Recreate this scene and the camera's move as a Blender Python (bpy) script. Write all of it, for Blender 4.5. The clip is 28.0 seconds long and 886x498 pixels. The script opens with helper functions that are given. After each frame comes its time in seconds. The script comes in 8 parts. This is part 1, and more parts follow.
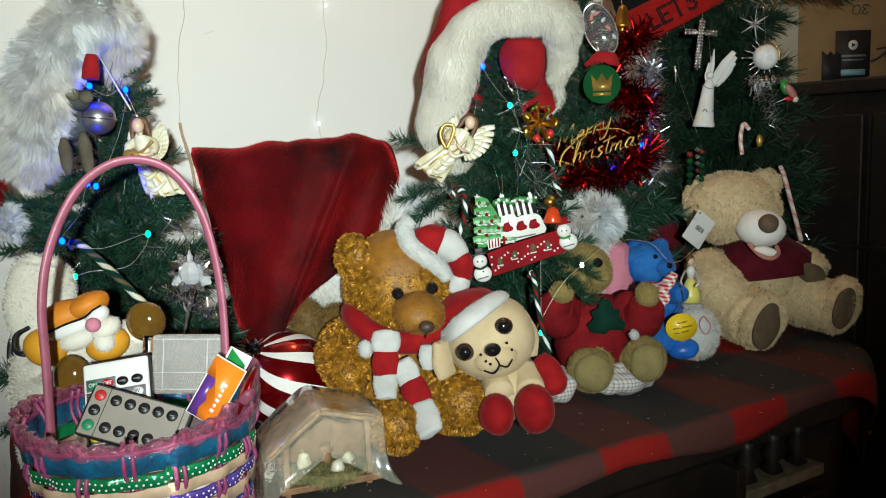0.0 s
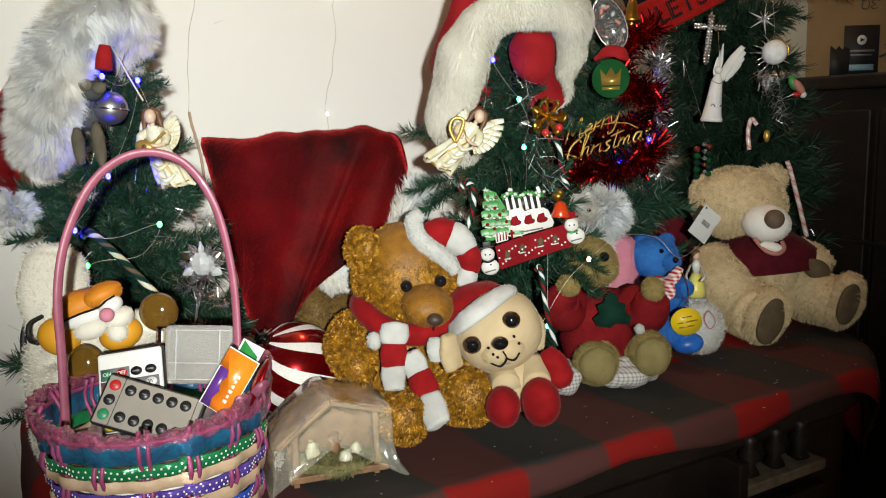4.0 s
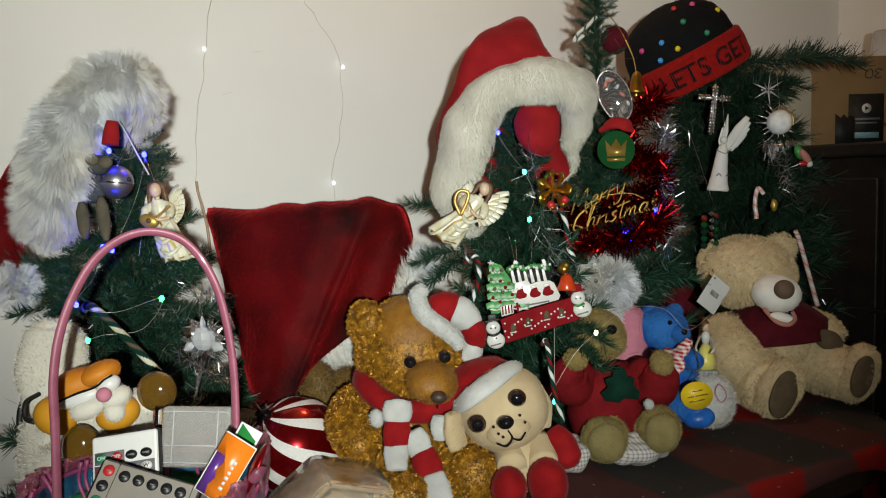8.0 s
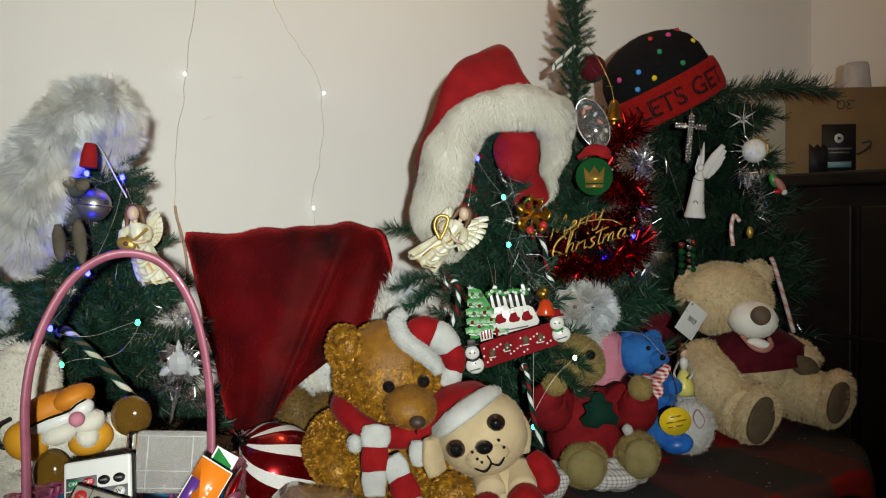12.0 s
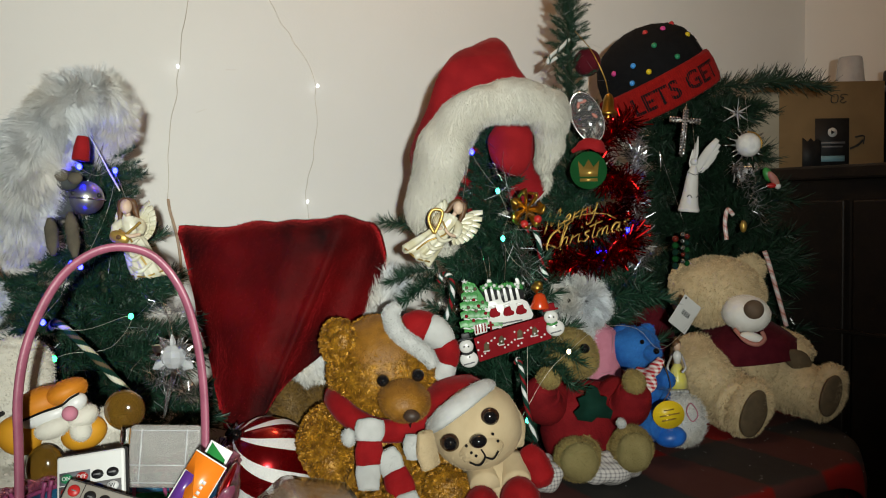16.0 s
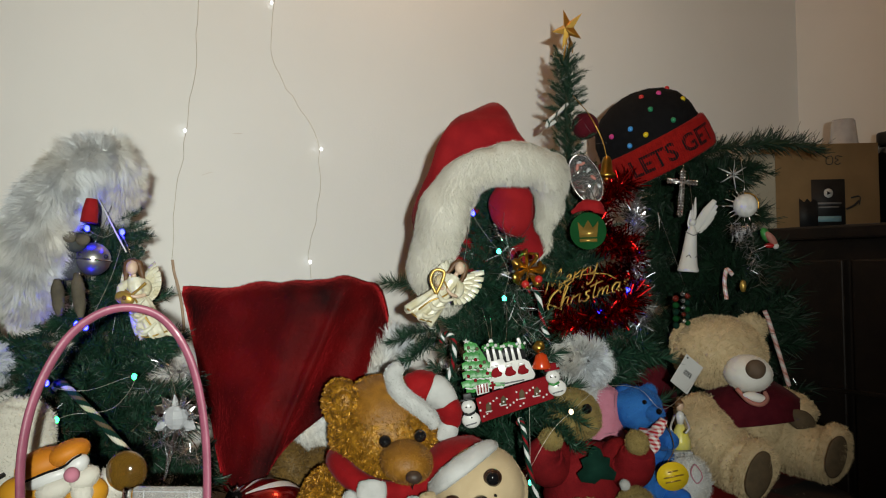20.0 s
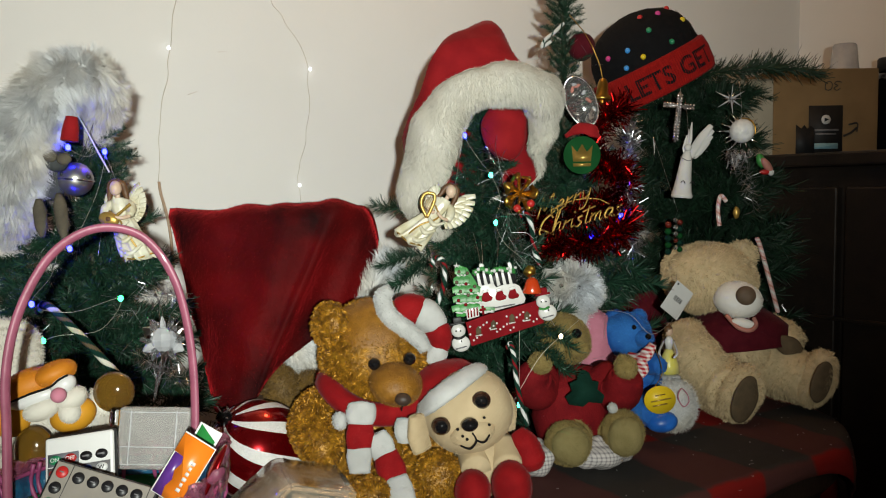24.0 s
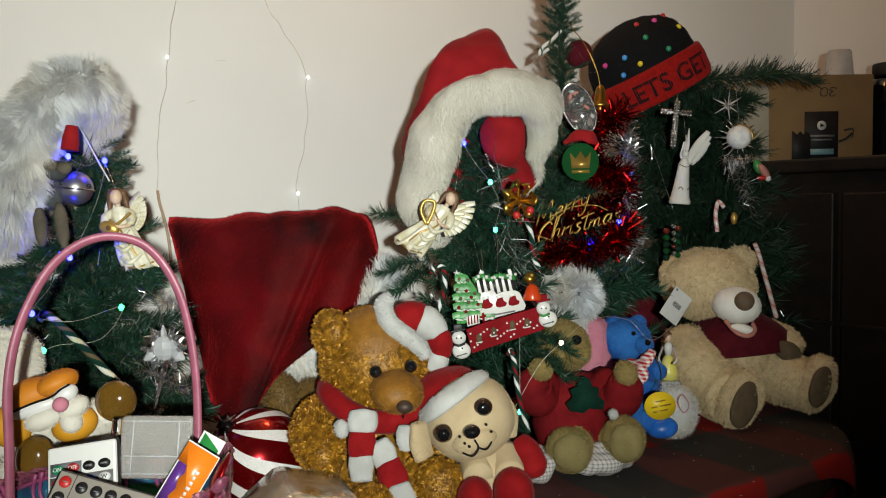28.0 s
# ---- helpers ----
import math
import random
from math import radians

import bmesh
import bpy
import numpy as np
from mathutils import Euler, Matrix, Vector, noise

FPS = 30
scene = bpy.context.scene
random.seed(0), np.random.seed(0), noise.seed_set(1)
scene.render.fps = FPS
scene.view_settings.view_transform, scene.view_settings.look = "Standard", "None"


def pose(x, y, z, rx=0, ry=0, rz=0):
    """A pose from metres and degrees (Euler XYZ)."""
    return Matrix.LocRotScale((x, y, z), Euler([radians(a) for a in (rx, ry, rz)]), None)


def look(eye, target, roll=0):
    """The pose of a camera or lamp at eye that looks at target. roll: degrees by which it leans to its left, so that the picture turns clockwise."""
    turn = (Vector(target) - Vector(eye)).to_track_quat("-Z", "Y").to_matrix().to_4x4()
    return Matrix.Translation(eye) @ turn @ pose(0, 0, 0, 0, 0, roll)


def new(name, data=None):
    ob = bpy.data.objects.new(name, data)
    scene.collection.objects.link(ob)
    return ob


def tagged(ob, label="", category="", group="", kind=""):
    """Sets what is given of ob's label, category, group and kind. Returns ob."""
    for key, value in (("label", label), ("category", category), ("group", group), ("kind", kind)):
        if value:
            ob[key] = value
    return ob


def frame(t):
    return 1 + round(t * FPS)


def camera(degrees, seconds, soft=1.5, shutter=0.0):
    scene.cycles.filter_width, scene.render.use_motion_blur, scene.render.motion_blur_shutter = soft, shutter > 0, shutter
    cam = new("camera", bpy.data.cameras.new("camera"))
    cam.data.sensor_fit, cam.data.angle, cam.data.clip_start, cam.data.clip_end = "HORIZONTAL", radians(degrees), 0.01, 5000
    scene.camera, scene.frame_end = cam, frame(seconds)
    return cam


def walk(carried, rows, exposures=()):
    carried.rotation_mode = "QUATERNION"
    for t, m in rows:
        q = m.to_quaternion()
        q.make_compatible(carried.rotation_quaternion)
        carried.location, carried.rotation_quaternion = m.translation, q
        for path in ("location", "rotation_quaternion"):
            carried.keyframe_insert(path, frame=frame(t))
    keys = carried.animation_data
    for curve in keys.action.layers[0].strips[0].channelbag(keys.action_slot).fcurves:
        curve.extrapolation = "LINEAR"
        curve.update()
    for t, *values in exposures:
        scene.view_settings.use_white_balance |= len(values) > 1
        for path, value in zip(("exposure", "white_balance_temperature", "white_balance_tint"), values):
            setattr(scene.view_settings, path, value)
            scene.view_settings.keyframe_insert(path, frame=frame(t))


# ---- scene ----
cam = camera(57.60, 28.0, soft=1.05)
PATH = [
    (0, (0.0461, -0.0528, 1.2556), (1.0513, 1.6530, 0.9731), -2.21),
    (0.5, (0.0410, -0.0539, 1.2530), (1.0361, 1.6559, 0.9590), -2.20),
    (1, (0.0411, -0.0548, 1.2578), (1.0453, 1.6466, 0.9465), -1.86),
    (1.5, (0.0429, -0.0543, 1.2587), (1.0455, 1.6496, 0.9563), -1.83),
    (2, (0.0412, -0.0525, 1.2564), (1.0382, 1.6529, 0.9441), -1.90),
    (2.5, (0.0434, -0.0529, 1.2571), (1.0355, 1.6539, 0.9366), -2.04),
    (4.5, (0.0378, -0.0545, 1.2686), (1.0295, 1.6553, 0.9638), -1.30),
    (5, (0.0378, -0.0536, 1.2775), (1.0021, 1.6883, 1.0875), -0.88),
    (5.5, (0.0477, -0.0439, 1.2751), (1.0313, 1.6922, 1.1406), -1.21),
    (6, (0.0468, -0.0460, 1.2751), (1.0297, 1.6907, 1.1402), -1.35),
    (6.5, (0.0472, -0.0449, 1.2744), (1.0277, 1.6913, 1.1190), -1.37),
    (7, (0.0465, -0.0480, 1.2743), (1.0313, 1.6848, 1.1092), -1.47),
    (7.5, (0.0460, -0.0473, 1.2749), (1.0342, 1.6828, 1.1018), -1.45),
    (8, (0.0472, -0.0480, 1.2758), (1.0378, 1.6814, 1.1085), -1.55),
    (8.5, (0.0454, -0.0514, 1.2754), (1.0481, 1.6742, 1.1469), -1.94),
    (9, (0.0466, -0.0479, 1.2740), (1.0459, 1.6813, 1.1671), -2.10),
    (9.5, (0.0480, -0.0501, 1.2739), (1.0537, 1.6759, 1.1776), -1.96),
    (10, (0.0448, -0.0527, 1.2757), (1.0555, 1.6710, 1.1918), -1.76),
    (10.5, (0.0470, -0.0511, 1.2755), (1.0606, 1.6711, 1.1934), -1.56),
    (11, (0.0465, -0.0500, 1.2762), (1.0603, 1.6719, 1.1911), -1.55),
    (11.5, (0.0473, -0.0496, 1.2746), (1.0746, 1.6636, 1.1773), -1.36),
    (12, (0.0470, -0.0493, 1.2722), (1.0842, 1.6580, 1.1733), -1.24),
    (12.5, (0.0480, -0.0463, 1.2736), (1.0837, 1.6612, 1.1646), -1.23),
    (14.5, (0.0492, -0.0475, 1.2725), (1.0874, 1.6586, 1.1642), -1.48),
    (15, (0.0485, -0.0470, 1.2723), (1.0901, 1.6569, 1.1628), -1.38),
    (15.5, (0.0497, -0.0476, 1.2709), (1.0954, 1.6531, 1.1527), -1.42),
    (16, (0.0471, -0.0483, 1.2729), (1.0965, 1.6502, 1.1566), -1.16),
    (16.5, (0.0473, -0.0493, 1.2730), (1.1015, 1.6465, 1.1589), -1.19),
    (17, (0.0479, -0.0488, 1.2722), (1.1044, 1.6456, 1.1582), -1.17),
    (17.5, (0.0474, -0.0486, 1.2724), (1.1052, 1.6450, 1.1582), -1.22),
    (18, (0.0479, -0.0488, 1.2726), (1.1056, 1.6448, 1.1585), -1.14),
    (18.5, (0.0481, -0.0483, 1.2724), (1.1053, 1.6455, 1.1560), -1.29),
    (19, (0.0462, -0.0473, 1.2721), (1.1077, 1.6440, 1.1587), -1.24),
    (19.5, (0.0435, -0.0442, 1.2816), (1.0716, 1.6698, 1.2105), -0.88),
    (20, (0.0413, -0.0556, 1.2731), (1.0934, 1.6450, 1.3063), -1.26),
    (20.5, (0.0455, -0.0502, 1.2732), (1.1009, 1.6486, 1.2904), -1.18),
    (21, (0.0479, -0.0484, 1.2690), (1.1041, 1.6499, 1.2616), -1.41),
    (21.5, (0.0467, -0.0509, 1.2697), (1.1081, 1.6409, 1.1638), -1.46),
    (22, (0.0462, -0.0494, 1.2699), (1.1034, 1.6416, 1.1183), -0.80),
    (22.5, (0.0481, -0.0488, 1.2717), (1.1070, 1.6415, 1.1244), -0.69),
    (24.5, (0.0506, -0.0456, 1.2687), (1.1126, 1.6426, 1.1196), -0.91),
    (25, (0.0521, -0.0462, 1.2696), (1.1114, 1.6431, 1.1140), -1.04),
    (25.5, (0.0479, -0.0502, 1.2693), (1.1178, 1.6326, 1.1161), -1.19),
    (26, (0.0495, -0.0485, 1.2690), (1.1172, 1.6355, 1.1144), -1.10),
    (26.5, (0.0493, -0.0454, 1.2678), (1.1138, 1.6403, 1.1083), -0.91),
    (27, (0.0460, -0.0425, 1.2682), (1.1106, 1.6429, 1.1074), -0.58),
    (27.5, (0.0437, -0.0418, 1.2688), (1.1126, 1.6423, 1.1224), -0.42),
    (28, (0.0451, -0.0445, 1.2691), (1.1170, 1.6389, 1.1390), -1.13),
]
walk(cam, [(t, look(eye, target, roll)) for t, eye, target, roll in PATH], [(0, 0.08, 6450, 4), (0.9, 0.13, 6950, 12), (4.4, 0.13, 6950, 12), (5.2, -0.3, 6850, 9), (19.3, -0.3, 6850, 9), (20.0, -0.42, 6850, 9), (20.9, -0.42, 6850, 9), (21.8, -0.27, 6850, 9), (25.0, -0.2, 6850, 9), (28, -0.2, 6850, 9)])

# ---- light: the phone's torch, moved 0.2 m behind the lens, a faint warm ceiling lamp out of view, and the fairy lights further down ----
world = bpy.data.worlds.new("world")
world.use_nodes = True
world.node_tree.nodes["Background"].inputs[0].default_value = (0.05, 0.045, 0.04, 1)
world.node_tree.nodes["Background"].inputs[1].default_value = 0.3
scene.world = world


def lamp(name, kind, energy, color, m, size=0.01):
    data = bpy.data.lights.new(name, kind)
    data.energy, data.color = energy, color
    if kind == "AREA":
        data.size = size
    else:
        data.shadow_soft_size = size
    ob = new(name, data)
    ob.matrix_world = m
    return ob


# set back from the lens to even out near things and the wall
torch = lamp("phone_torch", "SPOT", 74.0, (0.93, 1.0, 0.96), look((-0.03, -0.27, 1.29), (0.6276, 1.078, 1.437)), 0.009)
torch.data.spot_size, torch.data.spot_blend = radians(75), 1.0
lamp("ceiling_lamp_light", "POINT", 4.2, (1.0, 0.50, 0.20), pose(0.70, 0.86, 2.14), 0.08)

# ---- materials ----
def mat(name, a, b=None, rough=0.6, metal=0.0, scale=30.0, bump=0.15, bscale=400.0, sheen=0.0, coat=0.0,
        trans=0.0, emit=0.0, ior=1.45, per_piece=0.0, aniso=0.0):
    """A surface with two scales of variation: a to b over blotches of 1/scale metres, relief over 1/bscale metres."""
    m = bpy.data.materials.new(name)
    m.use_nodes = True
    nt = m.node_tree
    p = nt.nodes["Principled BSDF"]
    b = b or [c * 0.75 for c in a]
    tc = nt.nodes.new("ShaderNodeTexCoord")
    n1 = nt.nodes.new("ShaderNodeTexNoise")
    n1.inputs["Scale"].default_value, n1.inputs["Detail"].default_value = scale, 5
    nt.links.new(tc.outputs["Object"], n1.inputs["Vector"])
    ramp = nt.nodes.new("ShaderNodeMapRange")
    ramp.inputs[1].default_value, ramp.inputs[2].default_value = 0.35, 0.65
    nt.links.new(n1.outputs["Fac"], ramp.inputs[0])
    mix = nt.nodes.new("ShaderNodeMix")
    mix.data_type = "RGBA"
    mix.inputs[6].default_value, mix.inputs[7].default_value = (*a, 1), (*b, 1)
    nt.links.new(ramp.outputs[0], mix.inputs[0])
    out = mix.outputs[2]
    if per_piece:
        gi = nt.nodes.new("ShaderNodeNewGeometry")
        mr = nt.nodes.new("ShaderNodeMapRange")
        mr.inputs[3].default_value, mr.inputs[4].default_value = 1 - per_piece, 1 + per_piece
        nt.links.new(gi.outputs["Random Per Island"], mr.inputs[0])
        hs = nt.nodes.new("ShaderNodeHueSaturation")
        nt.links.new(mr.outputs[0], hs.inputs["Value"])
        nt.links.new(out, hs.inputs["Color"])
        out = hs.outputs[0]
    nt.links.new(out, p.inputs["Base Color"])
    n2 = nt.nodes.new("ShaderNodeTexNoise")
    n2.inputs["Scale"].default_value, n2.inputs["Detail"].default_value = bscale, 3
    nt.links.new(tc.outputs["Object"], n2.inputs["Vector"])
    rr = nt.nodes.new("ShaderNodeMapRange")
    rr.inputs[3].default_value, rr.inputs[4].default_value = max(0.02, rough * 0.85), min(1.0, rough * 1.15)
    nt.links.new(n1.outputs["Fac"], rr.inputs[0])
    nt.links.new(rr.outputs[0], p.inputs["Roughness"])
    if bump:
        bn = nt.nodes.new("ShaderNodeBump")
        bn.inputs["Strength"].default_value, bn.inputs["Distance"].default_value = bump, 0.6 / bscale
        nt.links.new(n2.outputs["Fac"], bn.inputs["Height"])
        nt.links.new(bn.outputs[0], p.inputs["Normal"])
    p.inputs["Metallic"].default_value = metal
    p.inputs["IOR"].default_value = ior
    p.inputs["Sheen Weight"].default_value = sheen * 0.15
    if rough >= 0.75:
        p.inputs["Specular IOR Level"].default_value = 0.15
    p.inputs["Sheen Roughness"].default_value = 0.4
    p.inputs["Coat Weight"].default_value = coat
    p.inputs["Coat Roughness"].default_value = 0.05
    p.inputs["Transmission Weight"].default_value = trans
    if emit:
        p.inputs["Emission Color"].default_value = (*a, 1)
        p.inputs["Emission Strength"].default_value = emit
    return m


def plaid():
    """Black and red check, woven fleece: red squares of 8.5 cm along x and along the fall of the cloth, black rows
    stretched in place of shade on top.
    """
    m = mat("plaid_fleece", (0.012, 0.011, 0.012), (0.02, 0.018, 0.018), rough=0.95, scale=60, bump=0.5, bscale=900)
    nt = m.node_tree
    p = nt.nodes["Principled BSDF"]
    tc = nt.nodes.new("ShaderNodeTexCoord")
    sep = nt.nodes.new("ShaderNodeSeparateXYZ")
    wob = nt.nodes.new("ShaderNodeTexNoise")
    wob.inputs["Scale"].default_value = 25
    nt.links.new(tc.outputs["Object"], wob.inputs["Vector"])
    nt.links.new(tc.outputs["Object"], sep.inputs[0])

    def math_node(op, x, y=None):
        n = nt.nodes.new("ShaderNodeMath")
        n.operation = op
        for i, v in enumerate((x, y)):
            if v is None:
                continue
            if isinstance(v, (int, float)):
                n.inputs[i].default_value = v
            else:
                nt.links.new(v, n.inputs[i])
        return n.outputs[0]

    w = math_node("MULTIPLY", math_node("SUBTRACT", wob.outputs["Fac"], 0.5), 0.02)
    fall = math_node("ADD", sep.outputs[1], sep.outputs[2])
    marks = []
    # longer period along the fall: wide black rows stand for the shaded top
    for v, shift, period, half in ((sep.outputs[0], 0.1795, 0.182, 0.26), (fall, 0.1005, 0.235, 0.315)):
        s = math_node("FRACT", math_node("DIVIDE", math_node("ADD", math_node("ADD", v, shift), w), period))
        d = math_node("ABSOLUTE", math_node("SUBTRACT", s, 0.5))
        e = nt.nodes.new("ShaderNodeMapRange")
        e.inputs[1].default_value, e.inputs[2].default_value = half - 0.015, half + 0.015
        nt.links.new(d, e.inputs[0])
        marks.append(e.outputs[0])
    total = math_node("MULTIPLY", math_node("ADD", *marks), 0.5)
    cr = nt.nodes.new("ShaderNodeValToRGB")
    cr.color_ramp.elements[0].color = (0.040, 0.037, 0.035, 1)
    cr.color_ramp.elements[1].color = (0.24, 0.013, 0.011, 1)
    mid = cr.color_ramp.elements.new(0.5)
    mid.color = (0.088, 0.034, 0.031, 1)
    nt.links.new(total, cr.inputs[0])
    nt.links.new(cr.outputs[0], p.inputs["Base Color"])
    return m


def checks(name, ground, stripe, pitch, share):
    """Woven check: stripes of one colour crossing on a pale ground, pitch metres apart."""
    m = mat(name, ground, rough=0.85, scale=80, bump=0.3, bscale=900)
    nt = m.node_tree
    tc = nt.nodes.new("ShaderNodeTexCoord")
    sums = []
    for axis in ("X", "Z"):
        w = nt.nodes.new("ShaderNodeTexWave")
        w.bands_direction = axis
        w.inputs["Scale"].default_value = 0.314 / pitch
        w.inputs["Distortion"].default_value = 0.6
        nt.links.new(tc.outputs["Object"], w.inputs["Vector"])
        e = nt.nodes.new("ShaderNodeMapRange")
        e.inputs[1].default_value, e.inputs[2].default_value = 1 - share - 0.1, 1 - share + 0.1
        nt.links.new(w.outputs["Fac"], e.inputs[0])
        sums.append(e.outputs[0])
    half = nt.nodes.new("ShaderNodeMath")
    nt.links.new(sums[0], half.inputs[0])
    nt.links.new(sums[1], half.inputs[1])
    fac = nt.nodes.new("ShaderNodeMath")
    fac.operation = "MULTIPLY"
    fac.inputs[1].default_value = 0.5
    nt.links.new(half.outputs[0], fac.inputs[0])
    mix = nt.nodes.new("ShaderNodeMix")
    mix.data_type = "RGBA"
    mix.inputs[6].default_value, mix.inputs[7].default_value = (*ground, 1), (*stripe, 1)
    nt.links.new(fac.outputs[0], mix.inputs[0])
    nt.links.new(mix.outputs[2], nt.nodes["Principled BSDF"].inputs["Base Color"])
    return m


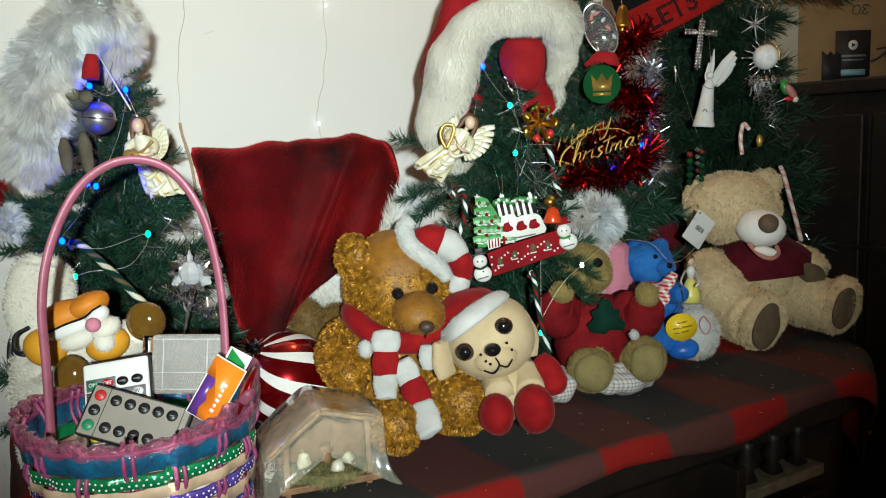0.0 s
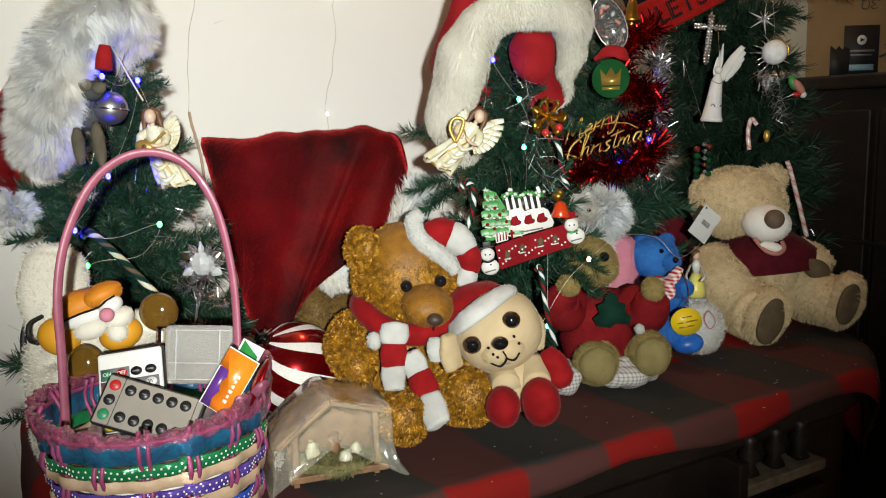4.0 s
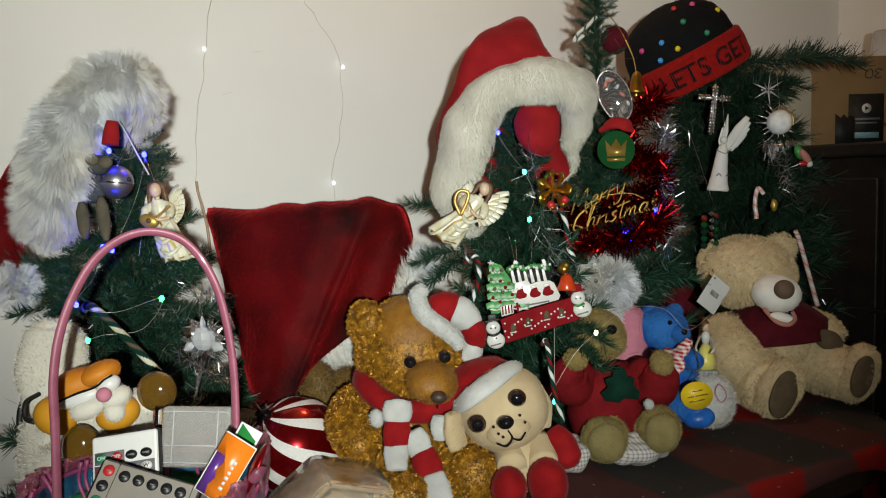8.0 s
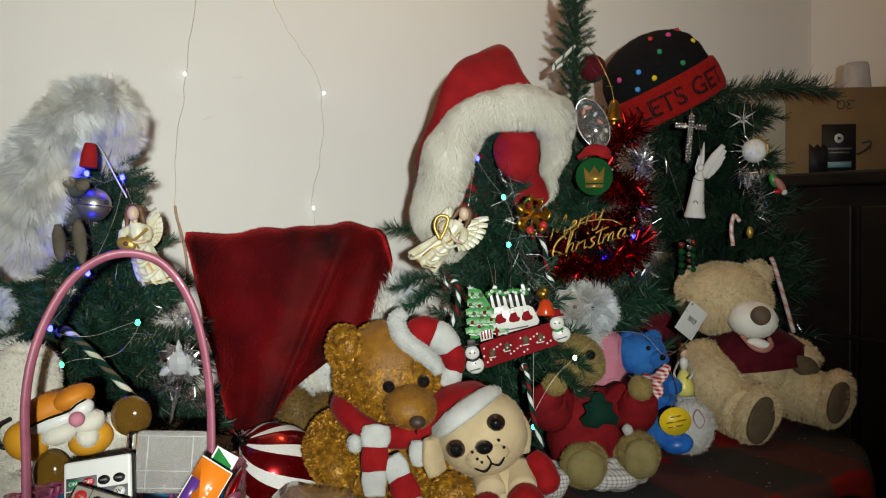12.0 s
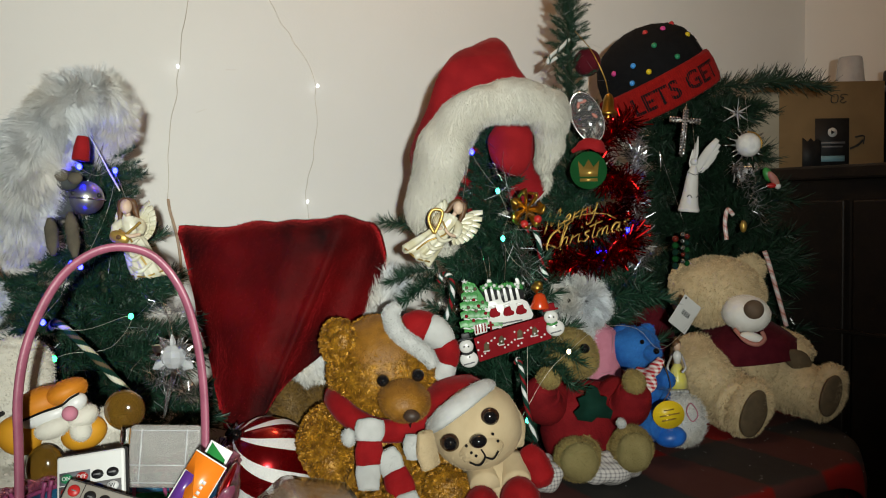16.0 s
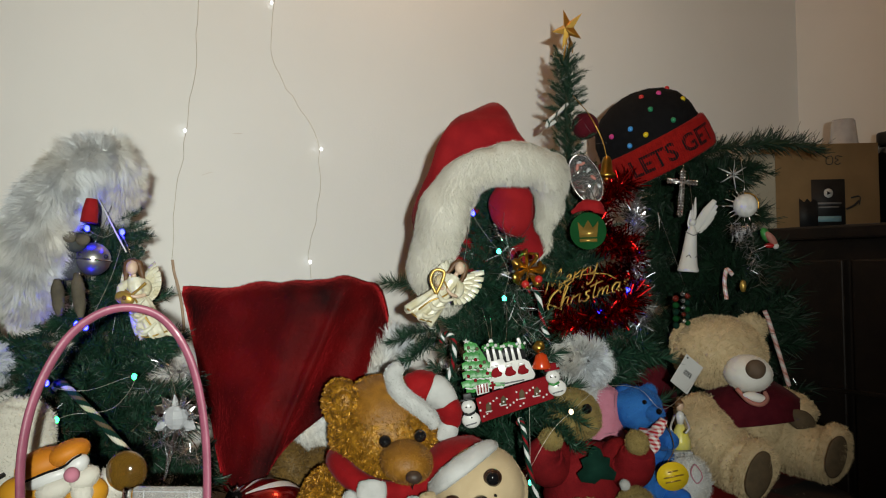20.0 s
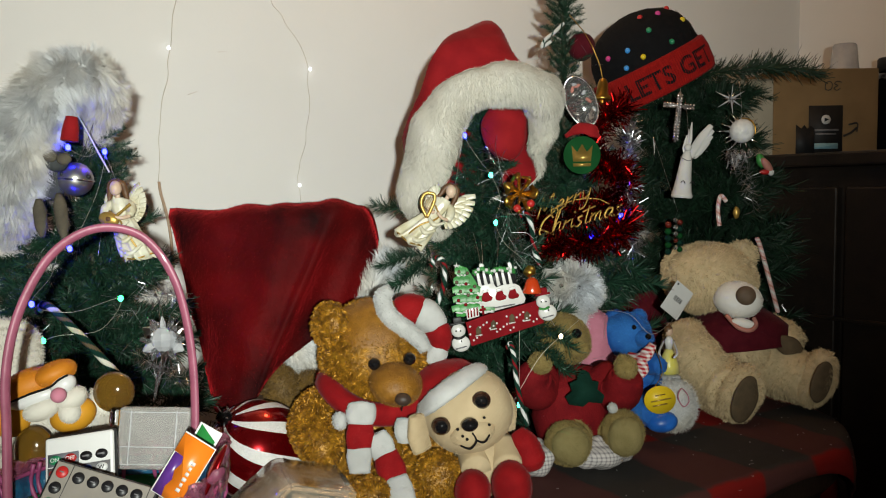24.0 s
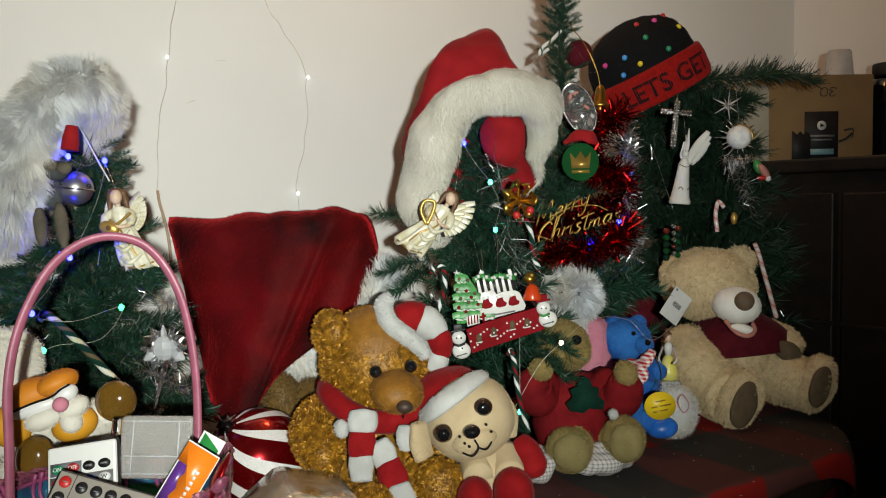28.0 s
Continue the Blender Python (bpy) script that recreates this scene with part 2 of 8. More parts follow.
M = dict(
    grey_check=checks("pale_grey_check", (0.55, 0.52, 0.50), (0.22, 0.20, 0.21), 0.0042, 0.3),
    wall=mat("white_wall_paint", (0.87, 0.86, 0.835), (0.83, 0.82, 0.795), rough=0.75, scale=3, bump=0.10, bscale=260),
    ceiling=mat("ceiling_paint", (0.75, 0.74, 0.72), rough=0.8, scale=4, bump=0.1),
    floor=mat("floor_boards", (0.16, 0.10, 0.06), (0.11, 0.07, 0.04), rough=0.5, scale=9, bump=0.1),
    darkwood=mat("dark_stained_wood", (0.018, 0.012, 0.009), (0.010, 0.007, 0.0055), rough=0.5, scale=25, bump=0.2, bscale=200),
    palewood=mat("pale_worn_wood", (0.25, 0.21, 0.15), (0.15, 0.12, 0.085), rough=0.6, scale=60, bump=0.3),
    roofwood=mat("bare_thin_wood", (0.30, 0.165, 0.085), (0.20, 0.105, 0.055), rough=0.6, scale=90, bump=0.3),
    plaid=plaid(),
    # per_piece swings the strand colour, painting in the sparkle of the nap
    gold_plush=mat("golden_crushed_plush", (0.50, 0.24, 0.022), (0.20, 0.085, 0.006), rough=0.36, metal=0.3, scale=130, bump=0.9, bscale=420, sheen=0.1, per_piece=0.5),
    gold_nap=mat("short_golden_nap", (0.26, 0.115, 0.013), (0.185, 0.077, 0.007), rough=0.5, scale=110, bump=0.8, bscale=600, sheen=0.1),
    olive_nap=mat("sheared_olive_nap", (0.24, 0.195, 0.085), (0.20, 0.16, 0.066), rough=0.9, scale=70, bump=0.4, bscale=900),
    brown_plush=mat("dark_gold_plush", (0.17, 0.095, 0.02), (0.10, 0.055, 0.012), rough=0.6, scale=120, bump=0.7, sheen=0.3),
    cream_plush=mat("cream_plush", (0.48, 0.375, 0.235), (0.43, 0.33, 0.20), rough=0.85, scale=45, bump=0.4, bscale=900, sheen=0.25),
    white_plush=mat("white_plush", (0.47, 0.47, 0.46), (0.39, 0.39, 0.38), rough=0.9, scale=50, bump=0.4, bscale=700, sheen=0.3),
    hat_fur=mat("long_white_fur", (0.60, 0.63, 0.67), (0.66, 0.62, 0.54), rough=0.9, scale=14, bump=0.3, bscale=700, sheen=0.2, per_piece=0.22),
    grey_fur=mat("greyish_long_fur", (0.60, 0.63, 0.67), (0.66, 0.62, 0.55), rough=0.9, scale=11, bump=0.3, bscale=700, sheen=0.2, per_piece=0.08),
    gold_glitter=mat("dull_gold_glitter", (0.52, 0.33, 0.085), (0.34, 0.20, 0.045), rough=0.38, metal=0.8, scale=500, bump=0.6, bscale=1500),
    ivory_plush=mat("ivory_plush", (0.63, 0.605, 0.54), (0.58, 0.55, 0.48), rough=0.9, scale=30, bump=0.2, bscale=500, sheen=0.3),
    red_plush=mat("red_plush", (0.25, 0.006, 0.008), (0.18, 0.004, 0.006), rough=0.85, scale=60, bump=0.4, bscale=800, sheen=0.4),
    # near-black blotches put the shade of pile brushed away into the colour
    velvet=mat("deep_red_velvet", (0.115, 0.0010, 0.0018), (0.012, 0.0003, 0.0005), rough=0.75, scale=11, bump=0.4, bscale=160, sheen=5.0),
    felt=mat("bright_red_felt", (0.27, 0.010, 0.013), (0.21, 0.007, 0.010), rough=0.85, scale=40, bump=0.3, bscale=700, sheen=0.25),
    tan_plush=mat("beige_curly_plush", (0.66, 0.52, 0.32), (0.55, 0.43, 0.255), rough=0.9, scale=110, bump=0.6, bscale=500, sheen=0.3, per_piece=0.12),
    sole=mat("brown_sole_felt", (0.12, 0.085, 0.05), (0.09, 0.065, 0.04), rough=0.9, scale=80),
    olive_plush=mat("olive_tan_plush", (0.27, 0.20, 0.075), (0.21, 0.15, 0.052), rough=0.9, scale=100, bump=0.6, bscale=600, sheen=0.3),
    jumper=mat("dull_red_knit", (0.19, 0.008, 0.011), (0.13, 0.005, 0.008), rough=0.9, scale=50, bump=0.8, bscale=420),
    dark_nose=mat("dark_brown_nose", (0.05, 0.028, 0.018), (0.035, 0.02, 0.013), rough=0.5, scale=60),
    maroon=mat("maroon_knit", (0.085, 0.006, 0.012), (0.06, 0.004, 0.009), rough=0.9, scale=70, bump=0.5, bscale=900, sheen=0.2),
    green_cloth=mat("dark_green_felt", (0.004, 0.030, 0.020), (0.003, 0.022, 0.014), rough=0.9, scale=90),
    blue_plush=mat("bright_blue_plush", (0.010, 0.075, 0.33), (0.03, 0.17, 0.50), rough=0.8, scale=34, bump=0.4, sheen=0.4, per_piece=0.25),
    satin_blue=mat("blue_satin", (0.02, 0.16, 0.62), (0.01, 0.1, 0.42), rough=0.35, scale=50, sheen=0.2),
    pink_plush=mat("pink_plush", (0.52, 0.20, 0.27), (0.45, 0.16, 0.22), rough=0.9, scale=50, sheen=0.4),
    orange_plastic=mat("orange_vinyl", (0.56, 0.20, 0.012), (0.49, 0.165, 0.009), rough=0.6, scale=30, bump=0.03),
    yellow_vinyl=mat("amber_vinyl", (0.62, 0.29, 0.018), (0.54, 0.24, 0.013), rough=0.6, scale=30, bump=0.03),
    amber=mat("brown_amber_plastic", (0.27, 0.145, 0.022), (0.17, 0.088, 0.014), rough=0.10, scale=24, bump=0.03, coat=0.6, trans=0.5),
    black_gloss=mat("black_gloss_plastic", (0.006, 0.006, 0.007), rough=0.08, scale=30, bump=0.0, coat=0.5),
    black_matte=mat("black_matte_plastic", (0.012, 0.012, 0.013), rough=0.55, scale=60, bump=0.1),
    brown_gloss=mat("brown_eye_plastic", (0.035, 0.012, 0.006), (0.02, 0.007, 0.004), rough=0.06, bump=0.0, coat=0.6),
    black_thread=mat("black_thread", (0.01, 0.009, 0.009), rough=0.8, bump=0.2),
    white_plastic=mat("white_plastic", (0.66, 0.66, 0.65), (0.62, 0.62, 0.61), rough=0.35, scale=40, bump=0.02),
    grey_plastic=mat("grey_bronze_panel", (0.24, 0.215, 0.185), (0.21, 0.19, 0.165), rough=0.45, scale=60, bump=0.05),
    pink_plastic=mat("pink_bent_cane", (0.28, 0.078, 0.125), (0.23, 0.06, 0.10), rough=0.42, scale=80, bump=0.15, coat=0.2),
    pink_wrap=mat("pink_ruffled_ribbon", (0.52, 0.17, 0.27), (0.36, 0.09, 0.17), rough=0.14, scale=130, bump=0.9, bscale=170, coat=1.0, trans=0.7, ior=1.25),
    teal=mat("teal_satin_ribbon", (0.008, 0.085, 0.16), (0.014, 0.045, 0.10), rough=0.2, scale=130, bump=0.5, bscale=260, coat=0.3),
    green_ribbon=mat("green_satin_ribbon", (0.01, 0.22, 0.085), (0.008, 0.15, 0.05), rough=0.22, metal=0.3, scale=110, bump=0.25, bscale=200),
    purple_ribbon=mat("purple_satin_ribbon", (0.13, 0.08, 0.42), (0.08, 0.04, 0.28), rough=0.22, metal=0.3, scale=110, bump=0.25, bscale=200),
    blue_ribbon=mat("blue_satin_ribbon", (0.03, 0.07, 0.42), (0.02, 0.05, 0.32), rough=0.3, scale=60, bump=0.1),
    cane=mat("natural_cane_strip", (0.50, 0.36, 0.25), (0.43, 0.29, 0.19), rough=0.55, scale=120, bump=0.25),
    magenta_stake=mat("magenta_stake", (0.24, 0.045, 0.12), (0.18, 0.03, 0.09), rough=0.5, scale=90, bump=0.2),
    clear=mat("clear_plastic", (0.93, 0.94, 0.94), (0.9, 0.91, 0.91), rough=0.12, trans=1.0, bump=0.15, bscale=60, ior=1.35),
    film=mat("crinkled_clear_film", (0.80, 0.79, 0.68), (0.66, 0.66, 0.54), rough=0.10, trans=0.80, bump=0.7, bscale=90, ior=1.2, coat=1.0),
    case=mat("milky_clear_plastic", (0.82, 0.80, 0.77), (0.68, 0.66, 0.63), rough=0.16, trans=0.72, bump=0.2, bscale=90, ior=1.3, coat=0.5),
    crystal=mat("clear_crystal", (0.95, 0.96, 0.98), (0.9, 0.92, 0.95), rough=0.03, trans=0.95, bump=0.0, ior=1.55, coat=0.5),
    frost=mat("frosted_glass_white", (0.75, 0.76, 0.78), (0.55, 0.57, 0.60), rough=0.12, trans=0.42, bump=0.1, coat=0.4),
    pearl=mat("pearly_white_glass", (0.86, 0.85, 0.82), (0.62, 0.62, 0.62), rough=0.12, scale=60, bump=0.25, bscale=90, coat=1.0),
    silver=mat("silver_foil", (0.80, 0.80, 0.82), (0.6, 0.6, 0.62), rough=0.16, metal=1.0, bump=0.05),
    satin_silver=mat("brushed_silver", (0.50, 0.48, 0.46), (0.36, 0.35, 0.34), rough=0.34, metal=0.92, bump=0.08),
    gold=mat("gold_foil", (0.66, 0.40, 0.09), (0.45, 0.25, 0.045), rough=0.32, metal=1.0, bump=0.15),
    gold_paint=mat("dull_gold_paint", (0.52, 0.34, 0.09), (0.42, 0.26, 0.06), rough=0.35, metal=0.6, bump=0.1),
    resin=mat("ivory_painted_resin", (0.66, 0.64, 0.53), (0.52, 0.47, 0.31), rough=0.32, scale=70, bump=0.25, bscale=300, coat=0.4),
    porcelain=mat("white_porcelain", (0.64, 0.63, 0.61), (0.57, 0.56, 0.535), rough=0.25, scale=30, bump=0.02, coat=0.3),
    doll_face=mat("pale_painted_resin", (0.60, 0.44, 0.33), (0.55, 0.39, 0.28), rough=0.4, scale=60, bump=0.03),
    hair=mat("brown_painted_hair", (0.12, 0.055, 0.022), rough=0.5, scale=200, bump=0.3),
    red_gloss=mat("red_gloss_glass", (0.32, 0.005, 0.009), (0.25, 0.004, 0.007), rough=0.2, metal=0.8, bump=0.0, coat=0.7),
    glitter=mat("white_glitter", (0.78, 0.76, 0.74), (0.62, 0.60, 0.59), rough=0.5, scale=700, bump=0.8, bscale=1500),
    red_foil=mat("red_foil_tinsel", (0.40, 0.008, 0.008), (0.20, 0.004, 0.004), rough=0.2, metal=1.0, bump=0.0, per_piece=0.55),
    silver_foil=mat("silver_tinsel_strands", (0.62, 0.63, 0.66), (0.42, 0.42, 0.45), rough=0.32, metal=1.0, bump=0.0, per_piece=0.4),
    needle=mat("green_pvc_needles", (0.011, 0.048, 0.025), (0.007, 0.032, 0.017), rough=0.5, scale=25, bump=0.0, per_piece=0.45),
    needle_d=mat("deep_green_pvc_needles", (0.007, 0.030, 0.013), (0.005, 0.021, 0.010), rough=0.6, scale=25, bump=0.0, per_piece=0.45),
    twig=mat("green_wire_stem", (0.03, 0.045, 0.02), (0.04, 0.03, 0.015), rough=0.7, scale=90),
    wire=mat("copper_fairy_wire", (0.66, 0.61, 0.54), (0.50, 0.45, 0.38), rough=0.35, metal=0.4, bump=0.0),
    paper=mat("white_card", (0.62, 0.62, 0.61), (0.57, 0.57, 0.56), rough=0.6, scale=40, bump=0.03),
    ink=mat("black_ink", (0.02, 0.02, 0.022), rough=0.5, bump=0.0),
    grey_ink=mat("grey_ink", (0.18, 0.18, 0.19), rough=0.5, bump=0.0),
    orange_card=mat("orange_card", (0.80, 0.20, 0.015), rough=0.3, bump=0.02, coat=0.3),
    purple_card=mat("purple_card", (0.10, 0.03, 0.22), rough=0.3, bump=0.02, coat=0.3),
    green_card=mat("green_card", (0.02, 0.22, 0.05), rough=0.3, bump=0.02, coat=0.3),
    carton=mat("brown_corrugated_card", (0.25, 0.16, 0.078), (0.21, 0.135, 0.066), rough=0.8, scale=14, bump=0.15, bscale=180),
    offwhite=mat("off_white_card", (0.36, 0.33, 0.26), (0.31, 0.285, 0.22), rough=0.7, scale=14, bump=0.1, bscale=180),
    muzzle=mat("bright_white_plush", (0.80, 0.78, 0.74), (0.74, 0.72, 0.67), rough=0.9, scale=60, bump=0.3, bscale=800),
    tape=mat("black_printed_tape", (0.012, 0.013, 0.015), rough=0.62, scale=40, bump=0.05),
    cyan_print=mat("pale_blue_print", (0.22, 0.42, 0.50), rough=0.4, bump=0.0),
    sign_red=mat("red_painted_resin", (0.21, 0.005, 0.010), (0.16, 0.004, 0.007), rough=0.8, scale=60, bump=0.06),
    sign_green=mat("green_painted_resin", (0.05, 0.27, 0.06), (0.03, 0.18, 0.04), rough=0.4, scale=90, bump=0.06),
    disc_green=mat("green_enamel", (0.003, 0.060, 0.014), (0.003, 0.048, 0.011), rough=0.8, scale=40, bump=0.02),
    knit_black=mat("black_knit", (0.004, 0.004, 0.005), (0.007, 0.007, 0.008), rough=0.95, scale=120, bump=0.9, bscale=700),
    knit_red=mat("red_knit", (0.29, 0.008, 0.006), (0.23, 0.006, 0.005), rough=0.9, scale=120, bump=0.9, bscale=700, sheen=0.2),
    nose=mat("brown_nose_felt", (0.13, 0.085, 0.055), (0.10, 0.065, 0.04), rough=0.7, scale=60),
    lip=mat("pink_lip_cloth", (0.50, 0.20, 0.16), rough=0.6, bump=0.1),
    pale_pink=mat("pale_pink_plastic", (0.62, 0.42, 0.40), (0.52, 0.33, 0.32), rough=0.35, bump=0.02),
    brown_red=mat("dull_red_glass", (0.14, 0.012, 0.008), (0.08, 0.008, 0.005), rough=0.25, bump=0.02, coat=0.5),
    skin=mat("plain_doll_vinyl", (0.62, 0.42, 0.30), rough=0.4, bump=0.02),
    yellow=mat("yellow_gloss", (0.74, 0.52, 0.02), (0.70, 0.48, 0.02), rough=0.35, bump=0.02, coat=0.2),
    grey_cloth=mat("grey_mouse_cloth", (0.06, 0.065, 0.065), (0.04, 0.043, 0.043), rough=0.9, scale=90),
    tan_cloth=mat("tan_felt", (0.11, 0.095, 0.07), (0.075, 0.065, 0.05), rough=0.9, scale=90),
    moss=mat("straw_and_moss", (0.24, 0.20, 0.09), (0.10, 0.11, 0.05), rough=0.9, scale=160, bump=0.8),
    gingham_red=checks("red_gingham", (0.70, 0.66, 0.64), (0.42, 0.02, 0.03), 0.0045, 0.5),
    led_blue=mat("blue_led", (0.0003, 0.0024, 1.0), rough=0.3, emit=200, bump=0),
    led_green=mat("green_led", (0.01, 1.0, 0.16), rough=0.3, emit=16, bump=0),
    led_white=mat("white_led", (0.85, 0.92, 1.0), rough=0.3, emit=4, bump=0),
    led_cyan=mat("cyan_led", (0.02, 1.0, 0.45), rough=0.3, emit=16, bump=0),
    led_warm=mat("warm_led", (1.0, 0.75, 0.45), rough=0.3, emit=6, bump=0),
)
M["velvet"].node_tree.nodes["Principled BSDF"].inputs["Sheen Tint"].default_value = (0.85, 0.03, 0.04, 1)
for key, c in dict(k_red=(0.50, 0.02, 0.02), k_green=(0.02, 0.24, 0.11), k_blue=(0.02, 0.06, 0.42), k_black=(0.012, 0.012, 0.014),
                   k_white=(0.65, 0.65, 0.65), k_grey=(0.20, 0.21, 0.24), k_navy=(0.02, 0.03, 0.10), k_yellow=(0.75, 0.55, 0.02),
                   k_pink=(0.65, 0.05, 0.25), k_sky=(0.05, 0.3, 0.75)).items():
    M[key] = mat(key.replace("k_", "") + "_rubber", c, rough=0.4, scale=60, bump=0.03)

# ---- building helpers ----
FACE = -31.0          # the things on the chest look this way, in degrees about z
ORIGIN = {}
RNG = np.random.default_rng(7)


def turn(rx=0, ry=0, rz=FACE):
    return Euler([radians(a) for a in (rx, ry, rz)]).to_matrix()


def thing(name, at, label, category, group="", kind=""):
    """A thing: an Empty at its base, under which its parts go. Parts are given in world metres."""
    ob = new(name)
    ob.location = at
    ob.empty_display_size = 0.02
    ORIGIN[ob] = Vector(at)
    return tagged(ob, label, category, group, kind)


def fur(bm, count, length, width, comb=(0, 0, 0), mess=0.5, curl=0.0, tuft=0.0, cell=0.008, clump=0.0):
    """Strands over a mesh: positions and faces. tuft: how far they lean together, clump: how far their tips meet in locks of about cell metres."""
    bm.verts.ensure_lookup_table()
    tris = bm.calc_loop_triangles()
    co = np.array([[l.vert.co[:] for l in t] for t in tris])
    no = np.array([[l.vert.normal[:] for l in t] for t in tris])
    area = np.linalg.norm(np.cross(co[:, 1] - co[:, 0], co[:, 2] - co[:, 0]), axis=1)
    pick = RNG.choice(len(co), count, p=area / area.sum())
    w = RNG.dirichlet((1, 1, 1), count)[:, :, None]
    p, n = (co[pick] * w).sum(1), (no[pick] * w).sum(1)
    n /= np.linalg.norm(n, axis=1, keepdims=True) + 1e-9
    d = 0.7 * n + np.array(comb) + mess * RNG.normal(size=(count, 3))
    if tuft:
        k = np.floor(p / cell)
        lock = np.stack([np.sin(k @ np.array(q)) for q in ((12.9, 78.2, 37.7), (39.3, 11.1, 83.1), (73.2, 52.2, 9.1))], 1)
        d = d * (1 - tuft) + tuft * (0.7 * n + np.array(comb) + 0.9 * lock)
    d /= np.linalg.norm(d, axis=1, keepdims=True) + 1e-9
    inward = (d * n).sum(1, keepdims=True)
    d = np.where(inward < 0.15, d + n * (0.3 - inward), d)
    side = np.cross(d, n + 0.3 * RNG.normal(size=(count, 3)))
    side /= np.linalg.norm(side, axis=1, keepdims=True) + 1e-9
    ln = length * RNG.uniform(0.5, 1.15, (count, 1))
    bend = np.array(comb) * 0.4 * ln + curl * ln * RNG.normal(size=(count, 3))
    base = p - n * 0.12 * ln
    mid = p + d * 0.55 * ln
    tip = p + d * ln + bend
    if clump:
        warp = p + 0.5 * cell * np.sin(p[:, [1, 2, 0]] * (2.3 / cell))
        ids, back_to, n_in = np.unique(np.floor(warp / cell), axis=0, return_inverse=True, return_counts=True)
        back_to = back_to.reshape(-1)
        pm, nm = np.zeros((len(ids), 3)), np.zeros((len(ids), 3))
        np.add.at(pm, back_to, p)
        np.add.at(nm, back_to, n)
        pm /= n_in[:, None]
        nm /= np.linalg.norm(nm, axis=1, keepdims=True) + 1e-9
        ld = 0.7 * nm + np.array(comb) + 0.35 * RNG.normal(size=nm.shape)
        ld /= np.linalg.norm(ld, axis=1, keepdims=True) + 1e-9
        lock_tip = pm + ld * length * RNG.uniform(0.75, 1.2, (len(ids), 1))
        lock_tip = lock_tip[back_to] + 0.06 * length * RNG.normal(size=p.shape)
        tip = tip * (1 - clump) + lock_tip * clump
        mid = mid * (1 - 0.6 * clump) + (p + lock_tip) * 0.3 * clump
    v = np.stack([base - side * width, base + side * width, mid + side * width * 0.7, mid - side * width * 0.7, tip], 1).reshape(-1, 3)
    k = np.arange(count)[:, None] * 5
    return v, (k + np.array([0, 1, 2, 3])).tolist() + (k + np.array([3, 2, 4])).tolist()


def finish(name, v, faces, material):
    me = bpy.data.meshes.new(name)
    me.from_pydata(v, [], faces)
    me.polygons.foreach_set("use_smooth", [True] * len(me.polygons))
    me.materials.append(material)
    return me


def part(name, bm, material, parent, label="", strands=None, smooth=True):
    """Links a bmesh, given in world metres, as one mesh under a thing or a part."""
    o = ORIGIN[parent]
    bm.normal_update()
    material = M[material] if isinstance(material, str) else material
    if strands:
        sv, sf = fur(bm, **strands)
        bm.verts.index_update()
        v = np.array([x.co[:] for x in bm.verts])
        f = [[x.index for x in q.verts] for q in bm.faces]
        off = len(v)
        me = finish(name, (np.concatenate([v, sv]) - np.array(o)).tolist(), f + [[i + off for i in q] for q in sf], material)
    else:
        bmesh.ops.translate(bm, verts=bm.verts, vec=-o)
        me = bpy.data.meshes.new(name)
        bm.to_mesh(me)
        me.polygons.foreach_set("use_smooth", [smooth] * len(me.polygons))
        me.materials.append(material)
    bm.free()
    ob = new(name, me)
    ob.parent = parent
    ORIGIN[ob] = o
    return tagged(ob, label) if label else ob


def join(*bms):
    out = bms[0]
    for b in bms[1:]:
        me = bpy.data.meshes.new("join")
        b.to_mesh(me)
        out.from_mesh(me)
        bpy.data.meshes.remove(me)
        b.free()
    return out


def wobble(bm, amount, scale, seed=0.0):
    bm.normal_update()
    for v in bm.verts:
        v.co += v.normal * amount * noise.noise(v.co * scale + Vector((seed, seed, seed)))
    return bm


def ball(c, r, rot=None, seg=28, ring=18, lump=0.0, square=1.0):
    """An ellipsoid; square below 1 makes it boxier; lump: uneven stuffing."""
    bm = bmesh.new()
    bmesh.ops.create_uvsphere(bm, u_segments=seg, v_segments=ring, radius=1.0)
    r = (r, r, r) if isinstance(r, (int, float)) else r
    m = turn(*rot) if rot else turn()
    for v in bm.verts:
        if square != 1.0:
            v.co = Vector([math.copysign(abs(k) ** square, k) for k in v.co])
        v.co = Vector(c) + m @ Vector((v.co.x * r[0], v.co.y * r[1], v.co.z * r[2]))
    if lump:
        wobble(bm, lump, 45.0, c[0] * 31 + c[2] * 17)
    return bm


def smooth_line(points, steps=6):
    """Points on a smooth curve through the given ones."""
    p = [Vector(q) for q in points]
    if len(p) < 3:
        return [p[0].lerp(p[1], i / steps) for i in range(steps + 1)]
    p = [p[0] * 2 - p[1]] + p + [p[-1] * 2 - p[-2]]
    out = []
    for i in range(1, len(p) - 2):
        a, b, c, d = p[i - 1 : i + 3]
        for s in range(steps):
            t = s / steps
            out.append(0.5 * (2 * b + (c - a) * t + (2 * a - 5 * b + 4 * c - d) * t * t + (3 * b - a - 3 * c + d) * t**3))
    return out + [p[-2]]


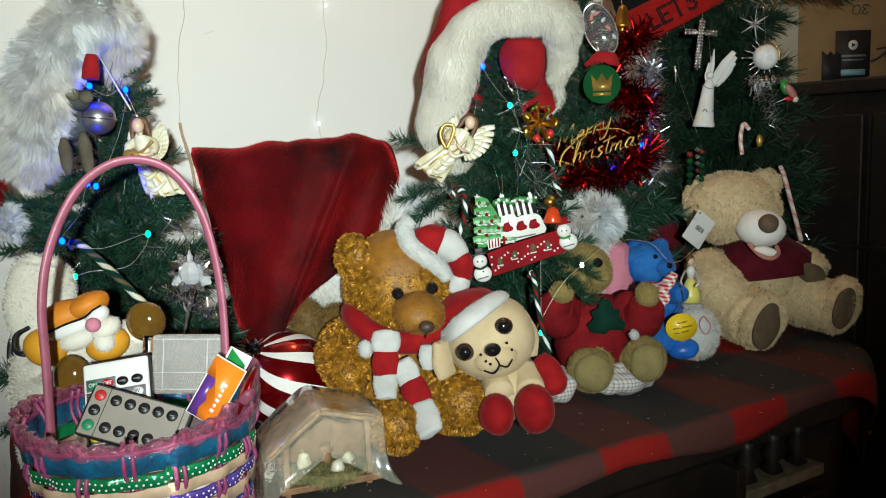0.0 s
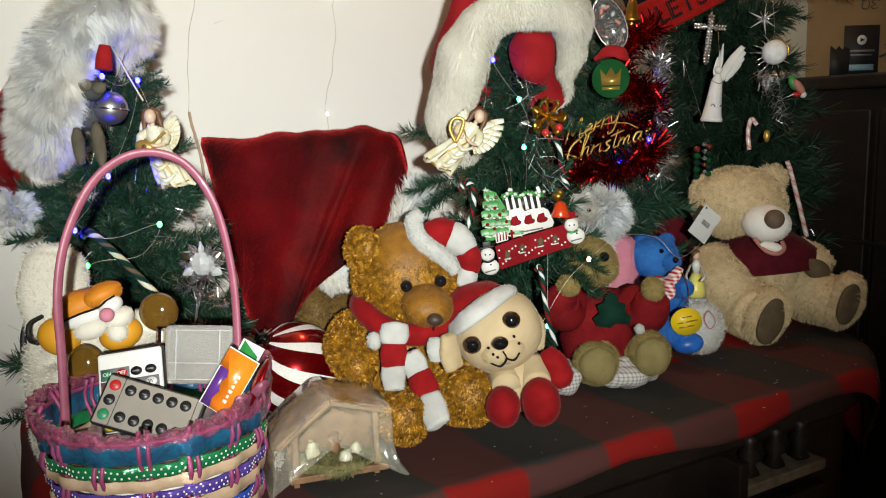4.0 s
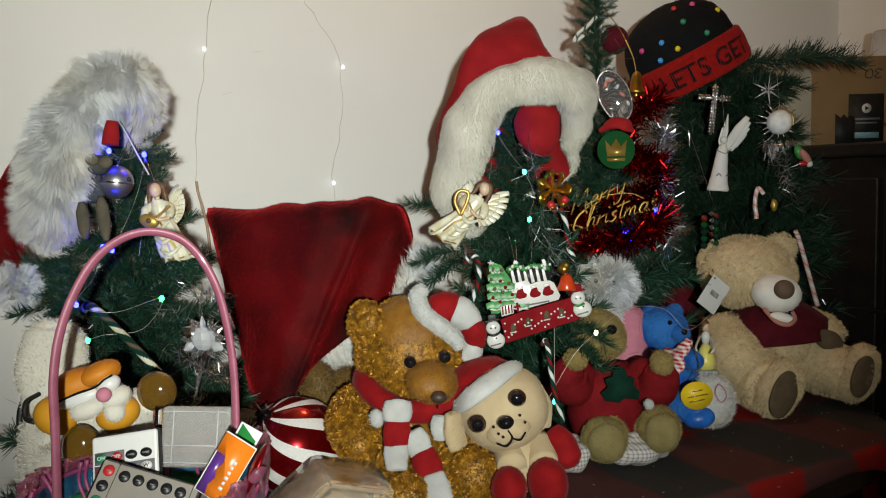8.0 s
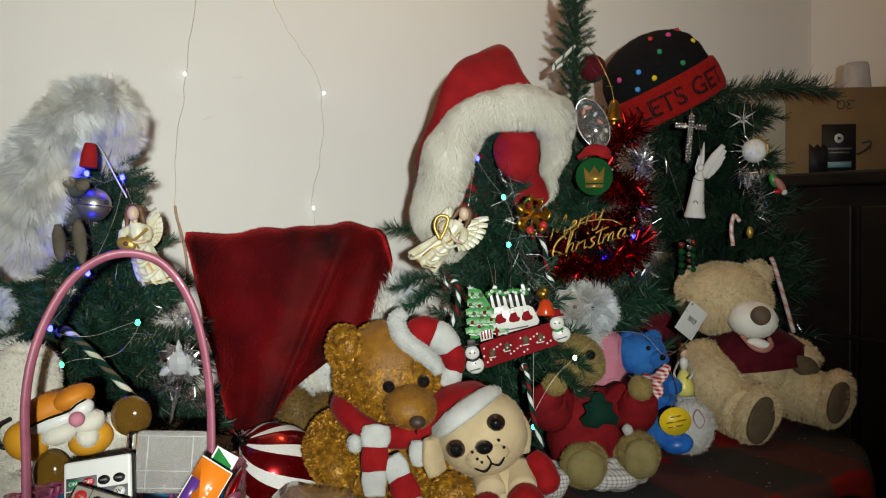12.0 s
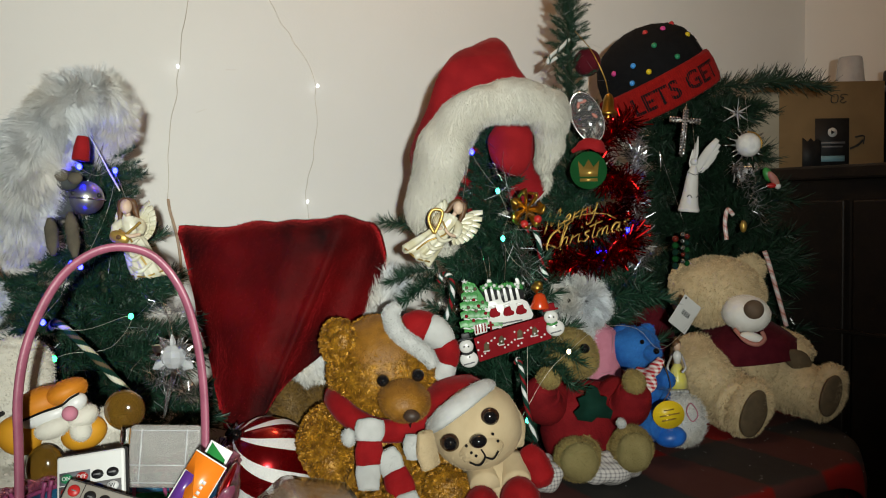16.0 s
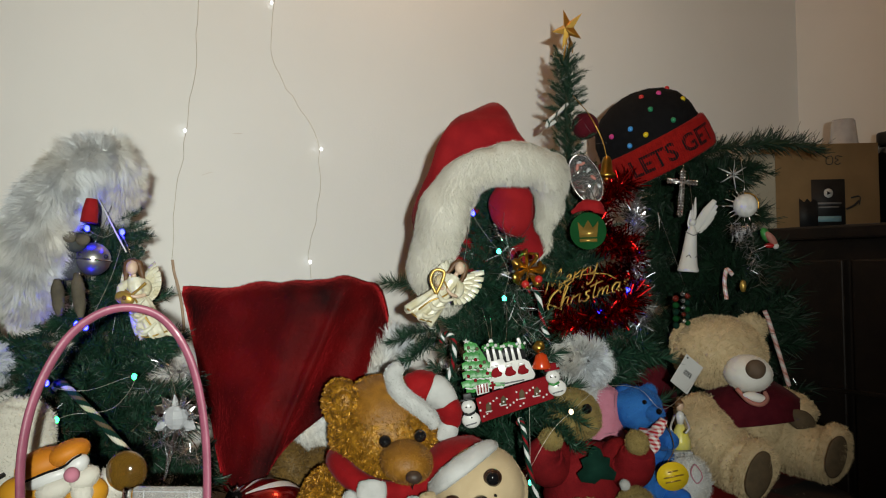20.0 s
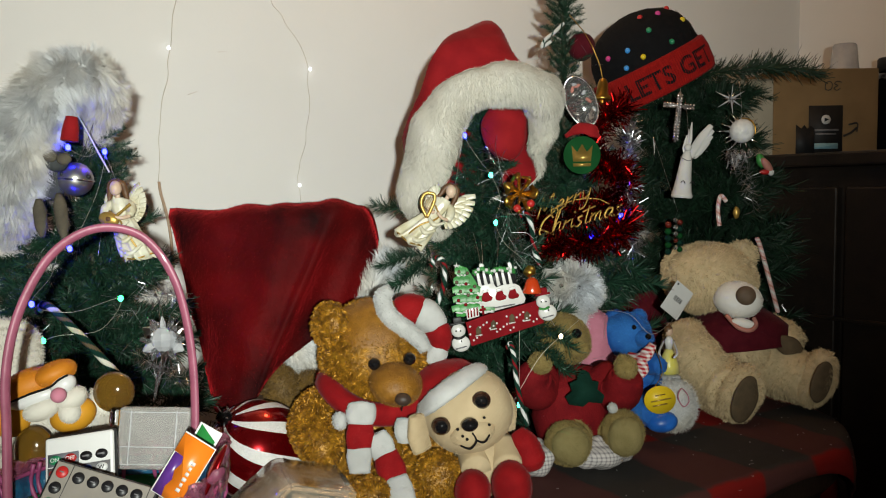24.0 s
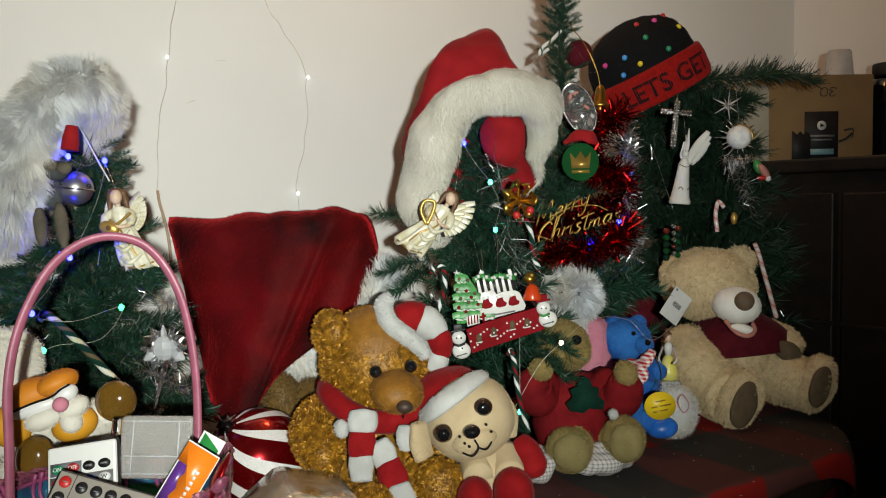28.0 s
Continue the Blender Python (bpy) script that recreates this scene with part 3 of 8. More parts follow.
def tube(points, r, seg=10, steps=6, flat=1.0, closed=False):
    """A tube along a smooth curve. r: one radius, or a list of them from start to end."""
    if closed:
        pts = smooth_line(list(points[-2:]) + list(points) + list(points[:2]), steps)
        pts = pts[2 * steps : -(2 * steps)]
    else:
        pts = smooth_line(points, steps)
    n = len(pts)
    radii = [r] * n if isinstance(r, (int, float)) else list(np.interp(np.linspace(0, 1, n), np.linspace(0, 1, len(r)), r))
    bm = bmesh.new()
    rings, ref = [], Vector((0.31, 0.17, 0.94))
    for i, p in enumerate(pts):
        if closed:
            ahead = pts[(i + 1) % n] - pts[i - 1]
        else:
            ahead = pts[min(i + 1, n - 1)] - pts[max(i - 1, 0)]
        ahead.normalize()
        u = ref - ahead * ref.dot(ahead)
        u.normalize()
        ref = u
        w = ahead.cross(u)
        rings.append([bm.verts.new(p + (u * math.cos(a) + w * math.sin(a) * flat) * radii[i]) for a in [2 * math.pi * k / seg for k in range(seg)]])
    for i in range(n if closed else n - 1):
        a, b = rings[i], rings[(i + 1) % n]
        for k in range(seg):
            bm.faces.new((a[k], a[(k + 1) % seg], b[(k + 1) % seg], b[k]))
    if not closed:
        bm.faces.new(rings[0][::-1])
        bm.faces.new(rings[-1])
    return bm


def rbox(c, size, rot=(0, 0, 0), bevel=0.002, seg=2):
    bm = bmesh.new()
    bmesh.ops.create_cube(bm, size=1.0)
    for v in bm.verts:
        v.co = Vector((v.co.x * size[0], v.co.y * size[1], v.co.z * size[2]))
    if bevel:
        bmesh.ops.bevel(bm, geom=bm.edges[:], offset=min(bevel, min(size) * 0.49), segments=seg, profile=0.5, affect="EDGES")
    m = turn(*rot)
    for v in bm.verts:
        v.co = Vector(c) + m @ v.co
    return bm


def lathe(profile, c, rot=(0, 0, 0), seg=28, squash=(1, 1)):
    """A turned shape: (radius, height) from bottom to top."""
    bm = bmesh.new()
    m = turn(*rot)
    rings = []
    for r, z in profile:
        rings.append([bm.verts.new(Vector(c) + m @ Vector((r * math.cos(a) * squash[0], r * math.sin(a) * squash[1], z))) for a in [2 * math.pi * k / seg for k in range(seg)]])
    for a, b in zip(rings, rings[1:]):
        for k in range(seg):
            bm.faces.new((a[k], a[(k + 1) % seg], b[(k + 1) % seg], b[k]))
    bm.faces.new(rings[0][::-1])
    bm.faces.new(rings[-1])
    bmesh.ops.remove_doubles(bm, verts=bm.verts, dist=1e-6)
    return bm


def plate(outline, thick, c, rot=(0, 0, FACE), bevel=0.0):
    """A flat piece: its outline in (right, up) metres, thick along its depth."""
    bm = bmesh.new()
    m = turn(*rot)
    front = [bm.verts.new((x, -thick / 2, z)) for x, z in outline]
    back = [bm.verts.new((x, thick / 2, z)) for x, z in outline]
    n = len(outline)
    bm.faces.new(front)
    bm.faces.new(back[::-1])
    for i in range(n):
        bm.faces.new((front[(i + 1) % n], front[i], back[i], back[(i + 1) % n]))
    bmesh.ops.recalc_face_normals(bm, faces=bm.faces)
    if bevel:
        bmesh.ops.bevel(bm, geom=bm.edges[:], offset=bevel, segments=2, profile=0.5, affect="EDGES")
    for v in bm.verts:
        v.co = Vector(c) + m @ v.co
    return bm


def disc(rx, rz, n=24, dx=0.0, dz=0.0):
    return [(dx + rx * math.cos(2 * math.pi * k / n), dz + rz * math.sin(2 * math.pi * k / n)) for k in range(n)]


def loft(rings, closed=True, cap=False):
    bm = bmesh.new()
    vs = [[bm.verts.new(p) for p in ring] for ring in rings]
    n = len(vs[0])
    for a, b in zip(vs, vs[1:]):
        for k in range(n if closed else n - 1):
            bm.faces.new((a[k], a[(k + 1) % n], b[(k + 1) % n], b[k]))
    if cap:
        bm.faces.new(vs[-1])
    bmesh.ops.remove_doubles(bm, verts=bm.verts, dist=1e-6)
    return bm


def text(body, size, thick, c, rot=(0, 0, FACE), bend=None, shear=0.0, bold=0.0):
    """Raised letters, centred on c, reading left to right and standing up; bend: round a drum of that radius."""
    cu = bpy.data.curves.new("letters", "FONT")
    cu.body, cu.size, cu.extrude, cu.align_x, cu.align_y, cu.shear, cu.offset = body, size, thick / 2, "CENTER", "CENTER", shear, bold
    cu.resolution_u = 4
    ob = bpy.data.objects.new("letters", cu)
    me = bpy.data.meshes.new_from_object(ob)
    bm = bmesh.new()
    bm.from_mesh(me)
    bpy.data.objects.remove(ob)
    bpy.data.curves.remove(cu)
    bpy.data.meshes.remove(me)
    m = turn(*rot)
    if bend:
        bmesh.ops.subdivide_edges(bm, edges=[e for e in bm.edges if e.calc_length() > size * 0.25], cuts=3)
    for v in bm.verts:
        x, z, y = v.co.x, v.co.y, -v.co.z
        if bend:
            a = x / bend
            x, y = (bend - y) * math.sin(a), -(bend - y) * math.cos(a)
        v.co = Vector(c) + m @ Vector((x, y, z))
    return bm


def multi(name, pieces, parent, label=""):
    """One mesh of several pieces, each with its own material."""
    me = bpy.data.meshes.new(name)
    v, f, mi, keys = [], [], [], []
    for bm, m in pieces:
        if m not in keys:
            keys.append(m)
            me.materials.append(M[m])
        bm.verts.index_update()
        off = len(v)
        v += [x.co - ORIGIN[parent] for x in bm.verts]
        for q in bm.faces:
            f.append([x.index + off for x in q.verts])
            mi.append(keys.index(m))
        bm.free()
    me.from_pydata(v, [], f)
    me.polygons.foreach_set("material_index", mi)
    me.polygons.foreach_set("use_smooth", [True] * len(f))
    ob = new(name, me)
    ob.parent = parent
    ORIGIN[ob] = ORIGIN[parent]
    return tagged(ob, label) if label else ob


def blob(parent, name, c, r, material, rot=None, strands=None, label="", lump=0.0015, square=1.0, seg=28):
    return part(name, ball(c, r, rot, seg=seg, ring=max(10, seg * 2 // 3), lump=lump, square=square), material, parent, label, strands)


def short(n, length=0.004, width=0.0003, **more):
    return dict(count=n, length=length, width=width, **more)

# ---- the room: walls, floor, ceiling ----
WALL_Y, SIDE_X, TOP = 1.12, 1.77, 0.95


def setting(name, bm, material, label, category, smooth=False):
    """One piece of the setting, as a mesh at top level."""
    me = bpy.data.meshes.new(name)
    bm.to_mesh(me)
    bm.free()
    me.polygons.foreach_set("use_smooth", [smooth] * len(me.polygons))
    me.materials.append(M[material])
    ob = new(name, me)
    ORIGIN[ob] = Vector((0, 0, 0))
    return tagged(ob, label, category, kind="structure")


setting("floor", rbox((0.2, -0.4, -0.05), (3.48, 3.24, 0.1), bevel=0), "floor", "brown floorboards of the dim room", "floor")
setting("ceiling", rbox((0.2, -0.4, 2.45), (3.48, 3.24, 0.1), bevel=0), "ceiling", "plain white painted ceiling", "ceiling")
back = setting("wall_north", rbox((0.2, WALL_Y + 0.06, 1.2), (3.28, 0.12, 2.4), bevel=0), "wall", "off-white painted plaster wall behind the trees", "wall")
setting("wall_east", rbox((SIDE_X + 0.05, -0.36, 1.2), (0.1, 2.98, 2.4), bevel=0), "wall", "off-white painted plaster side wall", "wall")
setting("wall_west", rbox((-1.45, -0.4, 1.2), (0.1, 2.9, 2.4), bevel=0), "wall", "plain painted wall of the room", "wall")
setting("wall_south", rbox((0.2, -1.9, 1.2), (3.28, 0.1, 2.4), bevel=0), "wall", "plain painted wall of the room", "wall")
# pencil-thin scuffs on the plaster
for i, (p, q) in enumerate((((0.4044, 1.116, 1.47), (0.4185, 1.116, 1.471)), ((0.3593, 1.116, 1.407), (0.3723, 1.116, 1.412)))):
    part("scuff", tube([p, q], 0.00016, seg=5, steps=2), "cane", back)

# ---- chest of dark wood under a check fleece throw ----
X0, X1, Y0, Y1 = 0.075, 1.10, 0.515, 0.945
CR = 0.18             # the free front corner of the chest is rounded off
chest = thing("chest", (0.58, 0.8, 0.0), "dark carved wooden chest standing near the wall", "chest")


def chest_slab(inset, z0, z1, bevel=0.004):
    """A slab of the chest's plan, its free front corner rounded."""
    x0, x1, y0, y1, r = X0 + inset, X1 - inset, Y0 + inset, Y1 - inset, CR - inset
    plan = [(x0, y1), (x0, y0)] + [(x1 - r + r * math.sin(a), y0 + r - r * math.cos(a)) for a in [math.pi / 2 * k / 14 for k in range(15)]] + [(x1, y1)]
    rings = []
    for z, k in ((z0, bevel), (z0 + bevel, 0), (z1 - bevel, 0), (z1, bevel)):
        rings.append([Vector((x + k * (0.58 - x) / 0.6, y + k * (0.8 - y) / 0.4, z)) for x, y in plan])
    bm = loft(rings, cap=True)
    bm.faces.new(list(bm.verts)[: len(plan)][::-1])
    bmesh.ops.recalc_face_normals(bm, faces=bm.faces)
    return bm


part("body", chest_slab(0.02, 0.03, 0.89), "darkwood", chest, smooth=False)
part("top", chest_slab(0.0, 0.89, 0.946, 0.008), "darkwood", chest, smooth=False)
part("plinth", chest_slab(0.01, 0.0, 0.03), "darkwood", chest, smooth=False)
for k in range(3):
    x = 0.066 + k * 0.36 + (0.03 if k == 0 else 0)
    part("panel", rbox((x + (0.13 if k == 0 else 0), Y0 + 0.014, 0.55), (0.26 if k else 0.04, 0.02, 0.52), bevel=0.006), "darkwood", chest, smooth=False)
    part("ledge", rbox((x + 0.02 + (0.09 if k == 0 else 0), Y0 + 0.002, 0.850), (0.145 if k else 0.05, 0.038, 0.013), bevel=0.002), "palewood", chest, "pale worn wooden ledge", smooth=False)
    if k:
        part("stile", rbox((x - 0.060, Y0 + 0.000, 0.845), (0.014, 0.048, 0.09), bevel=0.002), "darkwood", chest, smooth=False)
    for j in range(3 if k else 0):
        part("carving", lathe([(0.003, 0), (0.012, 0.006), (0.007, 0.016), (0.012, 0.027), (0.006, 0.040), (0.009, 0.047), (0.002, 0.052)],
                              (x - 0.024 + j * 0.044, Y0 + 0.000, 0.8555)), "darkwood", chest)

# the throw: lies on top, falls over the front and both ends with soft folds
def throw_point(u, v):
    x, y, z = u, v, TOP + 0.0015
    lip = 0.012
    fall_f = max(0.0, Y0 - 0.006 - v)
    fall_r = max(0.0, u - X1 - 0.004)
    fall_l = max(0.0, X0 - 0.004 - u)
    z += 0.0016 * noise.noise(Vector((u * 14, v * 14, 0.3)))
    cx, cy = X1 - CR, Y0 + CR
    if u > cx and v < cy:
        d = math.hypot(u - cx, v - cy)
        fall = max(0.0, d - CR - 0.005)
        if fall > 0:
            out = CR + 0.005 + lip * (1 - math.exp(-fall / lip)) + abs(0.012 * min(1, fall / 0.06) * noise.noise(Vector((u * 13, v * 13 + 4, 1.7))))
            return Vector((cx + (u - cx) / d * out, cy + (v - cy) / d * out, z - fall + lip * (1 - math.exp(-fall / lip)) * 0.6))
        return Vector((x, y, z))
    fall = fall_f + fall_r + fall_l
    if fall > 0:
        fold = 0.010 * min(1, fall / 0.06) * noise.noise(Vector((u * 13, v * 13 + 4, 1.7)))
        drop = fall - lip * (1 - math.exp(-fall / lip)) * 0.6
        if fall_f > 0:
            y = Y0 - 0.006 - lip * (1 - math.exp(-fall_f / lip)) - abs(fold)
        if fall_r > 0:
            x = X1 + 0.004 + lip * (1 - math.exp(-fall_r / lip)) + abs(fold)
        if fall_l > 0:
            x = X0 - 0.004 - lip * (1 - math.exp(-fall_l / lip)) - abs(fold)
        z -= drop
    return Vector((x, y, z))


us = list(np.linspace(X0 - 0.16, X1 + 0.13, 124))
rows_ = []
for j, s in enumerate(np.linspace(0, 1, 70)):
    row = []
    for u in us:
        hem = Y0 - 0.040 - 0.008 * math.sin(u * 19.0 + 0.8) - 0.008 * noise.noise(Vector((u * 7, 0, 0)))
        row.append(throw_point(u, 0.940 + (hem - 0.940) * s))
    rows_.append(row)
throw_bm = loft(rows_, closed=False)
cloth = thing("throw_blanket", (0.58, 0.8, TOP), "black and red check fleece throw laid over the chest", "blanket")
cloth_ob = part("cloth", throw_bm, "plaid", cloth)
thick = cloth_ob.modifiers.new("thickness", "SOLIDIFY")
thick.thickness, thick.offset = 0.003, 1.0

lint = thing("lint", (0.6, 0.6, TOP + 0.004), "pale specks of lint on the dark fleece", "lint", kind="stuff")
specks = bmesh.new()
for k in range(80):
    u, v = RNG.uniform(0.3, X1), RNG.uniform(Y0 - 0.03, 0.68)
    p = throw_point(u, v) + Vector((0, -0.0036 if v < Y0 - 0.006 else 0, 0.0040))
    a = RNG.uniform(0, 3.1)
    d = Vector((math.cos(a), math.sin(a), 0)) * RNG.uniform(0.0005, 0.0016)
    w = Vector((-d.y, d.x, 0)).normalized() * 0.0004
    q = [specks.verts.new(p + o) for o in (-d - w, d - w, d + w, -d + w)]
    specks.faces.new(q)
part("specks", specks, "paper", lint)

# ---- tall dark cabinet in the corner with cartons on it ----
cab = thing("cabinet", (1.6, 0.8, 0.0), "tall black-brown wooden cabinet in the corner", "cabinet")
CT = 1.323
part("body", rbox((1.567, 0.76, CT / 2 - 0.012), (0.39, 0.70, CT - 0.025), bevel=0.004), "darkwood", cab, smooth=False)
part("top", rbox((1.559, 0.76, CT - 0.012), (0.414, 0.716, 0.024), bevel=0.004), "darkwood", cab, smooth=False)
for y in (0.585, 0.925):
    d = part("door", rbox((1.365, y, CT / 2 + 0.0), (0.02, 0.325, CT - 0.12), bevel=0.003), "darkwood", cab, smooth=False)
    part("handle", lathe([(0.004, 0), (0.004, 0.012), (0.009, 0.018), (0.008, 0.024), (0.0, 0.026)], (1.356, y + (0.14 if y < 0.7 else -0.14), 0.72), (0, -90, 0)), "satin_silver", d)
part("rail", rbox((1.354, 0.76, 1.037), (0.012, 0.69, 0.008), bevel=0.002), "darkwood", cab, smooth=False)

BR = -31.0
bx = (1.505, 0.871, 1.407)
carton = thing("carton", (bx[0], bx[1], CT), "brown cardboard carton with black printed tape on the cabinet", "box")
W2, H2 = 0.2053, 0.1655
part("body", rbox((bx[0] + 0.05, bx[1] + 0.085, CT + H2 / 2 + 0.001), (W2, 0.16, H2), (0, 0, BR), bevel=0.002), "carton", carton, smooth=False)
def on_box(px, pz, out=0.003):
    m = turn(0, 0, BR)
    return Vector((bx[0] + 0.05, bx[1] + 0.085, CT + 0.001)) + m @ Vector((px, -0.08 - out, pz))
part("tape", plate([(-0.033, 0), (0.033, 0), (0.033, 0.094), (-0.033, 0.094)], 0.001, on_box(0.0, 0.001, 0.001), (0, 0, BR)), "tape", carton)
part("tape_flap", plate([(-0.022, 0), (0.014, 0), (0.014, 0.05), (0.006, 0.056), (0.0, 0.05), (-0.006, 0.057), (-0.012, 0.05), (-0.022, 0.058)], 0.0012, on_box(-0.036, 0.001, 0.002), (0, 0, BR)), "tape", carton)
part("mark", plate(disc(0.009, 0.009), 0.0006, on_box(0.0, 0.068, 0.0022), (0, 0, BR)), "paper", carton)
part("mark", plate([(-0.003, -0.004), (0.005, 0), (-0.003, 0.004)], 0.0006, on_box(0.0, 0.068, 0.0028), (0, 0, BR)), "tape", carton)
part("print_bar", plate([(-0.025, 0), (0.025, 0), (0.025, 0.004), (-0.025, 0.004)], 0.0006, on_box(0.0, 0.046, 0.0022), (0, 0, BR)), "grey_ink", carton)
part("print_bar", plate([(-0.02, 0), (0.02, 0), (0.02, 0.003), (-0.02, 0.003)], 0.0006, on_box(0.0, 0.039, 0.0022), (0, 0, BR)), "grey_ink", carton)
part("print_bar", plate([(-0.024, 0), (0.024, 0), (0.024, 0.011), (-0.024, 0.011)], 0.0006, on_box(0.0, 0.012, 0.0022), (0, 0, BR)), "cyan_print", carton)
part("arrow", join(tube([on_box(0.034, 0.036), on_box(0.048, 0.042), on_box(0.060, 0.052)], 0.0022, seg=6, flat=0.4),
                   tube([on_box(0.044, 0.058), on_box(0.061, 0.060), on_box(0.060, 0.044)], 0.0018, seg=6, flat=0.4)), "ink", carton)
# a hand-written 30, upside down
part("marker_writing", tube([on_box(x, z, 0.001) for x, z in ((0.004, 0.124), (-0.002, 0.127), (-0.001, 0.137), (0.006, 0.141), (0.011, 0.137), (0.010, 0.127), (0.004, 0.124))], 0.0008, seg=5, steps=6), "ink", carton)
part("marker_writing", tube([on_box(x, z, 0.001) for x, z in ((0.027, 0.127), (0.020, 0.124), (0.015, 0.128), (0.022, 0.133), (0.016, 0.136), (0.020, 0.141), (0.030, 0.139))], 0.0008, seg=5, steps=6), "ink", carton)
panel = thing("white_carton", (1.422, 0.995, CT), "plain off-white card box beside the carton", "box")
part("body", rbox((1.421, 0.995, CT + 0.0745), (0.066, 0.09, 0.147), (0, 0, BR), bevel=0.002), "offwhite", panel, smooth=False)
part("flap", rbox((1.409, 0.973, CT + 0.1495), (0.062, 0.044, 0.0015), (6, 0, BR), bevel=0.0004), "offwhite", panel, smooth=False)
cp = (1.597, 0.9025)
cup = thing("plastic_cup", (*cp, CT + H2), "clear plastic cup turned upside down on the carton", "cup")
part("wall", lathe([(0.0285, 0), (0.0295, 0.003), (0.027, 0.006), (0.0225, 0.050), (0.020, 0.054), (0.0, 0.054)], (*cp, CT + H2 + 0.002)), "frost", cup)
part("lip", lathe([(0.028, 0), (0.0307, 0.001), (0.0307, 0.003), (0.028, 0.004)], (*cp, CT + H2 + 0.0018)), "frost", cup)
jar = thing("dark_jar", (1.668, 0.842, CT), "tall dark glass jar standing beside the carton", "jar")
part("body", lathe([(0.030, 0), (0.035, 0.004), (0.036, 0.13), (0.031, 0.155), (0.026, 0.165), (0, 0.165)], (1.668, 0.842, CT + 0.001)), "black_gloss", jar)
part("lid", lathe([(0.029, 0), (0.030, 0.002), (0.030, 0.022), (0.028, 0.025), (0, 0.025)], (1.668, 0.842, CT + 0.167)), "black_matte", jar)

# ---- fairy light wires hanging on the wall ----
def light_string(name, pts, bulbs, label, radius=0.00045):
    st = thing(name, pts[-1], label, "fairy lights", "fairy lights")
    bent = [Vector(pts[0])]
    for a, b in zip(pts, pts[1:]):
        bent += [Vector(a).lerp(Vector(b), 0.45) + Vector((0.0022 * RNG.normal(), 0, 0)), Vector(b)]
    part("wire", tube(bent, radius, seg=6, steps=4), "wire", st)
    for p, m in bulbs:
        part("bulb", ball(p, (0.0022, 0.0022, 0.0028), seg=12, ring=8), m, st)
    return st


W1 = [(0.3651, 1.116, 1.781), (0.3604, 1.116, 1.698), (0.3568, 1.116, 1.632), (0.3544, 1.116, 1.587), (0.3479, 1.116, 1.534), (0.3408, 1.116, 1.493), (0.3338, 1.116, 1.452), (0.3252, 1.116, 1.403), (0.3198, 1.116, 1.362), (0.3176, 1.116, 1.323), (0.3146, 1.116, 1.282), (0.3189, 1.116, 1.264), (0.3253, 1.116, 1.228), (0.3288, 1.116, 1.164)]
light_string("fairy_lights", W1, (((0.3344, 1.11, 1.469), "led_white"),),
             "thin copper wire of fairy lights hanging on the wall")
tail = thing("wire_tail", (0.3243, 1.112, 1.228), "frayed end of tan cord on the wall", "cord")
part("sleeve", tube([(0.3145, 1.112, 1.285), (0.316, 1.11, 1.268), (0.3213, 1.108, 1.244), (0.3257, 1.106, 1.212), (0.3275, 1.104, 1.165)], 0.0021, seg=8), "cane", tail)
W2_ = [(0.4939, 1.116, 1.808), (0.4834, 1.116, 1.737), (0.4714, 1.116, 1.666), (0.4668, 1.116, 1.614), (0.4715, 1.116, 1.58), (0.4861, 1.116, 1.552), (0.5011, 1.116, 1.533), (0.5244, 1.116, 1.499), (0.5422, 1.116, 1.456), (0.5432, 1.116, 1.412), (0.5365, 1.116, 1.363), (0.5253, 1.116, 1.315), (0.5201, 1.116, 1.289), (0.5248, 1.116, 1.245), (0.5254, 1.116, 1.184)]
light_string("fairy_lights", W2_, (((0.5431, 1.11, 1.454), "led_white"), ((0.5209, 1.11, 1.278), "led_white"), ((0.4667, 1.11, 1.672), "led_white")),
             "thin copper wire of fairy lights hanging on the wall")

# ---- golden teddy bear ----
T = TOP + 0.004
GOLD = dict(length=0.0036, width=0.0006, mess=0.4, tuft=0.5, cell=0.0052, clump=0.7, comb=(0, 0, -0.2))
ted = thing("teddy_bear", (0.3862, 0.5898, 0.9653), "golden crushed-plush teddy bear with a striped scarf and hat", "teddy bear")
blob(ted, "body", (0.4076, 0.6792, 1.014), (0.056, 0.05, 0.068), "gold_plush", strands=short(9000, **GOLD))
blob(ted, "head", (0.4159, 0.6658, 1.105), (0.05635, 0.056, 0.05635), "gold_plush", (0, 8, FACE), strands=short(14000, **GOLD))
blob(ted, "forehead", (0.4125, 0.6605, 1.1155), 0.0475, "gold_nap", (0, 8, FACE), strands=short(6000, 0.0016, 0.0003, mess=0.4, comb=(0, 0, 0.3)), label="smooth short-napped brow")
mz = blob(ted, "muzzle", (0.4048, 0.6049, 1.089), (0.02516, 0.036, 0.01969), "gold_nap", (0, 12, FACE), strands=short(3000, 0.0016, 0.0003, mess=0.4, comb=(0, 0, -0.3)))
part("mouth_seam", tube([(0.3935, 0.5705, 1.079), (0.3925, 0.5715, 1.0755), (0.3935, 0.574, 1.072)], 0.0006, seg=5), "black_thread", mz)
blob(mz, "nose", (0.3915, 0.5677, 1.084), (0.007265, 0.006, 0.005708), "dark_nose", (0, 5, FACE), lump=0)
for e in ((0.3864, 0.6119, 1.1085), (0.4139, 0.5941, 1.113)):
    blob(ted, "eye", e, 0.005862, "black_gloss", lump=0, seg=16)
part("ear", join(ball((0.3643, 0.6611, 1.141), (0.01817, 0.012, 0.02202), (0, 8, FACE - 20))), "gold_plush", ted, strands=short(3500, **GOLD))
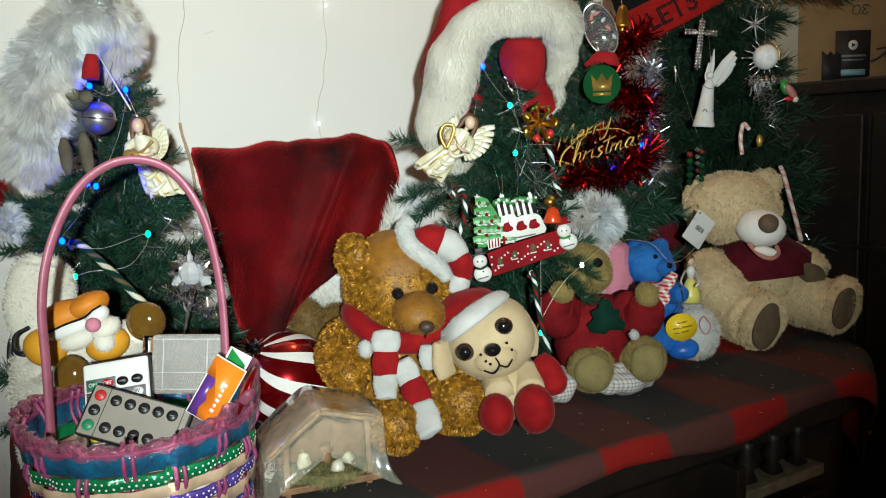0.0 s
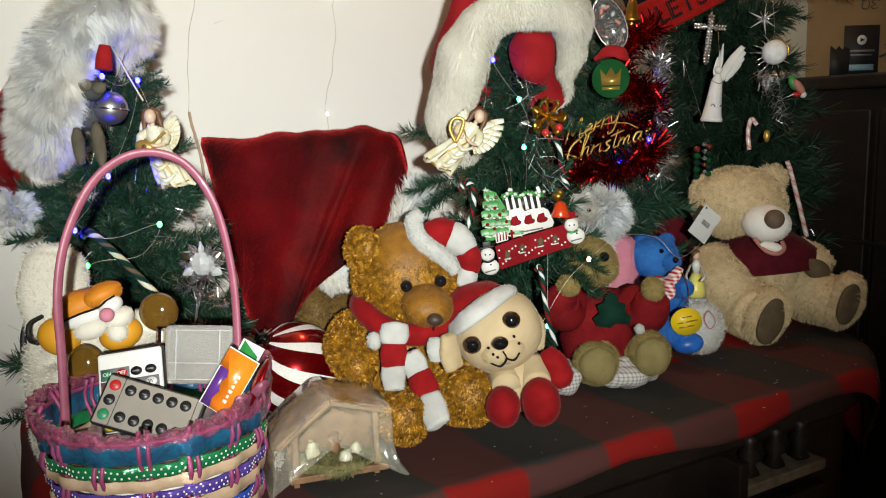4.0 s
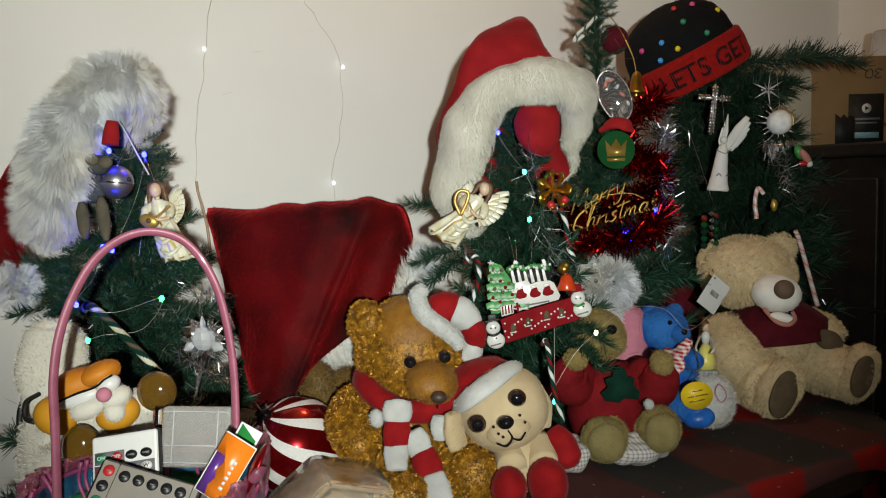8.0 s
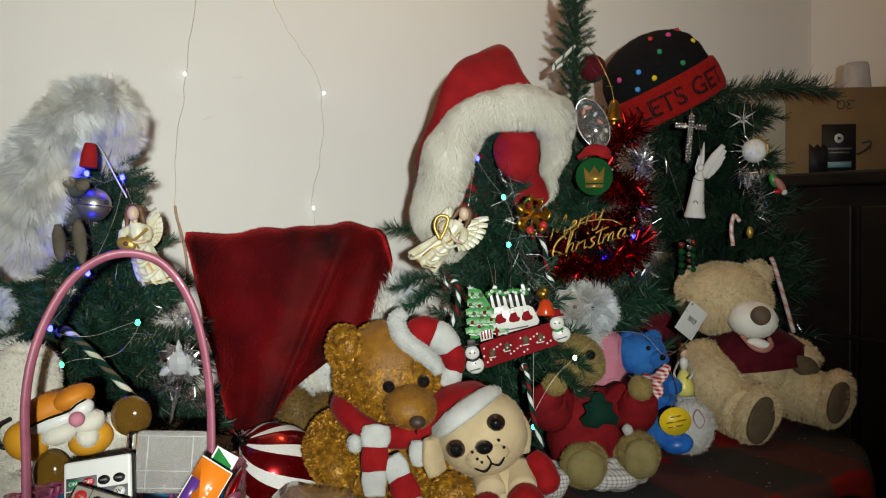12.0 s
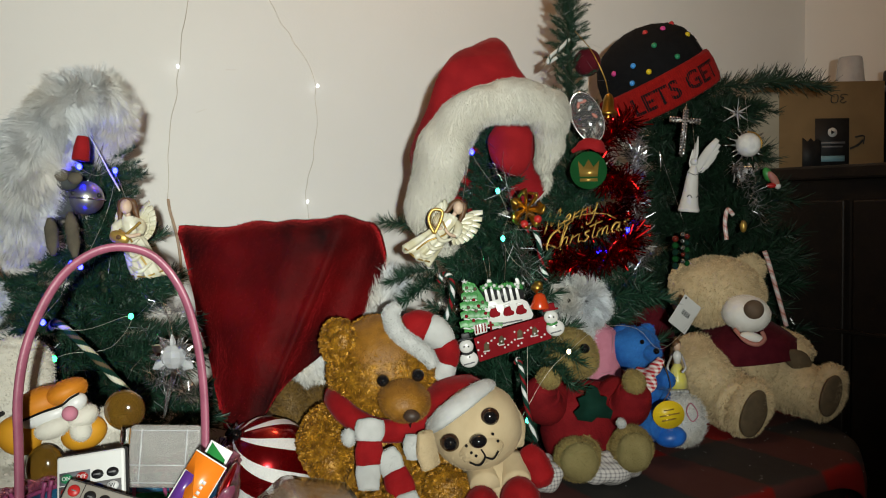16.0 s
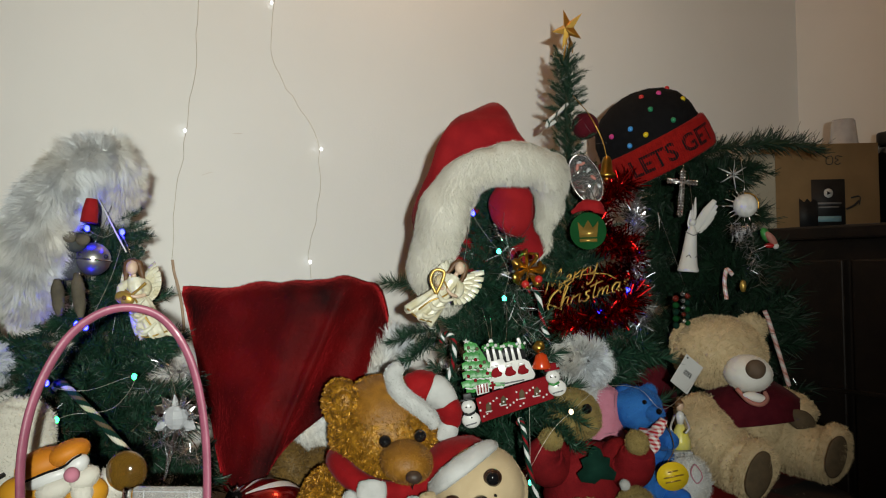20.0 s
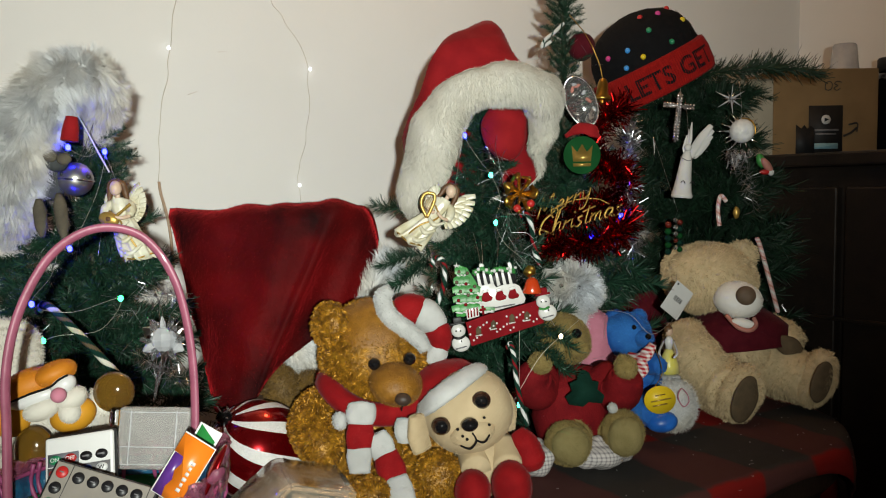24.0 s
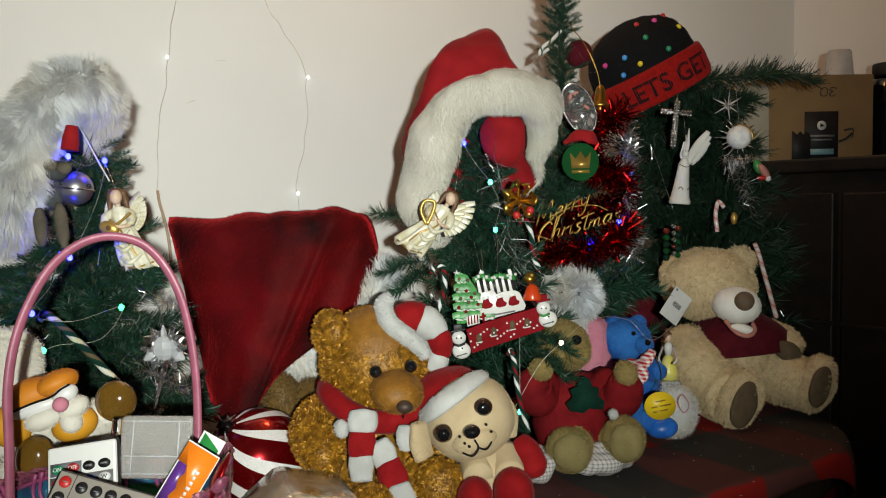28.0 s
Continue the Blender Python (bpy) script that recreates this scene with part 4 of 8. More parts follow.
blob(ted, "inner_ear", (0.3615, 0.6498, 1.14), (0.01094, 0.006, 0.01313), "gold_plush", (0, 8, FACE - 20), strands=short(900, **GOLD))
part("ear", ball((0.4757, 0.6582, 1.13), (0.01531, 0.012, 0.01885), (0, -20, FACE)), "gold_plush", ted, strands=short(2500, **GOLD))
part("arm", tube([(0.3673, 0.6981, 1.056), (0.3475, 0.6722, 1.042), (0.3472, 0.6407, 1.028), (0.3522, 0.6289, 1.024)], [0.01907, 0.02244, 0.02078, 0.01313], seg=18), "gold_plush", ted, strands=short(7000, **GOLD))
part("arm", tube([(0.446, 0.6493, 1.041), (0.4542, 0.6302, 1.026), (0.4569, 0.6032, 1.015)], [0.01683, 0.0202, 0.01459], seg=18), "gold_plush", ted, strands=short(4000, **GOLD))
part("leg", tube([(0.3901, 0.6609, 0.9834), (0.3727, 0.6018, 0.9897), (0.3577, 0.5704, 0.9944)], [0.02244, 0.02345, 0.01945], seg=20), "gold_plush", ted, strands=short(6000, **GOLD))
blob(ted, "foot", (0.3579, 0.5705, 0.9959), (0.02252, 0.02, 0.02355), "gold_plush", (0, 0, FACE), strands=short(5000, **GOLD))
part("leg", tube([(0.4355, 0.6469, 0.9898), (0.4349, 0.601, 0.9936), (0.4305, 0.575, 0.9978)], [0.02468, 0.02881, 0.02376], seg=20), "gold_plush", ted, strands=short(6000, **GOLD))
blob(ted, "foot", (0.4316, 0.5747, 0.9999), (0.02484, 0.02, 0.02808), "gold_plush", (0, -10, FACE), strands=short(5000, **GOLD))
# scarf and hat: stuffed plush bands sewn end to end
def stripes(parent, name, pts, widths, thick, mats, steps=8, fluff=0.0010):
    """Bands along a line, one mesh each. widths: half widths from start to end; thick: depth as a share of the width."""
    line = smooth_line(pts, steps)
    n = len(mats)
    wide = np.interp(np.linspace(0, 1, len(line)), np.linspace(0, 1, len(widths)), widths)
    cut = [round(i * (len(line) - 1) / n) for i in range(n + 1)]
    away = turn() @ Vector((0, 1, 0))
    for i, m in enumerate(mats):
        rings, last = [], cut[i + 1] - cut[i]
        for k in range(last + 1):
            j = cut[i] + k
            a = (line[min(j + 1, len(line) - 1)] - line[max(j - 1, 0)]).normalized()
            s_ = a.cross(away).normalized()
            o_ = s_.cross(a).normalized()
            plump = 0.90 + 0.14 * math.sin(math.pi * k / last)
            rings.append([line[j] + s_ * wide[j] * plump * math.cos(t) + o_ * wide[j] * thick * plump * math.sin(t) for t in [2 * math.pi * q / 20 for q in range(20)]])
        for r, to in ((rings[0], 0), (rings[-1], -1)):
            mid = sum(r, Vector()) / len(r)
            flat_ring = [mid + (p - mid) * 0.55 + (mid - sum(rings[len(rings) // 2], Vector()) / 20).normalized() * wide[cut[i]] * 0.07 for p in r]
            rings.insert(0 if to == 0 else len(rings), flat_ring)
        bm = loft(rings)
        bmesh.ops.holes_fill(bm, edges=[e for e in bm.edges if e.is_boundary], sides=0)
        bmesh.ops.recalc_face_normals(bm, faces=bm.faces)
        wobble(bm, 0.0016, 110, i * 3.7)
        part(name, bm, m, parent, strands=short(1800, fluff, 0.00025, mess=0.4))


scarf = part("scarf", tube([(0.3635, 0.6696, 1.083), (0.3649, 0.6375, 1.072), (0.3827, 0.6138, 1.062), (0.413, 0.6018, 1.062), (0.4409, 0.6106, 1.073), (0.475, 0.661, 1.074), (0.4426, 0.7275, 1.077), (0.3855, 0.7144, 1.078)], 0.011, seg=14, closed=True), "red_plush", ted, "red and white striped plush scarf", strands=short(4000, 0.0018, 0.0002))
W_, R_ = "white_plush", "red_plush"
stripes(scarf, "stripe", [(0.3731, 0.5868, 1.05), (0.3784, 0.5784, 1.033), (0.3797, 0.563, 1.016), (0.3746, 0.5365, 0.9971)], [0.0115, 0.0125, 0.0118, 0.0122], 0.42, [W_, R_, W_])
stripes(scarf, "stripe", [(0.3678, 0.6013, 1.076), (0.3624, 0.5946, 1.06), (0.3582, 0.5891, 1.04), (0.3528, 0.5793, 1.022)], [0.0135, 0.0125, 0.0115, 0.0095], 0.45, [W_, R_, W_])
stripes(scarf, "stripe", [(0.3955, 0.5759, 1.064), (0.3956, 0.5759, 1.052), (0.3958, 0.5757, 1.042)], [0.0060, 0.0072, 0.0066], 0.6, [W_])
blob(scarf, "pompom", (0.3491, 0.6097, 1.0619), (0.0055, 0.005, 0.0072), "white_plush", seg=14, strands=short(900, 0.002, 0.0002))
hat = part("hat_brim", wobble(tube([(0.4103, 0.6225, 1.175), (0.4039, 0.6264, 1.167), (0.4087, 0.6234, 1.15), (0.4216, 0.6157, 1.137), (0.4331, 0.6088, 1.127), (0.4375, 0.6061, 1.117)], [0.0055, 0.0078, 0.0085, 0.0085, 0.0078, 0.0050], seg=18, flat=0.9), 0.0012, 80), "white_plush", ted, "thick white plush hat brim", strands=short(7000, 0.0022, 0.00025, mess=0.4, clump=0.4, cell=0.003))
stripes(hat, "stripe", [(0.4269, 0.6335, 1.148), (0.4374, 0.6272, 1.152), (0.4484, 0.6206, 1.147), (0.4569, 0.6155, 1.135), (0.4598, 0.6137, 1.122), (0.4571, 0.6154, 1.109), (0.4517, 0.6186, 1.1)], [0.0165, 0.0165, 0.0150, 0.0125, 0.0105, 0.0095, 0.0075], 0.85, [R_, W_, R_, W_])

# ---- cream puppy in a red hat and boots ----
NAP = short(9000, 0.0009, 0.0002, mess=0.45, comb=(0, 0, -0.3), tuft=0.3, cell=0.006)
pup = thing("puppy_toy", (0.4543, 0.5291, 0.9824), "cream plush puppy with red hat and red boots", "stuffed toy")
blob(pup, "body", (0.4844, 0.5746, 1.011), (0.03047, 0.045, 0.03324), "cream_plush", (0, 10, FACE), strands=NAP)
blob(pup, "head", (0.4605, 0.568, 1.063), (0.04291, 0.045, 0.03862), "cream_plush", (0, -14, FACE), strands=NAP)
blob(pup, "muzzle", (0.446, 0.5399, 1.054), (0.02165, 0.02, 0.01546), "cream_plush", (0, -14, FACE), strands=NAP)
blob(pup, "nose", (0.4307, 0.5205, 1.066), (0.007468, 0.007, 0.005974), "black_gloss", (0, -10, FACE), lump=0)
for e in ((0.4194, 0.5485, 1.06), (0.4504, 0.5314, 1.082)):
    ey = blob(pup, "eye", e, (0.008702, 0.007, 0.00819), "brown_gloss", (0, -14, FACE), lump=0)
    v = Vector(e) - turn() @ Vector((0, 0.0042, 0))
    blob(ey, "pupil", v, (0.006563, 0.004, 0.006311), "black_gloss", (0, -14, FACE), lump=0, seg=16)
part("mouth", join(tube([(0.4245, 0.5257, 1.047), (0.4305, 0.5195, 1.045), (0.4349, 0.5168, 1.052), (0.4321, 0.5185, 1.059)], 0.0008, seg=6),
                   tube([(0.4349, 0.5168, 1.052), (0.4419, 0.5147, 1.05), (0.4487, 0.5163, 1.055)], 0.0008, seg=6)), "black_thread", pup)
for p in ((0.4253, 0.5315, 1.06), (0.4269, 0.5262, 1.055), (0.4288, 0.5219, 1.053), (0.4453, 0.5195, 1.07), (0.4503, 0.519, 1.063)):
    blob(pup, "whisker_dot", p, 0.0013, "black_thread", lump=0, seg=8)
part("ear", tube([(0.4035, 0.5651, 1.068), (0.4045, 0.5645, 1.051), (0.4076, 0.5626, 1.037)], [0.0085, 0.0118, 0.0105], seg=18, flat=0.6), "cream_plush", pup, strands=NAP)
part("ear", tube([(0.4855, 0.5531, 1.08), (0.4911, 0.5497, 1.063), (0.4918, 0.5493, 1.044)], [0.0085, 0.0110, 0.0085], seg=18, flat=0.6), "cream_plush", pup, strands=NAP)
pcap = part("hat", loft([[Vector(c) + turn(0, -24, FACE) @ Vector((r * math.cos(a) * 0.03564, r * math.sin(a) * 0.04, 0)) for a in [2 * math.pi * k / 24 for k in range(24)]]
                         for c, r in (((0.4579, 0.595, 1.075), 1.0), ((0.4543, 0.5989, 1.086), 0.95), ((0.4501, 0.6029, 1.095), 0.72), ((0.4458, 0.6062, 1.099), 0.4), ((0.4437, 0.6078, 1.101), 0.05))]), "red_plush", pup, "red plush hat with a white band", strands=short(3000, 0.0014, 0.0002, mess=0.6))
part("band", tube([(0.4172, 0.5823, 1.066), (0.4157, 0.5587, 1.08), (0.4304, 0.5475, 1.094), (0.4588, 0.5523, 1.104), (0.4787, 0.5698, 1.102)], [0.007265, 0.01038, 0.0109, 0.008821, 0.005189], seg=14, flat=0.5), "white_plush", pcap, strands=short(2500, 0.0014, 0.0002, mess=0.6))
part("leg", tube([(0.4646, 0.5648, 1.023), (0.4516, 0.5418, 1.015)], [0.0162, 0.01367], seg=14), "cream_plush", pup)
part("leg", tube([(0.4884, 0.5515, 1.027), (0.4766, 0.5274, 1.016)], [0.0162, 0.01367], seg=14), "cream_plush", pup)
for c, r, z in (((0.4421, 0.5333, 1.0005), (0.0162, 0.02, 0.0187), 0), ((0.4724, 0.5161, 1.0042), (0.0183, 0.021, 0.0222), -6)):
    blob(pup, "boot", c, r, "red_plush", (0, z, FACE), label="round red felt boot", strands=short(3000, 0.0013, 0.0002, mess=0.6))
part("boot", tube([(0.4985, 0.5420, 1.0420), (0.5005, 0.5335, 1.0330), (0.5045, 0.5295, 1.0180), (0.5065, 0.5285, 1.0105)], [0.0075, 0.0125, 0.0140, 0.0085], seg=18), "red_plush", pup, "round red felt boot", strands=short(3000, 0.0013, 0.0002, mess=0.6))

# ---- dark gold plush slumped behind the teddy ----
br = thing("brown_toy", (0.3802, 0.7987, 1.001), "dark gold plush toy slumped behind the teddy bear", "stuffed toy")
blob(br, "body", ((0.4042, 0.801, 1.03)[0], (0.4042, 0.801, 1.03)[1], T + 0.052), (0.05, 0.04, 0.055), "brown_plush", strands=short(9000, 0.007, 0.0004), lump=0.004)
blob(br, "arm", (0.3673, 0.8022, 1.048), (0.01893, 0.018, 0.02651), "brown_plush", (0, -15, FACE), strands=short(3500, 0.007, 0.0004))

# ---- olive bear in a red jumper ----
ob_ = thing("jumper_bear", (0.6477, 0.5999, 0.9657), "small olive-tan plush bear in a red jumper with a green tree", "stuffed toy")
OL = dict(length=0.0035, width=0.0003, mess=0.9)
jm = part("jumper", tube([(0.6753, 0.6669, 0.9724), (0.678, 0.6695, 0.998), (0.6833, 0.6719, 1.032), (0.6879, 0.6736, 1.058)], [0.04663, 0.05655, 0.04847, 0.02693], seg=24, flat=0.8), "jumper", ob_, "bright red knitted jumper")
m_ = turn(-4, -4, FACE)
part("tree_patch", wobble(plate([(x * 0.72, z * 0.8) for x, z in ((0, 0.028), (0.010, 0.023), (0.014, 0.012), (0.023, 0.010), (0.019, -0.001), (0.029, -0.010), (0.026, -0.021), (0.005, -0.018), (-0.004, -0.023), (-0.025, -0.020), (-0.029, -0.008), (-0.018, -0.001), (-0.021, 0.010), (-0.010, 0.014), (-0.007, 0.023))], 0.004, (0.6511, 0.6192, 1.044), (-4, -4, FACE - 4)), 0.003, 60), "green_cloth", jm)
part("sleeve", tube([(0.655, 0.6848, 1.044), (0.6234, 0.6673, 1.038), (0.608, 0.6558, 1.056), (0.6085, 0.6459, 1.068)], [0.02265, 0.02348, 0.02064, 0.01404], seg=18), "jumper", jm)
part("sleeve", tube([(0.7072, 0.6536, 1.042), (0.7068, 0.6232, 1.033), (0.7013, 0.6058, 1.05), (0.7001, 0.6019, 1.058)], [0.02398, 0.02505, 0.02064, 0.01548], seg=18), "jumper", jm)
blob(ob_, "paw", (0.6077, 0.6418, 1.076), (0.01262, 0.012, 0.01136), "olive_plush", strands=short(2500, **OL))
blob(ob_, "paw", (0.6957, 0.6001, 1.067), (0.01212, 0.013, 0.0134), "olive_plush", strands=short(2500, **OL))
blob(ob_, "head", (0.6725, 0.6818, 1.088), (0.03383, 0.034, 0.03113), "olive_plush", (0, 0, FACE), strands=short(9000, **OL))
blob(ob_, "snout", (0.6736, 0.6571, 1.084), (0.01599, 0.02, 0.01332), "olive_plush", strands=short(2000, **OL))
blob(ob_, "eye", (0.6638, 0.6458, 1.102), 0.005869, "black_gloss", lump=0, seg=14)
blob(ob_, "ear", (0.6598, 0.6994, 1.114), (0.01224, 0.009, 0.01224), "olive_plush", strands=short(1500, **OL))
for c, r in (((0.6289, 0.6205, 0.9871), (0.02475, 0.022, 0.02411)), ((0.6889, 0.5979, 0.9939), (0.0231, 0.022, 0.02502))):
    blob(ob_, "foot", c, r, "olive_plush", (0, 6, FACE), strands=short(7000, **OL))
part("leg", tube([(0.6871, 0.672, 0.9747), (0.6405, 0.631, 0.9858)], [0.02265, 0.02451], seg=16), "olive_plush", ob_, strands=short(2500, **OL))
part("leg", tube([(0.7166, 0.6544, 0.9734), (0.6964, 0.61, 0.9872)], [0.02265, 0.02451], seg=16), "olive_plush", ob_, strands=short(2500, **OL))

for c, r in (((0.6195, 0.606, 0.9885), (0.0205, 0.013, 0.0215)), ((0.6795, 0.584, 0.9945), (0.019, 0.013, 0.0215))):
    blob(ob_, "sole", c, r, "olive_nap", (0, 6, FACE - 12), strands=short(3500, 0.0020, 0.00025, mess=0.5), label="smooth sheared sole")
blob(ob_, "pompom", (0.668, 0.5923, 1.027), 0.005049, "white_plush", seg=14, strands=short(500, 0.002, 0.0002))
for c, r, k in (((0.6015, 0.6420, T + 0.016), (0.022, 0.026, 0.017), 2), ((0.668, 0.620, T + 0.016), (0.040, 0.030, 0.016), 5)):
    sk = thing("checked_cloth", (c[0], c[1], T), "crumpled pale grey check cloth under the small bear", "cloth", "scraps of cloth")
    part("cloth", wobble(ball(c, r, (0, 0, FACE), seg=44, ring=26), 0.007, 60 + k), "grey_check", sk)

# ---- white fluffy toy, pink toy, blue bear ----
wf = thing("white_fluffy_toy", (0.7421, 0.7328, 1.042), "white long-haired plush toy behind the small bear", "stuffed toy")
blob(wf, "head", (0.7334, 0.7364, 1.139), (0.03193, 0.028, 0.02758), "hat_fur", strands=short(16000, 0.018, 0.0004, mess=0.4, curl=0.1, clump=0.6, cell=0.008, comb=(0, 0, -0.15)))
wz = (0.7379, 0.7517, 1.07)
part("body", tube([(wz[0], wz[1], T + 0.036), (0.7379, 0.7517, 1.07), (0.7348, 0.7429, 1.112)], [0.02798, 0.02798, 0.02651], seg=18), "hat_fur", wf, strands=short(6000, 0.012, 0.00028, mess=0.7))
for e in ((0.7049, 0.7205, 1.147), (0.7241, 0.7088, 1.144)):
    blob(wf, "eye", e, 0.0028, "black_gloss", lump=0, seg=10)
pk = thing("pink_toy", (0.7475, 0.7019, 1.017), "pink plush toy half hidden between the bears", "stuffed toy")
pz = (0.7656, 0.7282, 1.062)
part("body", wobble(tube([(pz[0], pz[1], T + 0.03), pz, (0.7682, 0.7308, 1.087), (0.7698, 0.7323, 1.102), (0.7705, 0.733, 1.109)], [0.02356, 0.02503, 0.02356, 0.01767, 0.00589], seg=24), 0.002, 40), "pink_plush", pk, strands=short(6000, 0.002, 0.0003))

bb = thing("blue_bear", (0.7999, 0.6511, 0.9665), "small bright blue plush bear with a gingham bow and yellow tag", "teddy bear")
BL = dict(length=0.003, width=0.00025, mess=0.8)
bz = (0.8199, 0.7044, 1.005)
part("body", tube([(bz[0], bz[1], T + 0.03), bz, (0.8198, 0.7093, 1.035)], [0.03804, 0.03804, 0.0213], seg=20), "blue_plush", bb, strands=short(5000, **BL))
blob(bb, "head", (0.7999, 0.7047, 1.078), (0.03313, 0.03, 0.02798), "blue_plush", strands=short(6000, **BL))
blob(bb, "muzzle", (0.8006, 0.6748, 1.077), (0.01216, 0.014, 0.01001), "blue_plush", strands=short(1000, **BL))
blob(bb, "nose", (0.7968, 0.6626, 1.081), 0.004, "black_gloss", lump=0, seg=10)
blob(bb, "eye", (0.7871, 0.677, 1.092), 0.003, "black_gloss", lump=0, seg=10)
blob(bb, "ear", (0.7931, 0.7181, 1.099), (0.01104, 0.008, 0.009572), "blue_plush", strands=short(800, **BL))
blob(bb, "ear", (0.8205, 0.702, 1.099), (0.01031, 0.008, 0.008835), "blue_plush", strands=short(800, **BL))
part("arm", tube([(0.8133, 0.691, 1.043), (0.8034, 0.6622, 1.046), (0.7979, 0.6421, 1.047)], [0.01156, 0.0143, 0.009116], seg=14), "blue_plush", bb, strands=short(1500, **BL))
part("leg", tube([(0.8185, 0.7185, 0.9796), (0.7797, 0.6555, 0.9924), (0.7731, 0.6307, 0.9957)], [0.01878, 0.01963, 0.01527], seg=16), "blue_plush", bb, strands=short(2500, **BL))
blob(bb, "foot", (0.7846, 0.6277, 0.9829), (0.01944, 0.015, 0.01319), "satin_blue", (0, -8, FACE), label="shiny blue satin foot")
bow = part("bow", tube([(0.786, 0.6859, 1.056), (0.7835, 0.6659, 1.054), (0.7854, 0.6544, 1.062), (0.7923, 0.6499, 1.074)], [0.004, 0.008, 0.010, 0.006], seg=10, flat=0.5), "gingham_red", bb, "red and white gingham ribbon")
part("bow_tail", tube([(0.7793, 0.658, 1.056), (0.7767, 0.6518, 1.044), (0.7723, 0.6531, 1.036)], [0.006, 0.008, 0.005], seg=8, flat=0.3), "gingham_red", bow)
tg = part("tag", plate(disc(0.01914, 0.01709), 0.0012, (0.7715, 0.6193, 1.014), (0, 0, FACE)), "yellow", bb, "round yellow gift tag with small print")
for k, (x, z, w) in enumerate(((0, 0.006, 0.006), (0.001, 0.0, 0.012), (0.0, -0.006, 0.009))):
    q = Vector((0.7715, 0.6193, 1.014)) + turn() @ Vector((x, -0.0012, z))
    part("print_bar", plate([(-w, -0.0008), (w, -0.0008), (w, 0.0008), (-w, 0.0008)], 0.0004, q, (0, -10, FACE)), "gold_paint", tg)
part("cord", tube([(0.7934, 0.6491, 1.073), (0.7872, 0.6304, 1.044), (0.7693, 0.6263, 1.027), (0.7714, 0.6219, 1.022)], 0.0005, seg=5), "gold", bb)
fb = thing("fluffy_white_toy", (0.8363, 0.6424, 0.9731), "small white fluffy toy with a pink stitched mark", "stuffed toy")
fz = (0.8428, 0.6604, 0.9984)
blob(fb, "body", (fz[0], fz[1], T + 0.033), (0.02785, 0.024, 0.033), "hat_fur", strands=short(5000, 0.007, 0.00025, mess=0.8))
part("stitched_mark", tube([(0.8402, 0.6361, 1.005), (0.8313, 0.6383, 1.015), (0.8251, 0.6391, 1.005), (0.8307, 0.6349, 0.9926), (0.8407, 0.6347, 0.9983)], 0.0007, seg=5, closed=True), "pink_plush", fb)

dl = thing("gown_figurine", (0.8699, 0.6947, 1.019), "small plastic figurine in a pale yellow gown", "figurine")
dp = Vector((0.8699, 0.6947, 1.019))
gown = mat("yellow_gown", (0.72, 0.64, 0.10), (0.66, 0.60, 0.26), rough=0.35, scale=60, bump=0.05)
M["gown"] = gown
multi("figure", [(lathe([(0.0, 0), (0.014, 0.001), (0.0125, 0.012), (0.008, 0.026), (0.004, 0.033), (0, 0.033)], dp), "gown"),
                 (lathe([(0.004, 0.032), (0.0058, 0.042), (0.005, 0.047), (0.002, 0.050), (0, 0.050)], dp), "porcelain"),
                 (ball(dp + Vector((0, 0, 0.0565)), (0.0052, 0.005, 0.0065), seg=14, ring=10), "skin"),
                 (ball(dp + Vector((0, 0.0015, 0.0585)) , (0.0060, 0.0058, 0.0062), seg=14, ring=10), "hair"),
                 (ball(dp + Vector((0, 0.002, 0.0655)), 0.0032, seg=10, ring=8), "hair"),
                 (tube([(0.8686, 0.7026, 1.062), (0.8355, 0.6798, 1.054), (0.8338, 0.6734, 1.045)], 0.0016, seg=6), "porcelain"),
                 (tube([(0.8797, 0.696, 1.062), (0.8557, 0.6677, 1.053), (0.8473, 0.6658, 1.047)], 0.0016, seg=6), "porcelain")], dl)
pd = (0.8679, 0.6928, 1)
ped = thing("glass_block", (pd[0], pd[1], T), "small clear plastic box under the figurine", "box")
part("body", rbox((pd[0], pd[1], (T + (0.8699, 0.6947, 1.019)[2]) / 2 - 0.001), (0.026, 0.022, (0.8699, 0.6947, 1.019)[2] - T), (0, 0, FACE), bevel=0.002), "frost", ped)

# ---- big beige bear ----
bg = thing("beige_bear", (1.03, 0.6648, 0.9477), "large beige curly plush bear in a maroon top", "teddy bear")
TN = dict(length=0.0055, width=0.0004, mess=0.32, curl=0.12, tuft=0.35, cell=0.0065, clump=0.35, comb=(0, 0, -0.35))
bt = (1.057, 0.7452, 1.032)
part("body", tube([(bt[0], bt[1], T + 0.06), (1.056, 0.7443, 1.024), (1.057, 0.7509, 1.066)], [0.07741, 0.07405, 0.05049], seg=24), "tan_plush", bg, strands=short(9000, **TN))
part("top", tube([(1.041, 0.7247, 1.03), (1.041, 0.7283, 1.052), (1.044, 0.7364, 1.078)], [0.08178, 0.08078, 0.05049], seg=26), "maroon", bg, "dark maroon knitted top", strands=short(4000, 0.0016, 0.0003))
blob(bg, "head", (1.017, 0.7497, 1.131), (0.06842, 0.06, 0.0534), "tan_plush", (0, 6, FACE), strands=short(15000, **TN))
mz = blob(bg, "muzzle", (0.9952, 0.6830, 1.1085), (0.0325, 0.032, 0.0262), "muzzle", (0, 6, FACE), strands=short(2500, 0.002, 0.0003))
blob(mz, "nose", (0.9796, 0.6582, 1.118), (0.01382, 0.010, 0.01305), "nose", (0, 0, FACE), lump=0.0005, label="large brown felt nose")
